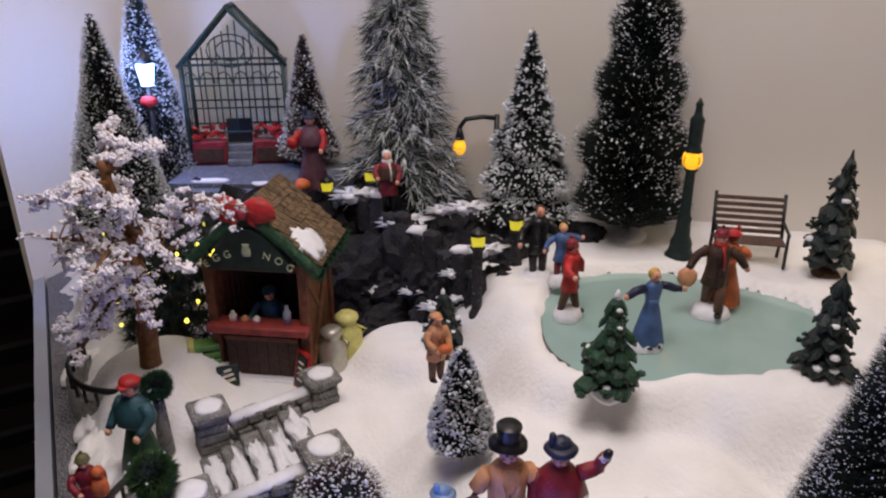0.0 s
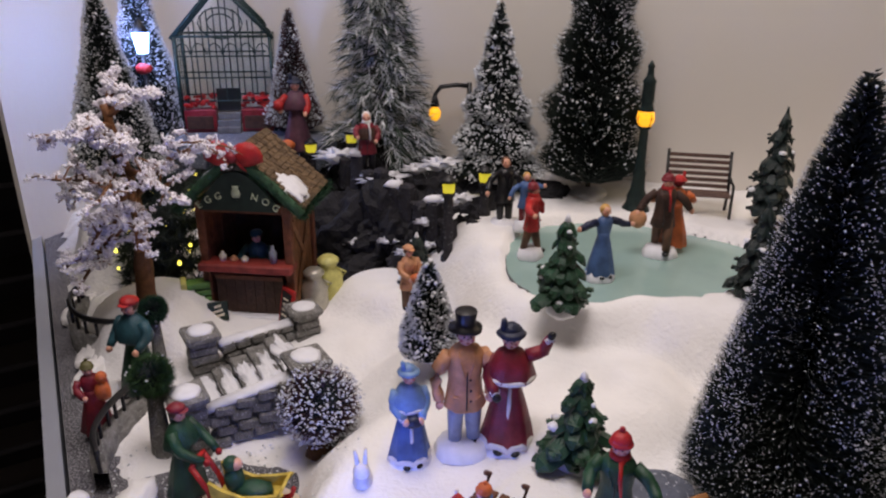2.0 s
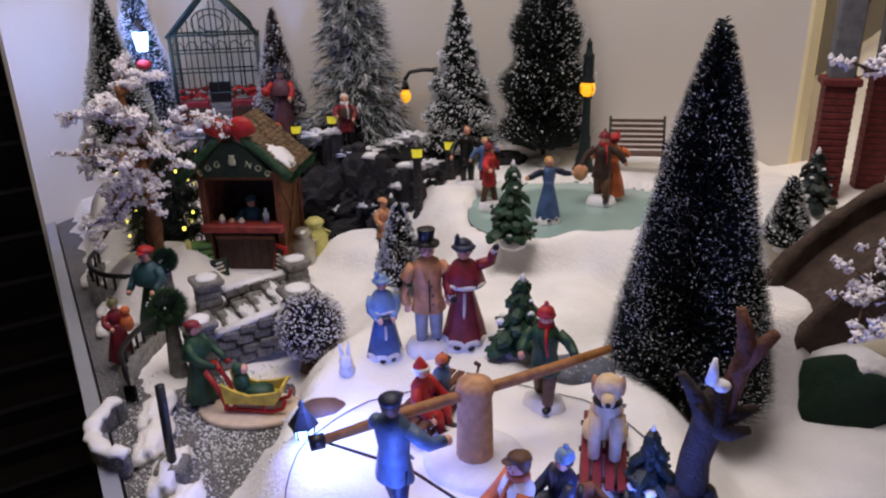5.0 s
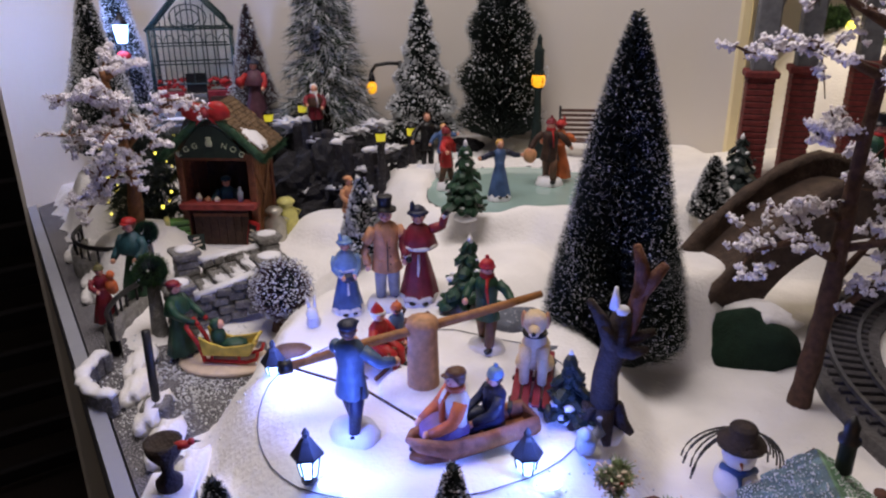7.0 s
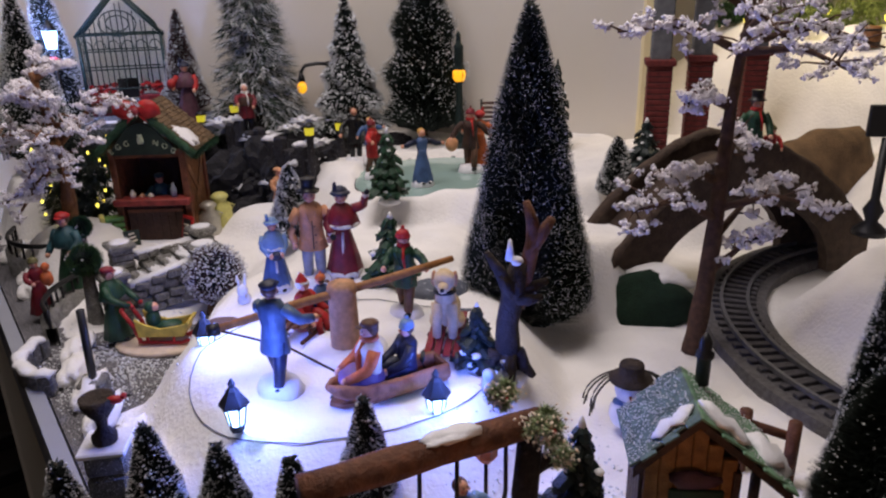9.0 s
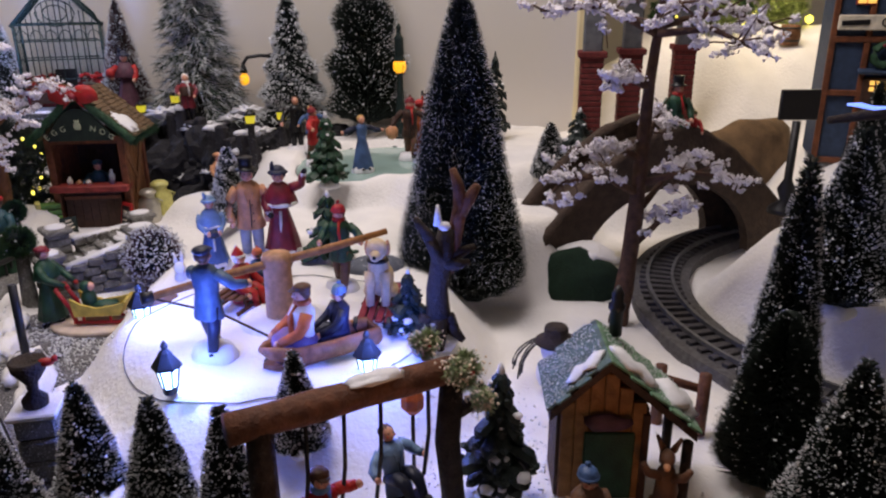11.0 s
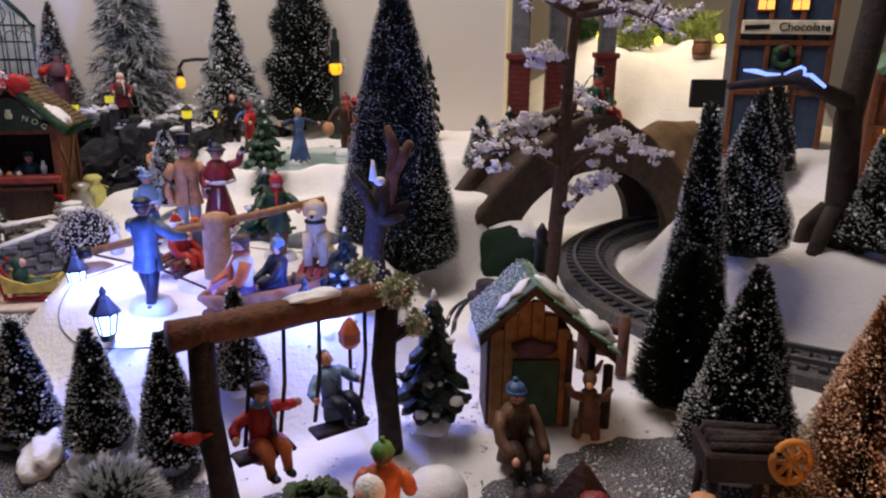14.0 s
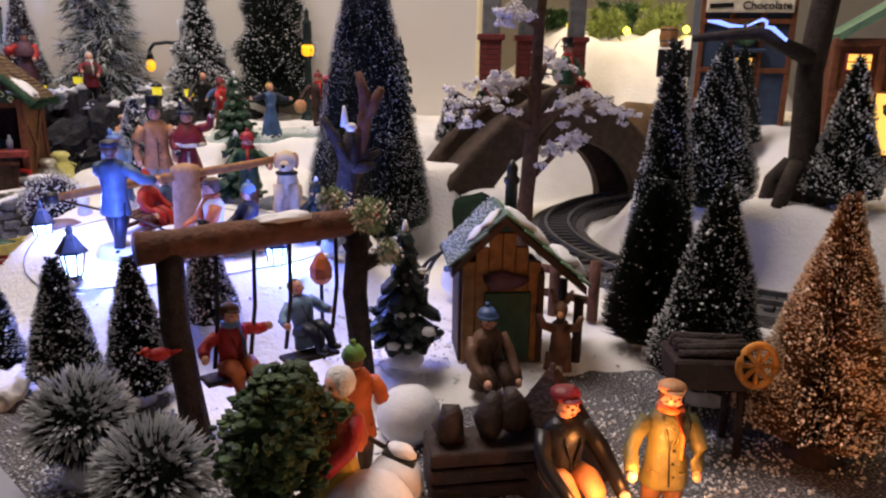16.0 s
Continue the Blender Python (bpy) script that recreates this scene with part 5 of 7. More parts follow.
# lit snowy hill and greenery in the side room
for i, (x, y, z, r, mt) in enumerate([(0.60, 0.60, 0.26, 0.030, "leaf_pale"), (0.70, 0.62, 0.27, 0.040, "leaf_pale"), (0.535, 0.62, 0.25, 0.020, "vine"), (0.655, 0.66, 0.25, 0.036, "vine")]):
    th = thing("shrub", "green shrub on the warmly lit snow hill", "shrub", pose(x, y, ground_z(x, y) - 0.004), "shrubs on the far hill")
    tufts("foliage", [(r * math.cos(k * 2.4) * 0.6, r * math.sin(k * 2.4) * 0.6, r * (0.3 + (k * 0.37) % 1)) for k in range(40)], r * 0.5, mt, th, i, 22, 0.003)
    MB().ball(0.006, (r * 0.8, -r * 0.5, r * 0.5), "fairy_yellow", sub=1).obj("bulb", th)
th = thing("barrel", "brown wooden barrel on the snow hill", "barrel", pose(0.632, 0.50, ground_z(0.632, 0.50) - 0.001))
MB().lathe([(0.010, 0), (0.012, 0.010), (0.010, 0.022), (0.006, 0.0225)], "wood", seg=14).obj("body", th)
for z in (0.004, 0.018):
    MB().lathe([(0.0112, z), (0.0116, z + 0.002)], "iron", seg=14).obj("hoop", th)


# ---- outhouse, swings, snowman ----
def outhouse():
    th = thing("garden_hut", "tan wooden hut with a snowy green shingle roof", "hut", pose(0.183, -0.005, 0.004, 0, 0, -14))
    w, d, hw, hr = 0.037, 0.026, 0.046, 0.069
    for k in range(6):
        x = -w / 2 + w * (k + 0.5) / 6
        top = hw + (hr - hw) * (1 - abs(x) / (w / 2)) * 0.9
        MB().box((w / 6 * 0.95, 0.003, top), (x, -d / 2, top / 2), "house_tan", None, 0.0004).obj("plank", th)
    for s in (-1, 1):
        for k in range(5):
            MB().box((0.003, d / 5 * 0.95, hw), (s * w / 2, -d / 2 + d * (k + 0.5) / 5, hw / 2), "wood_dark", None, 0.0004).obj("plank", th)
    MB().box((w, 0.003, hw), (0, d / 2, hw / 2), "wood_dark").obj("back_wall", th)
    MB().box((0.022, 0.002, 0.034), (0.003, -d / 2 - 0.002, 0.018), "green_coat", None, 0.0006).obj("door", th, "dark green door")
    MB().box((0.003, 0.004, 0.044), (w / 2, -d / 2 - 0.001, 0.022), "wood_dark").obj("door_post", th)
    MB().ball(0.006, (0.002, -d / 2 - 0.004, 0.041), "plum", (1.6, 0.3, 0.7), 2, 0.5).obj("swag", th, "dark plum swag")
    for s in (-1, 1):
        ln = 0.036 if s < 0 else 0.058
        drop = 0.030 if s < 0 else 0.042
        a = Vector((0, -d / 2 - 0.008, hr + 0.003))
        ux = Vector((s * ln * 0.67, 0, -drop * 0.80))
        dy = Vector((0, d + 0.016, 0))
        mb = MB()
        lo = Vector((0, 0, -0.004))
        mb.add([a, a + dy, a + dy + ux, a + ux, a + lo, a + dy + lo, a + dy + ux + lo, a + ux + lo], [[0, 1, 2, 3], [7, 6, 5, 4], [0, 3, 7, 4], [1, 5, 6, 2], [3, 2, 6, 7], [0, 4, 5, 1]], "wood_dark", False)
        mb.obj("roof_board", th)
        sh = MB()
        ang = math.degrees(math.atan2(-ux.z, abs(ux.x)))
        rows = 6 if s < 0 else 9
        for r in range(rows):
            for c in range(9):
                q = a + ux * ((r + 0.5) / rows) + dy * ((c + 0.5 * (r % 2) + 0.25) / 9.5) + Vector((s * 0.0006, 0, 0.0012))
                sh.box((ux.length / rows * 1.25, 0.0056, 0.0012), q, "roof_teal" if s < 0 else "roof_green", rot(0, 0, s * (ang - 6)), 0.0003)
        tagged(sh.obj("shingles", th, "green painted shingles"), kind="stuff")
        out = Vector((s * drop * 0.86, 0, ln * 0.72)).normalized()
        for q0, q1, y0, r0 in (((0.0, 0.50, 0.008, 0.0066), (0.60, 1.0, 0.014, 0.0100)) if s > 0 else ((0.0, 0.60, 0.006, 0.0040),)):
            way = [a + ux * (q0 + (q1 - q0) * k / 6) + Vector((0, y0 + 0.0012 * math.sin(k * 2.1), 0)) + out * 0.0030 for k in range(7)]
            MB().tube(way, [r0 * g for g in (0.5, 0.9, 1.0, 0.85, 1.05, 0.8, 0.35)], "snow_paint", 10, flat=0.35).obj("roof_snow", th)
        rng = np.random.default_rng(5 + s)
        dust = np.array([a + ux * u + dy * v + out * 0.0022 for u, v in rng.uniform(0.02, 0.98, (900, 2))])
        V, F = flecks(rng, dust, 0.00034)
        cloud("snow_dusting", V, F, "frost", th, "white dusting on the shingles")
    MB().tube([(0.0365, -d / 2 - 0.004, 0), (0.0365, -d / 2 - 0.004, 0.032)], 0.0024, "bark_dark", 7).obj("porch_post", th)
    MB().tube([(0.0365, d / 2, 0), (0.0365, d / 2, 0.032)], 0.0024, "bark_dark", 7).obj("porch_post", th)
    MB().lathe([(0.0042, hr - 0.006), (0.0042, hr + 0.006), (0.0055, hr + 0.007), (0.0055, hr + 0.009), (0.0036, hr + 0.010), (0.0040, hr + 0.014), (0.0010, hr + 0.018)], "iron", (0.008, 0.012, 0.006), 12, 0.72, 0.72).obj("chimney", th, "small dark metal chimney")


outhouse()


def swing_set():
    th = thing("swing_frame", "rough log swing frame with snow on the beam", "swing", pose(0, 0, 0))
    L, R = Vector((0.026, -0.042, 0.077)), Vector((0.117, -0.014, 0.076))
    pts = [L.lerp(R, q) for q in (0, 0.15, 0.35, 0.55, 0.75, 1)]
    MB().tube(pts, [0.0062, 0.0058, 0.0064, 0.0056, 0.0060, 0.0055], "bark_red", 11).obj("beam", th)
    MB().tube([L + Vector((0.011, 0.003, -0.002)), Vector((0.037, -0.041, 0.045)), Vector((0.040, -0.043, 0.02)), Vector((0.042, -0.046, -0.002))], [0.0050, 0.0054, 0.0050, 0.0060], "bark_dark", 9).obj("post", th)
    MB().tube([R + Vector((-0.004, -0.002, -0.002)), Vector((0.110, -0.019, 0.045)), Vector((0.112, -0.02, 0.02)), Vector((0.113, -0.02, -0.002))], [0.0050, 0.0054, 0.0050, 0.0060], "bark_dark", 9).obj("post", th)
    MB().tube([R + Vector((-0.004, -0.002, -0.02)), Vector((0.122, -0.016, 0.060)), Vector((0.126, -0.014, 0.068))], [0.004, 0.003, 0.001], "bark_dark", 7).obj("stub_branch", th)
    MB().ball(0.009, L.lerp(R, 0.60) + Vector((0, 0, 0.0052)), "snow_paint", (1.35, 0.5, 0.26), 3, 0.4, rot(17)).obj("snow_patch", th)
    for q, off in ((0.30, 0.0), (0.46, 0.0), (0.62, 0.0), (0.84, 0.0)):
        top = L.lerp(R, q) + Vector((0, 0, -0.004))
        seat = Vector((0.050, -0.038, 0.026)) if q < 0.4 else Vector((0.064, -0.033, 0.026)) if q < 0.5 else Vector((0.079, -0.026, 0.026)) if q < 0.7 else Vector((0.100, -0.019, 0.030))
        MB().tube([top, top.lerp(seat, 0.5) + Vector((0.001, -0.001, -0.001)), seat], 0.0009, "iron", 6).obj("rope", th)
    for c, a in ((Vector((0.057, -0.037, 0.022)), 17), (Vector((0.089, -0.024, 0.021)), 17)):
        MB().box((0.024, 0.010, 0.002), c, "bark_dark", rot(a), 0.0005).obj("seat", th)
    return th


swing_set()


def wreath(x, y, z, r, rz):
    th = thing("pine_sprig", "snow-frosted green pine sprig on the swing frame", "sprig", pose(x, y, z, 0, 0, rz), "sprigs on the swing frame")
    pts = [(r * 0.5 * math.cos(k), r * 0.4 * math.sin(k), r * 0.5 * math.sin(2.1 * k)) for k in range(14)]
    tufts("needles", pts, r * 0.62, "sprig", th, int(x * 1e4), 60, 0.0011)
    rng = np.random.default_rng(2)
    V, F = flecks(rng, rng.normal(0, r * 0.45, (240, 3)) * (1, 0.8, 0.8), 0.0007)
    cloud("frosting", V, F, "frost_gold", th)
    MB().ball(r * 0.12, (r * 0.2, -r * 0.5, 0.0), "red", sub=2).obj("berry", th)


wreath(0.115, -0.026, 0.081, 0.0085, 20)
wreath(0.125, -0.018, 0.062, 0.0065, 50)
wreath(0.104, -0.004, 0.083, 0.0070, 0)
th = thing("bird_house", "rusty red toy bird house on a thin stick", "bird house", pose(0.101, 0.012, 0.0, 0, 0, 25))
MB().tube([(0, 0, 0.0), (0, 0, 0.044)], 0.0009, "bark_dark", 6).obj("stick", th)
MB().lathe([(0.0030, 0.041), (0.0052, 0.044), (0.0054, 0.049), (0.0030, 0.0535), (0.0006, 0.056)], "orange", seg=7, smooth=False).obj("box", th)
MB().ball(0.0030, (0.002, 0.001, 0.0535), "snow_paint", (1.2, 1, 0.5), 2, 0.3).obj("snow_cap", th)
bird = MB().ball(0.0030, (0, 0, 0), "red", (1.5, 0.8, 0.85)).ball(0.0020, (-0.0045, 0, 0.0012), "red").lathe([(0.0013, 0), (0.0003, 0.0045)], "red", (0.0034, 0, 0.0), 6, turn=rot(0, 0, 80)).lathe([(0.0006, 0), (0.0002, 0.0018)], "orange", (-0.006, 0, 0.0012), 6, turn=rot(0, 0, -90))
tagged(bird.obj("toy_cardinal", None, "red cardinal bird ornament perched on the log post", (0.031, -0.049, 0.039)), category="ornament")


def snowman(x, y, z):
    th = thing("snowman", "small snowman with a black hat and blue scarf", "snowman", pose(x, y, z, 0, 0, -20))
    MB().ball(0.0105, (0, 0, 0.009), "snow_paint", (1, 1, 0.95), 3, 0.08).obj("body", th)
    MB().ball(0.0080, (0, 0, 0.023), "snow_paint", sub=3, rough=0.08).obj("head", th)
    MB().lathe([(0.0115, 0.029), (0.0115, 0.0305), (0.0070, 0.031), (0.0066, 0.038), (0.0060, 0.039)], "bark_dark", seg=16).obj("hat", th, "dark brown brimmed hat")
    MB().tube([(-0.008, -0.002, 0.017), (0, -0.008, 0.0165), (0.008, -0.002, 0.017)], 0.0018, "blue", 6).tube([(0, -0.0085, 0.017), (0.001, -0.0115, 0.010), (0.001, -0.011, 0.003)], 0.0018, "blue", 6, flat=0.5).obj("scarf", th, "blue scarf")
    MB().lathe([(0.0010, 0), (0.0002, 0.005)], "orange", (0, -0.0075, 0.023), 6, turn=rot(0, 90)).obj("nose", th)


snowman(0.193, 0.074, 0.006)
th = thing("iron_wreath_frame", "black wire ring frame behind the snowman", "frame", pose(0.198, 0.088, 0.006))
for k in range(7):
    pts = [(0.024 * math.cos(q) * (1 - 0.05 * (k % 4)) + 0.001 * (k % 3), 0.003 * k - 0.006, 0.004 + (0.026 - 0.0016 * k) * math.sin(q)) for q in [math.pi * i / 14 for i in range(15)]]
    MB().tube(pts, 0.0005, "iron", 6).obj("wire_ring", th)

th = thing("wooden_fence", "brown rustic fence with leaning rails", "fence", pose(0.232, 0.035, 0.003, 0, 0, -40))
for x in (-0.022, 0.004, 0.026):
    MB().tube([(x, 0, 0), (x, 0.001, 0.034)], 0.0032, "bark_red", 7).obj("post", th)
for z in (0.014, 0.028):
    MB().tube([(-0.024, 0.003, z), (0.028, 0.003, z - 0.004)], 0.0024, "bark_red", 7).obj("rail", th)


def dead_tree(x, y, z):
    th = thing("dead_tree", "gnarled brown dead tree with stubby arms and a forked top", "tree", pose(x, y, z, 9, 3, 0))
    MB().tube([(0, 0, 0), (0.001, 0, 0.012), (-0.001, 0, 0.030), (0.001, 0.001, 0.050), (0.002, 0.002, 0.066)], [0.0105, 0.0072, 0.0060, 0.0062, 0.0044], "bark_dark", 11).obj("trunk", th)
    MB().tube([(0.004, 0.002, 0.040), (0.007, 0.003, 0.062), (0.0085, 0.003, 0.078), (0.007, 0.004, 0.088), (0.003, 0.005, 0.098)], [0.0042, 0.0040, 0.0038, 0.0032, 0.0018], "bark_red", 9).obj("forked_limb", th)
    MB().tube([(0.0085, 0.003, 0.074), (0.012, 0.002, 0.082), (0.0155, 0.000, 0.091)], [0.0038, 0.0034, 0.0022], "bark_red", 8).obj("branch", th)
    for e in ((-0.016, -0.002, 0.074), (-0.009, -0.004, 0.062), (0.018, 0.0, 0.056), (0.014, -0.006, 0.050)):
        MB().tube([(0, 0, 0.046), (e[0] * 0.5, e[1], 0.6 * e[2] + 0.018), e], [0.0040, 0.0032, 0.0016], "bark_dark", 8).obj("branch", th)
    MB().ball(0.0036, (-0.001, -0.004, 0.070), "snow_paint", (1, 0.8, 0.7), 2, 0.3).obj("snow_cap", th)
    MB().tube([(-0.004, -0.002, 0.070), (-0.005, -0.002, 0.081)], [0.0026, 0.0008], "snow_paint", 7).obj("icicle", th)
    for a in (200, 270, 330):
        c, q = math.cos(radians(a)), math.sin(radians(a))
        MB().tube([(c * 0.006, q * 0.006, 0.014), (c * 0.011, q * 0.011, 0.005), (c * 0.017, q * 0.017, 0.001)], [0.0046, 0.0038, 0.0018], "bark_dark", 7).obj("root", th)
    MB().lathe([(0.015, -0.001), (0.0145, 0.002), (0.008, 0.005)], "snow_paint", seg=16, fold=0.1, nf=5).obj("foot", th, "moulded snow foot")


dead_tree(0.128, 0.093, 0.038)
for i, (x, y, z, r) in enumerate([(0.108, 0.203, 0.040, 0.014), (-0.031, 0.176, 0.040, 0.008), (0.120, 0.165, 0.037, 0.009)]):
    ob = MB().ball(r, (0, 0, 0), "slate" if i != 1 else "brown", (1.5, 1, 0.55), 3, 0.10).obj("stone", None, "smooth rounded stone lying in the snow", (x, y, z))
    tagged(ob, category="stone", group="stones in the snow")
ob = MB().ball(0.006, (0, 0, 0.006), "grey_paint", (0.9, 0.7, 1.1), 2, 0.3).ball(0.0035, (-0.002, -0.004, 0.014), "grey_paint").tube([(0.002, 0.004, 0.004), (0.008, 0.006, 0.008), (0.007, 0.005, 0.016)], [0.002, 0.003, 0.0015], "grey_paint", 7).obj("toy_squirrel", None, "grey squirrel ornament in the snow", (0.116, 0.070, 0.037))
tagged(ob, category="ornament")
ob = MB().ball(0.006, (0, 0, 0.005), "fur_white", (0.8, 1, 1)).ball(0.004, (0, -0.004, 0.013), "fur_white").tube([(-0.0015, -0.003, 0.015), (-0.003, -0.002, 0.023)], [0.0014, 0.0008], "fur_white", 6).tube([(0.0015, -0.003, 0.015), (0.002, -0.002, 0.024)], [0.0014, 0.0008], "fur_white", 6).obj("toy_rabbit", None, "white rabbit ornament sitting beside the bush", (-0.021, 0.212, 0.036))
tagged(ob, category="ornament")


def topiary(seed, label, x, y, z, r, zc, needles="needle_plum", frosting=0.6, pot="brown", streak=False):
    th = thing("topiary_bush", label, "bush", pose(x, y, z), "round bushes")
    rng = np.random.default_rng(seed)
    n = 2600
    d = rng.normal(size=(n, 3))
    d /= np.linalg.norm(d, axis=1)[:, None]
    e = d * r * rng.uniform(0.82, 1.08, (n, 1)) + (0, 0, zc)
    V, F = blades(rng, d * r * 0.3 + (0, 0, zc), e, 0.0014)
    cloud("bristles", V, F, needles, th)
    # Rough dark ball inside imitates the shaded depth behind the bristles.
    MB().ball(r * 0.74, (0, 0, zc), "core_dark", sub=3, rough=0.15).obj("shade_core", th)
    if streak:
        V, F = blades(rng, e[: n // 2] - d[: n // 2] * r * 0.22, e[: n // 2] + d[: n // 2] * 0.0008, 0.0017)
        keep = d[: n // 2, 2] > -0.35
        idx = np.where(np.concatenate([keep, keep]))[0]
        cloud("frosting", V, F[idx], "frost", th, "white streaked tips")
    else:
        V, F = flecks(rng, e[rng.uniform(0, 1, n) < frosting], 0.00075)
        cloud("frosting", V, F, "frost", th, "white flocking on the tips")
    MB().lathe([(r * 0.42, 0), (r * 0.46, 0.003), (r * 0.30, max(0.004, zc - r * 0.7))], pot, seg=14, fold=0.06).obj("foot", th)
    return th


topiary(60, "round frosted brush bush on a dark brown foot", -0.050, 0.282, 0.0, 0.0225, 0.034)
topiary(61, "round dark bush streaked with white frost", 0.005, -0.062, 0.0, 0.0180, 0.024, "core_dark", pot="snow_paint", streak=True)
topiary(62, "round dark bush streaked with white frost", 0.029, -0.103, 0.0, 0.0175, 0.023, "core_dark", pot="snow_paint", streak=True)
topiary(63, "round green clipped bush on a stone pedestal", -0.140, 0.282, 0.0, 0.013, 0.052, "vine", 0.004, "stone")
topiary(64, "small green clipped bush on a stone pillar", -0.163, 0.352, 0.010, 0.010, 0.046, "garland", 0.004, "stone")


def led_lantern(x, y, z):
    th = thing("post_lantern", "small black hexagonal lantern glowing blue-white", "lantern", pose(x, y, z), "lanterns round the sledge ride")
    MB().lathe([(0.0034, 0), (0.0052, 0.011)], "led_blue", seg=6, smooth=False).obj("glass", th, "glowing blue-white glass")
    for k in range(6):
        a = math.pi * k / 3
        MB().tube([(0.0036 * math.cos(a), 0.0036 * math.sin(a), 0), (0.0055 * math.cos(a), 0.0055 * math.sin(a), 0.0115)], 0.0005, "iron", 5).obj("bar", th)
    MB().lathe([(0.0074, 0.0112), (0.0070, 0.0125), (0.0036, 0.0175), (0.0030, 0.019), (0.0014, 0.0205), (0.0018, 0.0225), (0.0004, 0.025)], "iron", seg=6, smooth=False).obj("cap", th)
    MB().lathe([(0.0036, -0.003), (0.0036, 0.0004)], "iron", seg=6).obj("foot", th)
    MB().ball(0.0042, (0.0095, -0.0075, 0.001), "led_bulb", (1.2, 0.9, 0.55)).obj("led_bulb", th, "bright blue-white bulb lying in the snow")


for k, (x, y, z) in enumerate([(-0.010, 0.062, 0.040), (0.086, 0.058, 0.037), (-0.037, 0.152, 0.036)]):
    led_lantern(x, y, z)
    lamp("lantern_glow", "POINT", (x + 0.010, y - 0.008, z + 0.026), 0.22, (0.11, 0.20, 1.0), 0.004)
th = thing("light_cable", "thin dark cable ring lying on the snow", "cable", pose(0, 0, 0))
pts = [(0.044 + 0.085 * math.cos(a), 0.118 + 0.075 * math.sin(a)) for a in [2 * math.pi * k / 48 for k in range(49)]]
MB().tube([(x, y, ground_z(x, y) + 0.0008) for x, y in pts], 0.0003, "rail_grey", 5).obj("cable", th)


# ---- long-needled pine ----
def needle_pine(x, y, z, h, r):
    th = thing("needle_pine", "tall grey-green pine with long frosted needles", "tree", pose(x, y, z))
    rng = np.random.default_rng(77)
    MB().tube([(0, 0, 0), (0, 0, h)], [0.004, 0.0012], "bark_dark", 7).obj("trunk", th)
    n = 260
    t = np.sort(rng.uniform(0.04, 1, n))
    a = rng.uniform(0, 2 * np.pi, n)
    ln = r * (1 - t) ** 0.8 + 0.010
    S = np.stack([0 * t, 0 * t, h * (0.10 + 0.90 * t)], 1)
    E = S + np.stack([np.cos(a) * ln, np.sin(a) * ln, -ln * 0.42], 1)
    V, F = blades(rng, S, E, 0.0018)
    cloud("boughs_wire", V, F, "bark_dark", th)
    for mt, m in (("needle_grey", 34), ("frost", 20)):
        q = rng.uniform(0.15, 1.0, (n * m, 1))
        P = np.repeat(S, m, 0) * (1 - q) + np.repeat(E, m, 0) * q
        d = np.repeat(E - S, m, 0)
        d /= np.linalg.norm(d, axis=1)[:, None]
        d = d + rng.normal(0, 0.42, d.shape) + (0, 0, -0.15)
        d /= np.linalg.norm(d, axis=1)[:, None]
        V, F = blades(rng, P, P + d * rng.uniform(0.009, 0.020, (n * m, 1)), 0.0008 if mt != "frost" else 0.0011)
        cloud("needles" if mt != "frost" else "frosted_needles", V, F, mt, th)


needle_pine(-0.036, 0.600, 0.080, 0.185, 0.044)


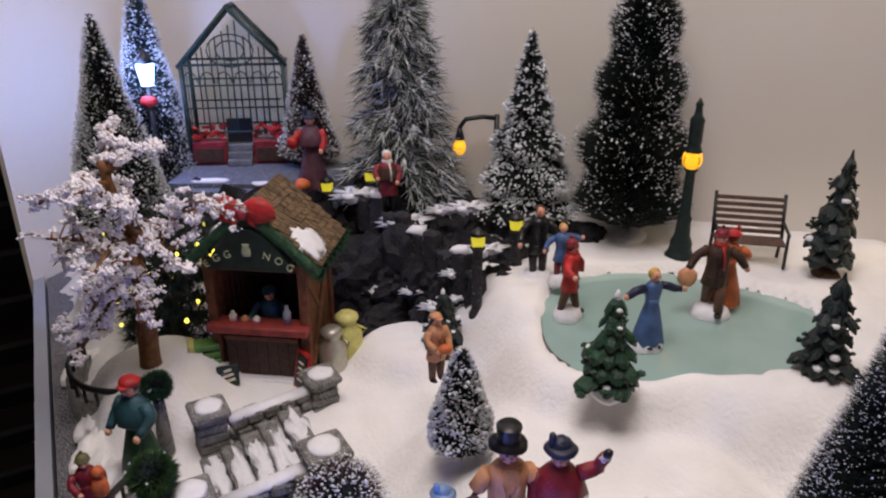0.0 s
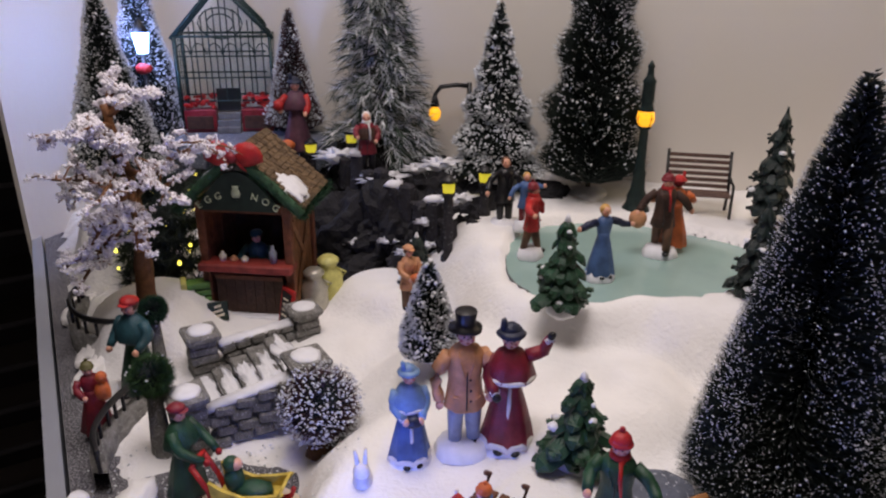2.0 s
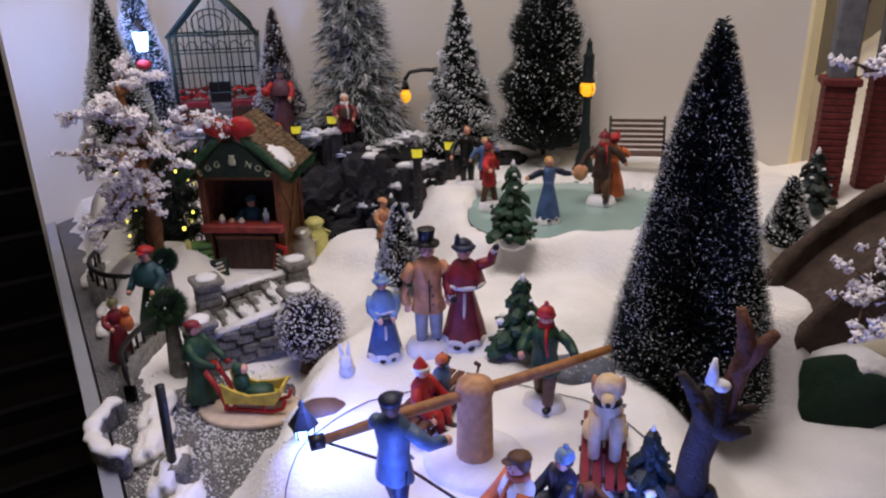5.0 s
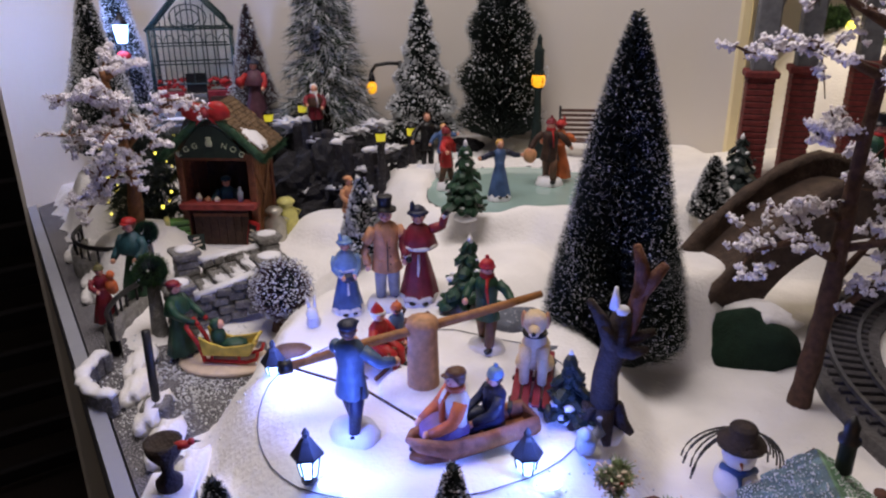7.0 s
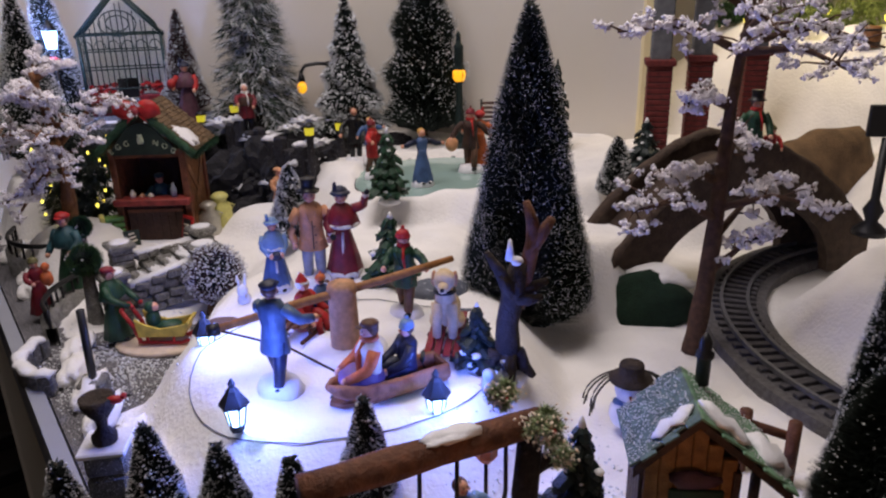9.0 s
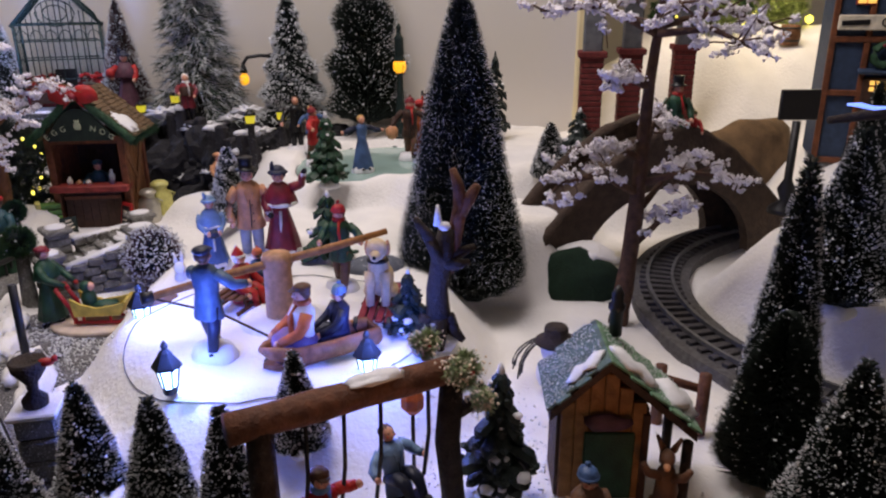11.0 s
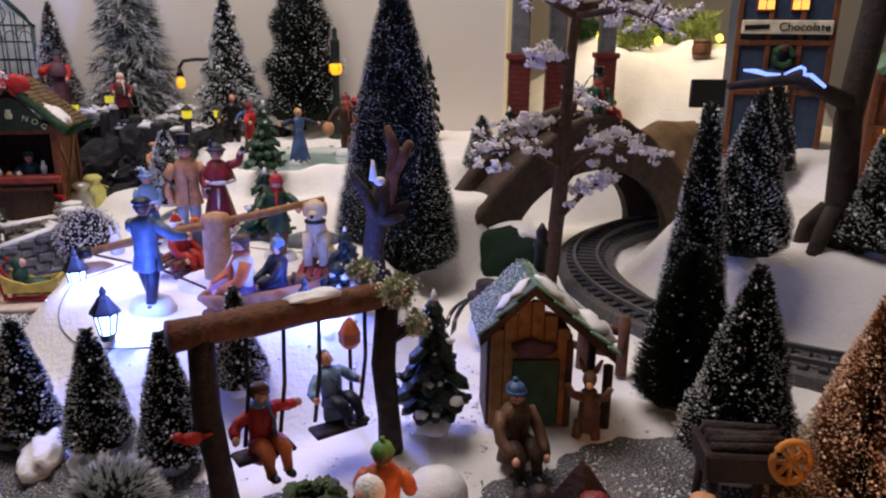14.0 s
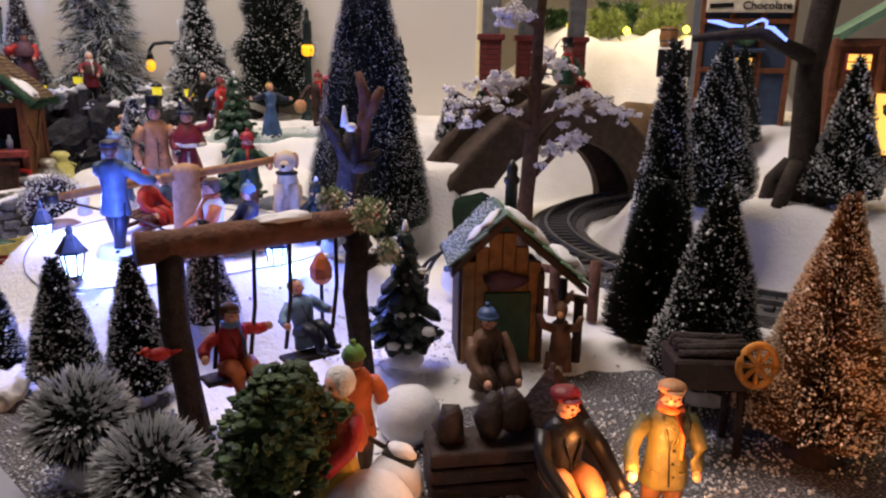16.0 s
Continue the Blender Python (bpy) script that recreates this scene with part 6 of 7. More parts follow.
# ---- figurines: each one painted casting ----
def figurine(label, m, h, coat, lower="legs", low_mt="black_paint", hat="", hat_mt="black_paint", arms=((-0.17, -0.03, 0.46), (0.17, -0.03, 0.46)), arm_mt="", glove="skin",
             trim="", base="", scarf="", hair="hair_brown", seated=False, muff="", extra=None, group="", name="figurine", cape="", stride=0.0):
    """A standing or seated toy figure that looks towards -y, one casting with painted areas; sizes are shares of its height."""
    b = MB()
    dz = -0.27 if seated else 0.0
    arm_mt = arm_mt or coat
    if seated:
        for s in (-1, 1):
            b.tube([(s * 0.06, 0.02, 0.21), (s * 0.075, -0.14, 0.235), (s * 0.075, -0.22, 0.20), (s * 0.07, -0.25, 0.03)], [0.07, 0.07, 0.06, 0.042], low_mt, 9)
            b.ball(0.05, (s * 0.07, -0.28, 0.03), "black_paint", (0.8, 1.5, 0.6))
        if lower == "skirt":
            b.ball(0.16, (0, -0.09, 0.20), low_mt, (1.1, 1.35, 0.75), 2, 0.12)
    elif lower == "skirt":
        b.lathe([(0.185, 0.025), (0.19, 0.04), (0.165, 0.20), (0.125, 0.38), (0.085, 0.54), (0.09, 0.60)], low_mt, seg=24, fold=0.09, nf=8, sy=0.85)
        b.ball(0.04, (-0.06, -0.12, 0.015), "black_paint", (1, 1.6, 0.6))
        b.ball(0.04, (0.06, -0.12, 0.015), "black_paint", (1, 1.6, 0.6))
        if trim:
            b.lathe([(0.19, 0.03), (0.20, 0.045), (0.195, 0.075), (0.185, 0.085)], trim, seg=24, fold=0.09, nf=8, sy=0.85)
            b.tube([(0, -0.135, 0.10), (0, -0.115, 0.30), (0, -0.085, 0.52)], [0.018, 0.016, 0.014], trim, 6)
    else:
        for s in (-1, 1):
            f = s * stride
            b.tube([(s * 0.055, 0, 0.44), (s * 0.062, -f * 0.5, 0.24), (s * 0.062, -f, 0.05)], [0.072, 0.058, 0.045], low_mt, 9)
            b.ball(0.05, (s * 0.064, -f - 0.025, 0.03), "black_paint", (0.85, 1.55, 0.65))
    # coat
    if lower == "skirt" and not seated:
        b.lathe([(0.088, 0.50), (0.082, 0.56), (0.105, 0.66), (0.118, 0.74), (0.09, 0.79), (0.045, 0.82)], coat, seg=18, sy=0.75)
    else:
        b.lathe([(0.135, 0.33 + dz), (0.142, 0.345 + dz), (0.122, 0.46 + dz), (0.108, 0.56 + dz), (0.122, 0.67 + dz), (0.13, 0.74 + dz), (0.095, 0.79 + dz), (0.045, 0.82 + dz)], coat, seg=20, sy=0.78, fold=0.05, nf=6)
        b.tube([(0, -0.108, 0.36 + dz), (0, -0.088, 0.56 + dz), (0, -0.09, 0.74 + dz)], [0.006, 0.005, 0.005], "black_paint", 5)
        for s in (-1, 1):
            b.tube([(s * 0.012, -0.098, 0.60 + dz), (s * 0.04, -0.10, 0.70 + dz), (s * 0.05, -0.06, 0.79 + dz)], [0.008, 0.018, 0.016], coat, 6, flat=0.5)
            b.box((0.05, 0.012, 0.02), (s * 0.075, -0.098, 0.45 + dz), coat, rot(s * 32), 0.004)
        for k in range(3):
            b.ball(0.010, (0.022, -0.098, 0.42 + 0.08 * k + dz), "black_paint", sub=1)
    if cape:
        b.lathe([(0.175, 0.57 + dz), (0.18, 0.59 + dz), (0.15, 0.70 + dz), (0.09, 0.79 + dz), (0.045, 0.815 + dz)], cape, seg=20, sy=0.8, fold=0.06, nf=7)
        if trim:
            b.lathe([(0.17, 0.565 + dz), (0.185, 0.575 + dz), (0.184, 0.60 + dz), (0.17, 0.61 + dz)], trim, seg=20, sy=0.8, fold=0.03, nf=7)
    for s, hand in zip((-1, 1), arms):
        sh, hd = Vector((s * 0.115, 0, 0.745 + dz)), Vector((hand[0], hand[1], hand[2] + dz))
        el = sh.lerp(hd, 0.5) + Vector((s * 0.045, 0.03, -0.035))
        b.tube([sh, sh.lerp(el, 0.6) + Vector((s * 0.012, 0.01, 0)), el, el.lerp(hd, 0.6), hd], [0.052, 0.05, 0.047, 0.042, 0.038], arm_mt, 9)
        if trim:
            b.ball(0.045, hd.lerp(el, 0.12), trim, (1, 1, 0.7), 1, 0.2)
        b.ball(0.034, hd + (hd - el).normalized() * 0.028, glove, (0.9, 0.9, 1.1), 2)
    if muff:
        b.ball(0.075, (0, -0.15, 0.50 + dz), muff, (1.2, 0.8, 0.8), 2, 0.15)
    # head
    z = 0.885 + dz
    b.tube([(0, 0, 0.78 + dz), (0, -0.004, 0.84 + dz)], 0.038, "skin", 9)
    b.ball(0.066, (0, -0.008, z), "skin", (0.92, 1.0, 1.12), 2)
    b.ball(0.012, (0, -0.076, z - 0.006), "skin", sub=1)
    for s in (-1, 1):
        b.ball(0.0075, (s * 0.024, -0.068, z + 0.012), "black_paint", sub=1)
        b.ball(0.017, (s * 0.034, -0.056, z - 0.016), "cheek", (1, 0.5, 0.8), 1)
    b.ball(0.014, (0, -0.068, z - 0.034), "cheek", (1.1, 0.5, 0.4), 1)
    b.ball(0.071, (0, 0.014, z + 0.014), hair, (1.0, 0.98, 1.05), 2, 0.12)
    if scarf:
        b.lathe([(0.066, 0.795 + dz), (0.078, 0.81 + dz), (0.07, 0.838 + dz), (0.05, 0.845 + dz)], scarf, seg=14)
        b.tube([(0.03, -0.06, 0.81 + dz), (0.045, -0.115, 0.70 + dz), (0.05, -0.125, 0.56 + dz)], [0.026, 0.03, 0.024], scarf, 7, flat=0.5)
    t = z + 0.045
    if hat == "top":
        b.lathe([(0.112, t - 0.004), (0.116, t + 0.006), (0.075, t + 0.014), (0.066, t + 0.06), (0.076, t + 0.125), (0.074, t + 0.128)], hat_mt, (0, 0.006, 0), 18)
    elif hat == "brim":
        b.lathe([(0.125, t - 0.008), (0.13, t), (0.078, t + 0.014), (0.07, t + 0.05), (0.045, t + 0.066), (0.01, t + 0.068)], hat_mt, (0, 0.008, 0), 18)
    elif hat == "cap":
        b.ball(0.078, (0, 0.008, t + 0.012), hat_mt, (1.06, 1.1, 0.58), 2, 0.06)
        b.ball(0.05, (0, -0.066, t), hat_mt, (1.1, 0.9, 0.22), 2)
    elif hat == "beanie":
        b.ball(0.076, (0, 0.008, t - 0.006), hat_mt, (1.02, 1.05, 0.95), 2)
        b.lathe([(0.078, t - 0.028), (0.084, t - 0.018), (0.078, t - 0.002)], hat_mt, (0, 0.004, 0), 16)
        b.ball(0.022, (0, 0.012, t + 0.078), trim or hat_mt, sub=1, rough=0.2)
    elif hat == "hood":
        b.ball(0.085, (0, 0.02, z + 0.014), hat_mt, (1.02, 0.95, 1.08), 2, 0.05)
    elif hat == "bonnet":
        b.ball(0.084, (0, 0.022, z + 0.03), hat_mt, (1.0, 0.9, 1.0), 2, 0.05)
        b.lathe([(0.10, t - 0.018), (0.105, t - 0.008), (0.075, t + 0.016)], hat_mt, (0, 0.004, 0), 18)
        b.ball(0.04, (-0.05, 0.0, t + 0.06), hat_mt, (0.6, 0.8, 1.6), 1, 0.3)
    elif hat == "santa":
        b.lathe([(0.08, t - 0.012), (0.07, t + 0.02), (0.035, t + 0.075), (0.012, t + 0.10)], "red", (0, 0.012, 0), 14)
        b.lathe([(0.084, t - 0.026), (0.092, t - 0.014), (0.084, t + 0.004)], "fur_white", (0, 0.004, 0), 14)
        b.ball(0.024, (0.03, 0.04, t + 0.09), "fur_white", sub=1)
    if extra:
        extra(b)
    o = Vector((h * 900, len(coat), z))
    b.v = [tuple((Vector(p) + 0.010 * noise.noise_vector(Vector(p) * 7 + o) + 0.004 * noise.noise_vector(Vector(p) * 22 + o)) * h) for p in b.v]
    if base:
        b.lathe([(h * 0.26, -0.004), (h * 0.27, -0.002), (h * 0.22, 0.0035), (h * 0.05, 0.0045)], base, (0, 0, 0), 18, fold=0.06, nf=5, sx=0.8, sy=0.66)
    return tagged(b.obj(name, None, label, m), category="figurine", group=group)


def spot(x, y, z, rz=0):
    return pose(x, y, z, 0, 0, rz)


# the strolling couple with a child
fam = "strolling family"
figurine("gentleman figurine in tan overcoat and black top hat", spot(0.026, 0.236, 0.042, 8), 0.069, "tan", "legs", "grey_paint", "top", arms=((-0.19, -0.05, 0.42), (0.17, -0.05, 0.44)), group=fam, base="snow_paint")
figurine("waving lady figurine in red white-trimmed dress", spot(0.047, 0.237, 0.042, -4), 0.066, "red_dark", "skirt", "red_dark", "bonnet", "navy", arms=((-0.10, -0.16, 0.52), (0.27, -0.02, 0.90)), glove="black_paint", trim="fur_white", cape="red_dark", group=fam, base="snow_paint")
figurine("little girl figurine in blue fur-trimmed coat", spot(0.000, 0.228, 0.040, 14), 0.052, "blue_light", "skirt", "blue", "bonnet", "blue_light", arms=((-0.08, -0.15, 0.53), (0.08, -0.15, 0.53)), trim="fur_white", cape="blue_light", muff="navy", hair="hair_blond", group=fam, base="snow_paint")
# skaters
sk = "skaters on the pond"
figurine("red-coated boy skater figurine with arms out", spot(0.080, 0.416, 0.069, 70), 0.052, "red", "legs", "brown", "beanie", "red_dark", arms=((-0.36, -0.1, 0.66), (0.34, -0.02, 0.60)), scarf="red", group=sk, base="snow_paint", stride=0.09)
figurine("girl skater figurine in long blue coat", spot(0.121, 0.378, 0.069, 20), 0.050, "blue", "skirt", "blue", "", arms=((-0.38, -0.05, 0.70), (0.36, -0.05, 0.68)), arm_mt="navy", hair="hair_blond", trim="", group=sk, base="snow_paint")
figurine("dark coated skater figurine with brown basket", spot(0.172, 0.418, 0.069, -15), 0.058, "wood_dark", "legs", "brown", "beanie", "red_dark", arms=((-0.30, -0.08, 0.52), (0.30, 0.05, 0.55)), scarf="red", group=sk, base="snow_paint", stride=0.12, extra=lambda b: b.ball(0.11, (-0.3, -0.08, 0.42), "tan", (1, 0.6, 1.1)))
figurine("lady skater figurine in orange-red dress", spot(0.183, 0.428, 0.069, 160), 0.054, "orange", "skirt", "orange", "bonnet", "red", arms=((-0.2, -0.2, 0.62), (0.3, -0.05, 0.6)), group=sk)
# watchers at the back
figurine("father figurine in dark coat behind his child", spot(0.066, 0.466, 0.072, 10), 0.054, "black_paint", "legs", "black_paint", "", arms=((-0.28, -0.12, 0.52), (0.22, -0.14, 0.50)), group="watchers by the pond", base="snow_paint")
figurine("small child figurine in blue coat", spot(0.080, 0.452, 0.076, 10), 0.042, "blue", "legs", "red_dark", "", arms=((-0.3, -0.04, 0.55), (0.3, -0.04, 0.72)), hair="hair_blond", group="watchers by the pond", base="snow_paint")
figurine("man figurine in red waistcoat on the footbridge", spot(-0.043, 0.543, 0.088, 5), 0.055, "red_dark", "legs", "black_paint", "", arms=((-0.14, -0.18, 0.62), (0.14, -0.16, 0.56)), hair="fur_white", scarf="fur_white", cape="wood_dark")
figurine("lady figurine in plum dress holding red parcels", spot(-0.107, 0.580, 0.098, 15), 0.066, "plum", "skirt", "plum", "bonnet", "navy", arms=((-0.22, -0.18, 0.60), (0.1, -0.2, 0.55)), arm_mt="red", cape="plum", extra=lambda b: b.ball(0.10, (-0.24, -0.2, 0.66), "red", (0.7, 0.6, 0.8), 2, 0.2).ball(0.13, (-0.16, -0.22, 0.14), "orange", (0.8, 0.7, 0.6), 2, 0.2))
figurine("boy figurine in tan coat and flat cap", spot(-0.004, 0.374, 0.046, 35), 0.046, "tan", "legs", "brown", "cap", "tan", arms=((-0.1, -0.17, 0.55), (0.1, -0.17, 0.48)), extra=lambda b: b.ball(0.09, (0, -0.2, 0.56), "orange", (1.2, 0.8, 0.7)))
figurine("booth keeper figurine in dark blue jacket", spot(-0.116, 0.438, 0.022, -7), 0.056, "teal", "legs", "navy", "cap", "teal", arms=((-0.2, -0.18, 0.62), (0.2, -0.18, 0.60)))
# left edge group
figurine("woman figurine in dark teal coat and red beret", spot(-0.168, 0.332, 0.010, -20), 0.066, "teal", "skirt", "green_coat", "cap", "red", arms=((-0.2, -0.1, 0.5), (0.16, -0.16, 0.55)), cape="teal")
figurine("girl figurine in red coat with an orange toy", spot(-0.182, 0.298, 0.006, 30), 0.046, "red_dark", "skirt", "red_dark", "beanie", "olive", arms=((-0.1, -0.18, 0.6), (0.12, -0.18, 0.62)), extra=lambda b: b.ball(0.11, (0.12, -0.22, 0.66), "orange", (0.9, 0.8, 1.2), 2, 0.2).ball(0.07, (0.12, -0.22, 0.86), "orange", sub=2))
figurine("woman figurine in green coat pushing a sledge", spot(-0.115, 0.247, 0.004, 70), 0.055, "green_coat", "skirt", "green_coat", "cap", "red_dark", arms=((-0.1, -0.30, 0.50), (0.1, -0.30, 0.50)), glove="red", cape="green_coat")


def push_sledge(x, y, z, rz):
    th = thing("push_sledge", "red and yellow push sledge with a wrapped baby", "sledge", pose(x, y, z, 0, 0, rz) @ Matrix.Scale(0.82, 4))
    MB().lathe([(0.030, -0.003), (0.031, 0), (0.029, 0.001)], "base_cream", (-0.004, 0, 0), 22, sx=1.25, sy=0.8).obj("plinth", th, "cream oval base")
    for s in (-1, 1):
        MB().tube([(-0.020, s * 0.008, 0.004), (0.016, s * 0.008, 0.003), (0.024, s * 0.008, 0.006), (0.026, s * 0.008, 0.012)], 0.0016, "red", 7).obj("runner", th)
        MB().tube([(-0.018, s * 0.008, 0.004), (-0.022, s * 0.008, 0.018), (-0.030, s * 0.008, 0.033)], 0.0018, "red", 7).obj("handle_arm", th)
        for xx in (-0.012, 0.010):
            MB().tube([(xx, s * 0.008, 0.003), (xx, s * 0.008, 0.011)], 0.0012, "red", 6).obj("strut", th)
        MB().slab([(-0.018, 0.010), (0.018, 0.010), (0.026, 0.022), (0.014, 0.019), (0.0, 0.017), (-0.012, 0.021), (-0.020, 0.026)], -0.0012, 0.0012, "yellow").obj("side_panel", th, "scalloped yellow side panel", pose(0, s * 0.010, 0, 90))
    MB().tube([(-0.030, -0.009, 0.033), (-0.031, 0, 0.034), (-0.030, 0.009, 0.033)], 0.0018, "red", 7).obj("handle_bar", th)
    MB().box((0.036, 0.020, 0.002), (0, 0, 0.011), "yellow", None, 0.0005).obj("floor_board", th)
    MB().box((0.002, 0.022, 0.014), (0.021, 0, 0.016), "yellow", rot(0, 0, 24), 0.0005).obj("front_panel", th)
    ob = MB().ball(0.009, (0.004, 0, 0.015), "green_coat", (1.4, 0.9, 0.6), 2, 0.2).ball(0.0070, (-0.008, 0, 0.022), "green_coat", (0.9, 0.9, 1.3)).ball(0.0052, (-0.009, 0, 0.033), "green_coat").ball(0.0040, (-0.006, 0, 0.033), "skin").obj("baby_doll", None, "baby doll wrapped in green in the sledge", th.matrix_basis)
    tagged(ob, category="doll")


push_sledge(-0.081, 0.236, 0.003, -8)

# ---- the turning sledge ride ----
CX, CY, CZ = 0.044, 0.129, 0.040
th = thing("ride_post", "turned wooden centre post carrying a long beam", "post", pose(CX, CY, CZ))
MB().lathe([(0.0095, 0), (0.0085, 0.004), (0.0078, 0.034), (0.0088, 0.037), (0.0078, 0.041), (0.003, 0.0425)], "post_wood", seg=14).obj("post", th)
MB().lathe([(0.024, -0.004), (0.024, 0.001), (0.021, 0.003), (0.009, 0.0035)], "snow_paint", seg=24).obj("foot", th, "round white foot")
d = Vector((math.cos(radians(19)), math.sin(radians(19)), 0))
MB().tube([d * -0.070 + Vector((0, 0, 0.030)), d * -0.03 + Vector((0, 0, 0.034)), d * 0.03 + Vector((0, 0, 0.038)), d * 0.070 + Vector((0, 0, 0.042))], [0.0021, 0.0026, 0.0026, 0.002], "beam_wood", 8).obj("beam", th)
MB().lathe([(0.0034, -0.003), (0.0034, 0.003)], "iron", tuple(d * -0.071 + Vector((0, 0, 0.030))), 10, turn=rot(19, 0, 90)).obj("beam_tip", th)
MB().tube([d * -0.068 + Vector((0, 0, 0.029)), (-0.03, -0.03, 0.020), (0.004, -0.052, 0.008)], 0.0007, "wood_dark", 5).obj("tow_rope", th)
ride = "riders of the sledge ride"
figurine("man figurine in blue coat pushing the beam", spot(0.009, 0.090, 0.043, 150), 0.060, "coat_greyblue", "legs", "navy", "cap", "navy", arms=((-0.30, -0.14, 0.62), (0.12, -0.22, 0.66)), group=ride, base="snow_paint", stride=0.10)
figurine("man figurine in green coat and red scarf pushing", spot(0.083, 0.172, 0.040, -25), 0.056, "green_coat", "legs", "brown", "beanie", "red", arms=((-0.16, -0.2, 0.60), (0.30, -0.14, 0.62)), scarf="red", group=ride, base="snow_paint", stride=0.10)


def boat_sledge(x, y, z, rz):
    th = thing("toboggan", "rust brown wooden toboggan with a curled bow", "sledge", pose(x, y, z, 0, 0, rz) @ Matrix.Scale(0.84, 4))
    out = [(-0.034, -0.009), (0.020, -0.011), (0.034, -0.007), (0.040, 0), (0.034, 0.007), (0.020, 0.011), (-0.034, 0.009)]
    MB().slab(out, 0, 0.003, "sled_brown").obj("floor_board", th)
    for s in (-1, 1):
        MB().tube([(-0.034, s * 0.009, 0.007), (0.0, s * 0.011, 0.007), (0.022, s * 0.011, 0.008), (0.036, s * 0.005, 0.011), (0.041, 0, 0.013)], [0.0036, 0.0038, 0.0038, 0.0030, 0.0012], "sled_brown", 8, flat=1.5).obj("side_board", th)
    MB().box((0.003, 0.018, 0.010), (-0.034, 0, 0.006), "bark_red", None, 0.0006).obj("end_board", th)
    return th


def slat_sledge(x, y, z, rz, mt="red_dark", run="iron", label="black sledge with red slats and curled runners"):
    th = thing("sledge", label, "sledge", pose(x, y, z, 0, 0, rz))
    for s in (-1, 1):
        MB().tube([(-0.030, s * 0.009, 0.001), (0.022, s * 0.009, 0.001), (0.032, s * 0.009, 0.004), (0.036, s * 0.009, 0.010), (0.032, s * 0.009, 0.013)], 0.0013, run, 7).obj("runner", th)
        for xx in (-0.02, 0.0, 0.02):
            MB().tube([(xx, s * 0.009, 0.001), (xx, s * 0.007, 0.008)], 0.0010, run, 6).obj("strut", th)
    for k in range(4):
        MB().box((0.056, 0.004, 0.0015), (0, -0.0078 + 0.0052 * k, 0.0085), mt, None, 0.0004).obj("slat", th)
    for xx in (-0.02, 0.0, 0.02):
        MB().box((0.003, 0.022, 0.0016), (xx, 0, 0.0070), run, None, 0.0004).obj("cross_bar", th)
    return th


boat_sledge(0.066, 0.078, 0.042, 200)
figurine("woman rider figurine in cream shawl and purple skirt", spot(0.056, 0.076, 0.040, -75), 0.060, "cream", "skirt", "purple", "cap", "hair_brown", arms=((-0.1, -0.24, 0.52), (0.1, -0.24, 0.52)), arm_mt="orange", seated=True, group=ride, scarf="orange")
figurine("child rider figurine in dark blue coat", spot(0.075, 0.084, 0.040, -75), 0.052, "navy", "legs", "navy", "beanie", "blue_light", arms=((-0.1, -0.24, 0.52), (0.1, -0.24, 0.52)), seated=True, group=ride)
slat_sledge(0.101, 0.120, 0.041, 255)


def toy_dog(x, y, z, rz):
    b = MB()
    b.ball(0.010, (0, 0.006, 0.012), "dog_cream", (0.8, 1.0, 1.1), 2, 0.1).ball(0.008, (0, -0.002, 0.021), "dog_cream", (0.8, 0.8, 1.3), 2, 0.1)
    b.ball(0.0066, (0, -0.005, 0.034), "dog_cream", (0.95, 1, 1)).ball(0.004, (0, -0.0115, 0.032), "dog_cream", (0.8, 1.3, 0.8)).ball(0.0014, (0, -0.0165, 0.0325), "black_paint", sub=1)
    for s in (-1, 1):
        b.tube([(s * 0.004, -0.005, 0.020), (s * 0.0045, -0.008, 0.010), (s * 0.0045, -0.009, 0.001)], [0.004, 0.003, 0.0026], "dog_cream", 7)
        b.ball(0.0055, (s * 0.006, 0.006, 0.005), "dog_cream", (0.8, 1.4, 0.8))
        b.ball(0.0032, (s * 0.0058, -0.003, 0.034), "tan", (0.5, 0.8, 1.5))
    b.lathe([(0.0062, 0.026), (0.0066, 0.0268), (0.0062, 0.0276)], "iron", (0, -0.003, 0), 12)
    b.tube([(0, 0.014, 0.008), (0, 0.021, 0.009), (0.002, 0.025, 0.015)], [0.003, 0.0026, 0.0012], "dog_cream", 7)
    return tagged(b.obj("toy_dog", None, "cream dog ornament sitting on a sledge", pose(x, y, z, 0, 0, rz)), category="ornament")


toy_dog(0.101, 0.120, 0.050, -15)
slat_sledge(0.026, 0.168, 0.041, 60, "bark_red", "bark_red", "red-brown sledge with pierced white side boards")
figurine("santa figurine in red white-trimmed suit", spot(0.021, 0.161, 0.038, 60), 0.050, "red", "legs", "red", "santa", arms=((-0.2, -0.2, 0.5), (0.2, -0.2, 0.5)), trim="fur_white", seated=True, group=ride, hair="fur_white")
figurine("child rider figurine in blue with orange hat", spot(0.031, 0.174, 0.040, 240), 0.042, "blue", "legs", "navy", "beanie", "orange", arms=((-0.1, -0.24, 0.52), (0.1, -0.24, 0.52)), seated=True, group=ride)

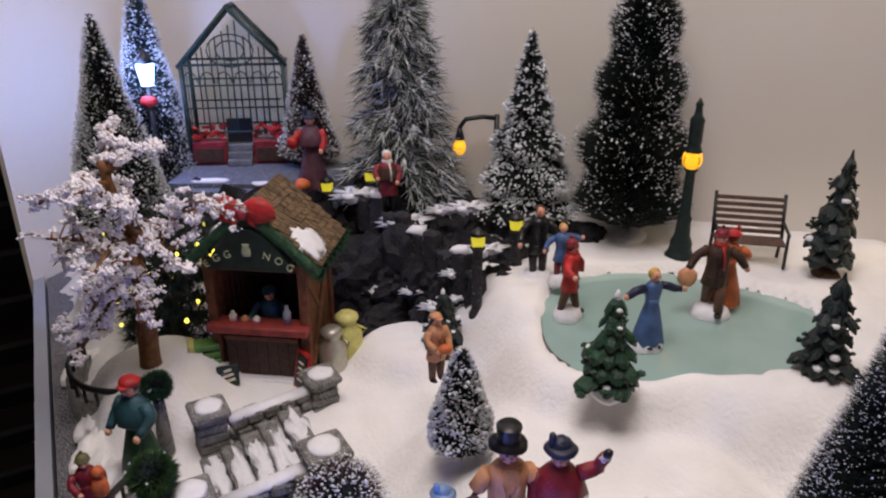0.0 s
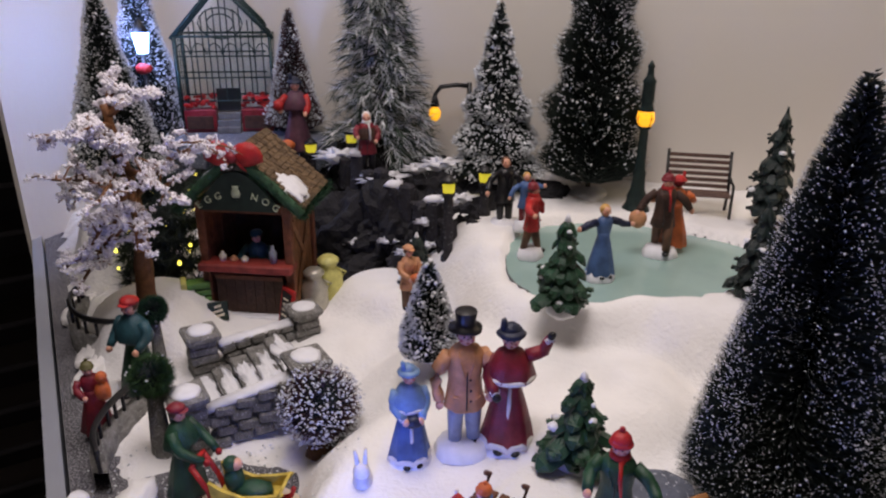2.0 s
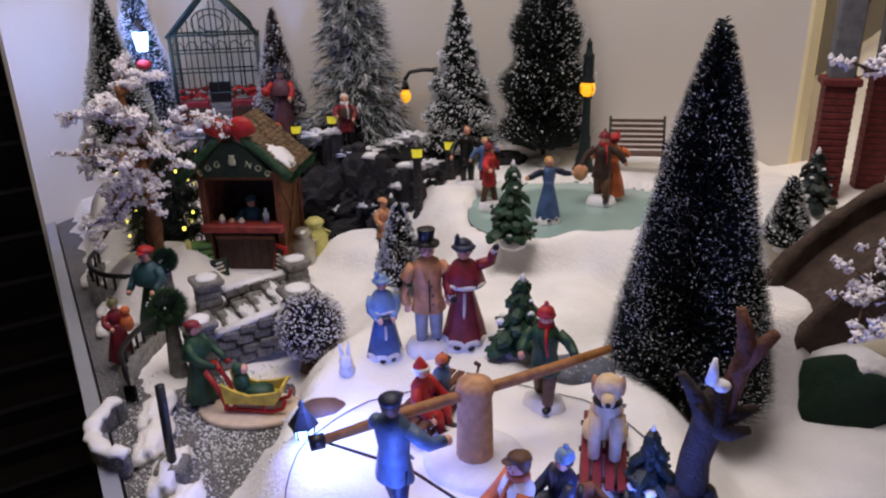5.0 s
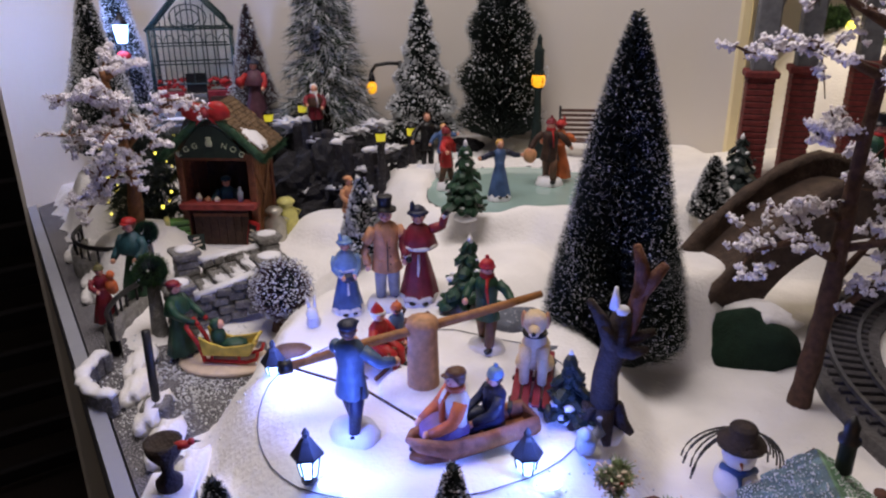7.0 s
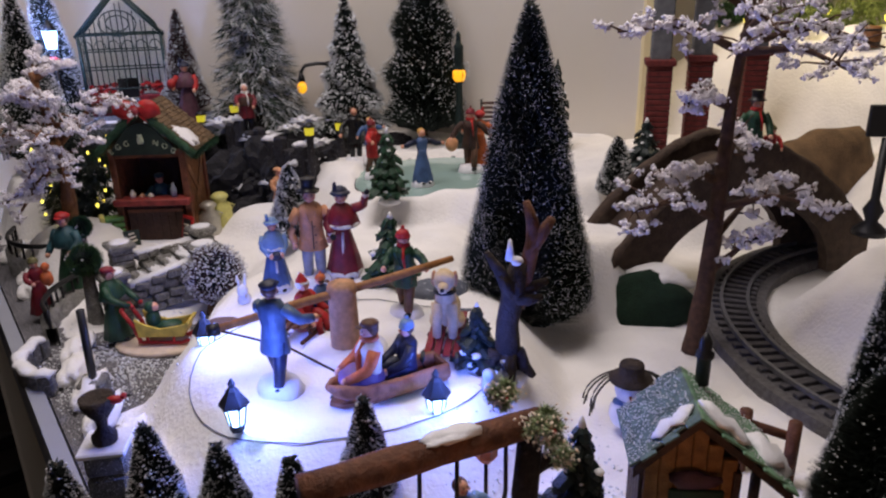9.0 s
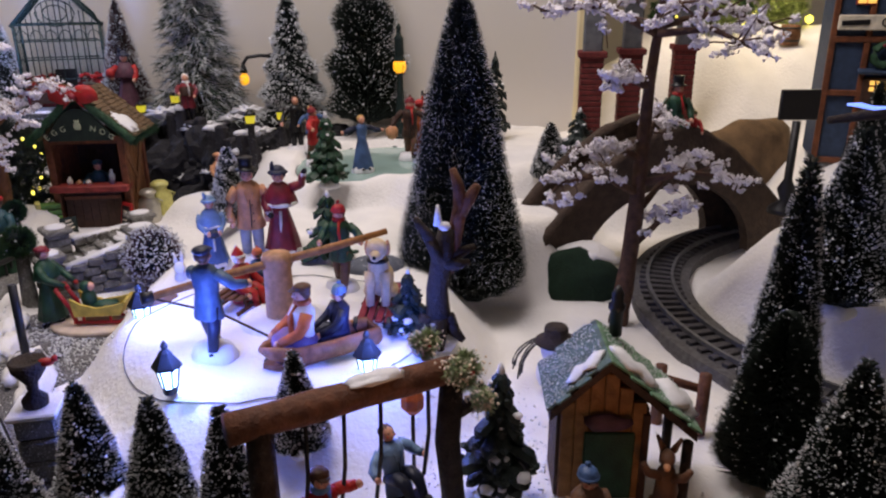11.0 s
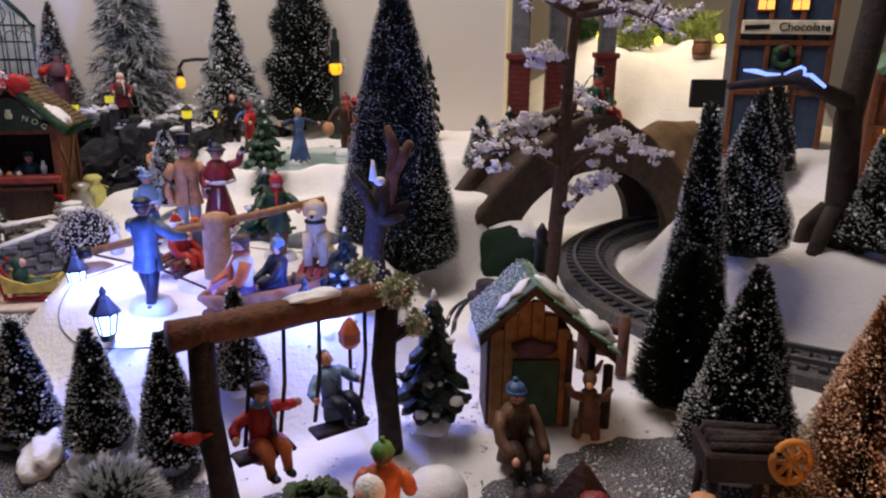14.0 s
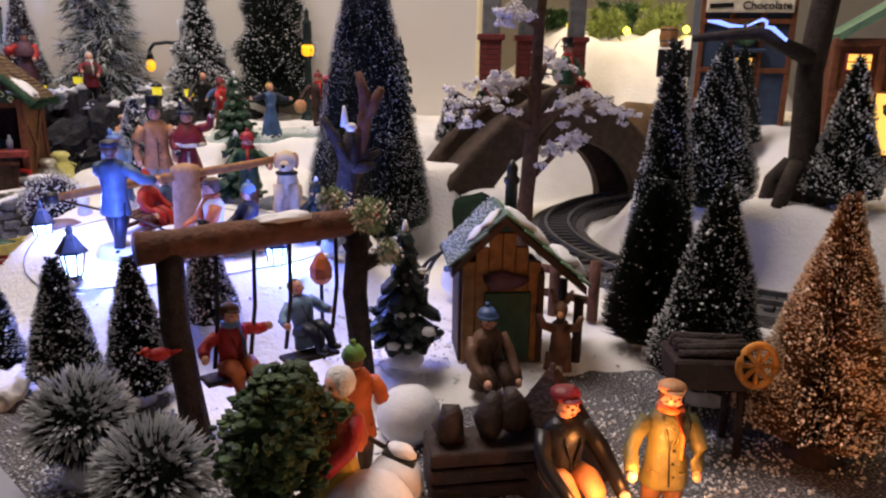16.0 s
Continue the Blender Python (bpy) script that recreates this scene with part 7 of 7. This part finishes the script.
# ---- swings, hut and fireside ----
sw = "children on the swings"
figurine("boy figurine in red jacket on a swing", spot(0.057, -0.036, 0.016, 25), 0.050, "red", "legs", "orange", "cap", "hair_brown", arms=((-0.26, -0.06, 0.62), (0.30, -0.02, 0.72)), scarf="blue_light", seated=True, group=sw)
figurine("boy figurine in pale blue jacket on a swing", pose(0.090, -0.019, 0.020, -16, 0, 32), 0.047, "blue_light", "legs", "navy", "", arms=((-0.26, -0.10, 0.60), (0.26, -0.10, 0.60)), seated=True, group=sw)
figurine("seated man figurine in brown with a blue cap", spot(0.162, -0.045, 0.002, 5), 0.056, "brown", "legs", "wood_dark", "beanie", "blue", arms=((-0.14, -0.26, 0.5), (0.14, -0.24, 0.46)), seated=True)
b = MB().tube([(0, 0, 0.004), (0.001, 0, 0.013), (0, -0.001, 0.024)], [0.0050, 0.0052, 0.0036], "brown", 9).ball(0.0042, (0, -0.003, 0.031), "brown", (0.8, 1.2, 0.9)).ball(0.0020, (0, -0.008, 0.030), "tan", (0.8, 1.4, 0.8))
for k in (-1, 1):
    b.tube([(k * 0.002, 0, 0.033), (k * 0.0050, 0.001, 0.039)], [0.0016, 0.0007], "brown", 6)
    b.tube([(k * 0.002, -0.002, 0.021), (k * 0.0075, -0.004, 0.023), (k * 0.0095, -0.007, 0.029)], [0.0024, 0.0020, 0.0014], "brown", 7)
    b.tube([(k * 0.003, 0, 0.008), (k * 0.0045, -0.002, 0.0)], [0.0030, 0.0022], "brown", 7)
tagged(b.obj("toy_fawn", None, "slim brown standing animal ornament by the hut porch", pose(0.203, -0.034, 0.003, 0, 0, -30)), category="ornament")
figurine("gentleman figurine in green coat and top hat", spot(0.347, 0.238, 0.100, -10), 0.056, "green_coat", "legs", "black_paint", "top", arms=((-0.18, -0.1, 0.46), (0.16, -0.16, 0.5)), scarf="red", group="walkers on the wooden bridge")
figurine("small child figurine in red on the wooden bridge", spot(0.364, 0.241, 0.099, -10), 0.034, "red", "legs", "red_dark", "beanie", "olive", arms=((-0.18, -0.14, 0.5), (0.18, -0.14, 0.5)), hair="hair_blond", group="walkers on the wooden bridge")
ff = "men at the campfire"
figurine("seated man figurine in dark coat and red-brown cap", spot(0.152, -0.132, 0.004, 2), 0.060, "black_paint", "legs", "tan", "cap", "red_dark", arms=((-0.12, -0.30, 0.50), (0.20, -0.28, 0.48)), seated=True, group=ff)
figurine("man figurine in olive coat and orange scarf", spot(0.179, -0.148, 0.0, -22), 0.053, "olive", "legs", "brown", "cap", "tan", arms=((-0.24, -0.22, 0.52), (0.17, -0.05, 0.44)), scarf="orange", group=ff)
th = thing("campfire", "small glowing campfire of crossed logs", "campfire", pose(0.163, -0.160, 0.002))
for k in range(5):
    a = 2 * math.pi * k / 5
    MB().tube([(0.012 * math.cos(a), 0.012 * math.sin(a), 0.001), (-0.002 * math.cos(a), -0.002 * math.sin(a), 0.010)], 0.0022, "bark_dark", 7).obj("log", th)
MB().ball(0.0045, (0, 0, 0.004), "ember", (1, 1, 1.3), 2, 0.4).obj("embers", th, "orange glowing embers")
lamp("fire_glow", "POINT", (0.162, -0.166, 0.030), 0.14, (1.0, 0.36, 0.10), 0.006)
th = thing("cooking_pot", "dark pot with a pale rim by the fire", "pot", pose(0.141, -0.158, 0.0))
MB().lathe([(0.005, 0), (0.0065, 0.004), (0.006, 0.009)], "iron", seg=14).obj("body", th)
MB().lathe([(0.0064, 0.009), (0.0066, 0.0105), (0.0058, 0.0106)], "tin", seg=14).obj("rim", th)
th = thing("wooden_sledge_crate", "dark wooden crate loaded with sacks", "crate", pose(0.133, -0.108, 0.0, 0, 0, -10))
for k in range(3):
    MB().box((0.036, 0.018, 0.0052), (0, 0, 0.004 + 0.0062 * k), "crate_dark", None, 0.0006).obj("plank", th)
for k, x in enumerate((-0.010, 0.004, 0.012)):
    MB().ball(0.008, (x, 0.001, 0.024 + 0.002 * k), "crate_dark", (0.7, 0.7, 1.1), 2, 0.4).obj("sack", th)
th = thing("dark_tent", "dark peaked canvas tent behind the fire", "tent", pose(0.160, -0.108, 0.0, 0, 0, -15))
MB().lathe([(0.026, 0), (0.022, 0.010), (0.011, 0.028), (0.002, 0.041)], "crate_dark", seg=4, smooth=False).obj("canvas", th)
MB().tube([(0, 0, 0.036), (0, 0, 0.043)], 0.0010, "crate_dark", 6).obj("pole", th)
# Only the wheel is a real form; dark body, legs, logs stand for shade.
th = thing("shade_cart", "golden spoked wheel on an added dark body standing for shade", "cart", pose(0.226, -0.105, 0.0, 0, 0, -20))
MB().box((0.028, 0.020, 0.012), (0, -0.004, 0.034), "crate_dark", None, 0.001, 1.1).obj("body", th)
for sx in (-1, 1):
    for sy in (-1, 1):
        MB().tube([(sx * 0.012, sy * 0.008 - 0.004, 0), (sx * 0.011, sy * 0.007 - 0.004, 0.030)], 0.0016, "crate_dark", 6).obj("leg", th)
for k in range(7):
    MB().tube([(-0.013, -0.010 + 0.002 * k, 0.041 + 0.0015 * (k % 3)), (0.013, -0.011 + 0.002 * k, 0.042 + 0.0015 * (k % 2))], 0.0019, "bark_dark", 6).obj("log", th)
MB().tube([(0.013 + 0.0066 * math.cos(q), -0.017, 0.040 + 0.0080 * math.sin(q)) for q in [2 * math.pi * k / 20 for k in range(21)]], 0.0013, "cart_gold", 6).obj("wheel", th)
for k in range(4):
    a = math.pi * k / 4
    c = Vector((0.013, -0.017, 0.040))
    o = Vector((math.cos(a) * 0.0064, 0, math.sin(a) * 0.0078))
    MB().tube([c - o, c + o], 0.0009, "cart_gold", 5).obj("spoke", th)
# greens stall and snowballs in the foreground
th = thing("leafy_bush", "lumpy deep green cast bush beside two figurines", "bush", pose(0.062, -0.128, 0.0))
rr = random.Random(31)
mb = MB()
for k in range(900):
    a, q, f = rr.uniform(0, 6.28), rr.uniform(0, 1), rr.uniform(0.72, 1.10)
    w = math.sin(math.pi * min(1, 0.18 + 0.72 * q)) ** 0.7 * (1 + 0.55 * noise.noise((2.2 * math.cos(a), 2.2 * math.sin(a), 4.0 * q)))
    mb.ball(rr.uniform(0.0010, 0.0021), (0.0145 * math.cos(a) * w * f + 0.004 * q, 0.013 * math.sin(a) * w * f, 0.022 + 0.040 * q), "leaf_dark", (1, 1, 0.7), 1, 0.9, smooth=False)
mb.ball(0.0115, (0.002, 0, 0.042), "leaf_dark", (1, 0.85, 1.25), 3, 0.4)
mb.obj("foliage", th)
MB().tube([(0, 0, 0), (0, 0, 0.035)], [0.007, 0.005], "bark_dark", 9).obj("trunk", th)
figurine("woman figurine in white bonnet and yellow dress", spot(0.083, -0.117, 0.0, -60), 0.057, "yellow", "skirt", "yellow", "hood", "fur_white", arms=((-0.12, -0.2, 0.5), (0.12, -0.22, 0.5)), arm_mt="red", cape="orange")
figurine("child figurine in orange coat and green beanie", spot(0.094, -0.090, 0.0, 160), 0.052, "orange", "legs", "brown", "beanie", "green_bright", arms=((-0.14, -0.2, 0.5), (0.14, -0.2, 0.5)))
th = thing("toy_shovel", "small black shovel heaped with snow", "shovel", pose(0.096, -0.117, 0.028, 0, 20, -30))
MB().tube([(-0.014, 0, 0.002), (0.002, 0, 0)], 0.0008, "wood_dark", 6).obj("shaft", th)
MB().box((0.011, 0.008, 0.001), (0.007, 0, 0), "iron", None, 0.0004).obj("blade", th)
MB().ball(0.004, (0.007, 0, 0.0015), "snow_paint", (1.2, 0.9, 0.5), 2, 0.2).obj("snow_heap", th)
for x, y, z, r in [(0.120, -0.068, 0.010, 0.0125), (0.090, -0.128, 0.012, 0.014), (0.094, -0.150, 0.012, 0.013), (0.104, -0.105, 0.006, 0.010), (0.010, -0.105, 0.006, 0.010), (0.040, -0.120, 0.004, 0.009)]:
    ob = MB().ball(r, (0, 0, 0), "snow_paint", (1, 1, 0.95), 3, 0.05).obj("snowball", None, "large smooth white snowball on the ground", (x, y, z))
    tagged(ob, category="snowball", group="snowballs")
resin_tree(47, "dark pine with white snow lumps before the footbridge", 0.000, 0.440, 0.022, 0.052, 0.014, mt="resin_dark", snow=0.45)
lamp("white_lamp_glow", "POINT", (-0.250, 0.600, 0.190), 0.60, (0.30, 0.42, 1.0), 0.02)

# loose powder over the bare mat, the fireside shade patch and nearby snow
rng = np.random.default_rng(91)
spots = []
for cx, cy, sx, sy, n in ((-0.03, -0.11, 0.055, 0.045, 5200), (0.10, -0.14, 0.060, 0.035, 4200), (0.23, -0.11, 0.060, 0.040, 2400), (-0.11, 0.215, 0.028, 0.032, 2600), (0.15, 0.02, 0.030, 0.020, 900)):
    for x, y in zip(rng.normal(cx, sx, n), rng.normal(cy, sy, n)):
        if edge_x(y) + 0.012 < x < 0.40 and noise.noise((x * 45, y * 45, 3)) > -0.25:
            spots.append((x, y, max(0.0, ground_z(x, y)) + 0.0003))
th = thing("powder_snow", "loose white powder snow strewn over grey mat", "snow", pose(0, 0, 0), kind="stuff")
V, F = flecks(rng, np.array(spots), 0.00075)
cloud("powder", V, F, "frost", th)
th = thing("earth_bank", "brown bare bank beyond the wooden bridge", "bank", pose(0.515, 0.390, 0.050, 0, 0, 12))
MB().ball(0.060, (0, 0, 0), "earth_brown", (1.25, 0.55, 0.75), 3, 0.25, freq=1.7).obj("earth", th)
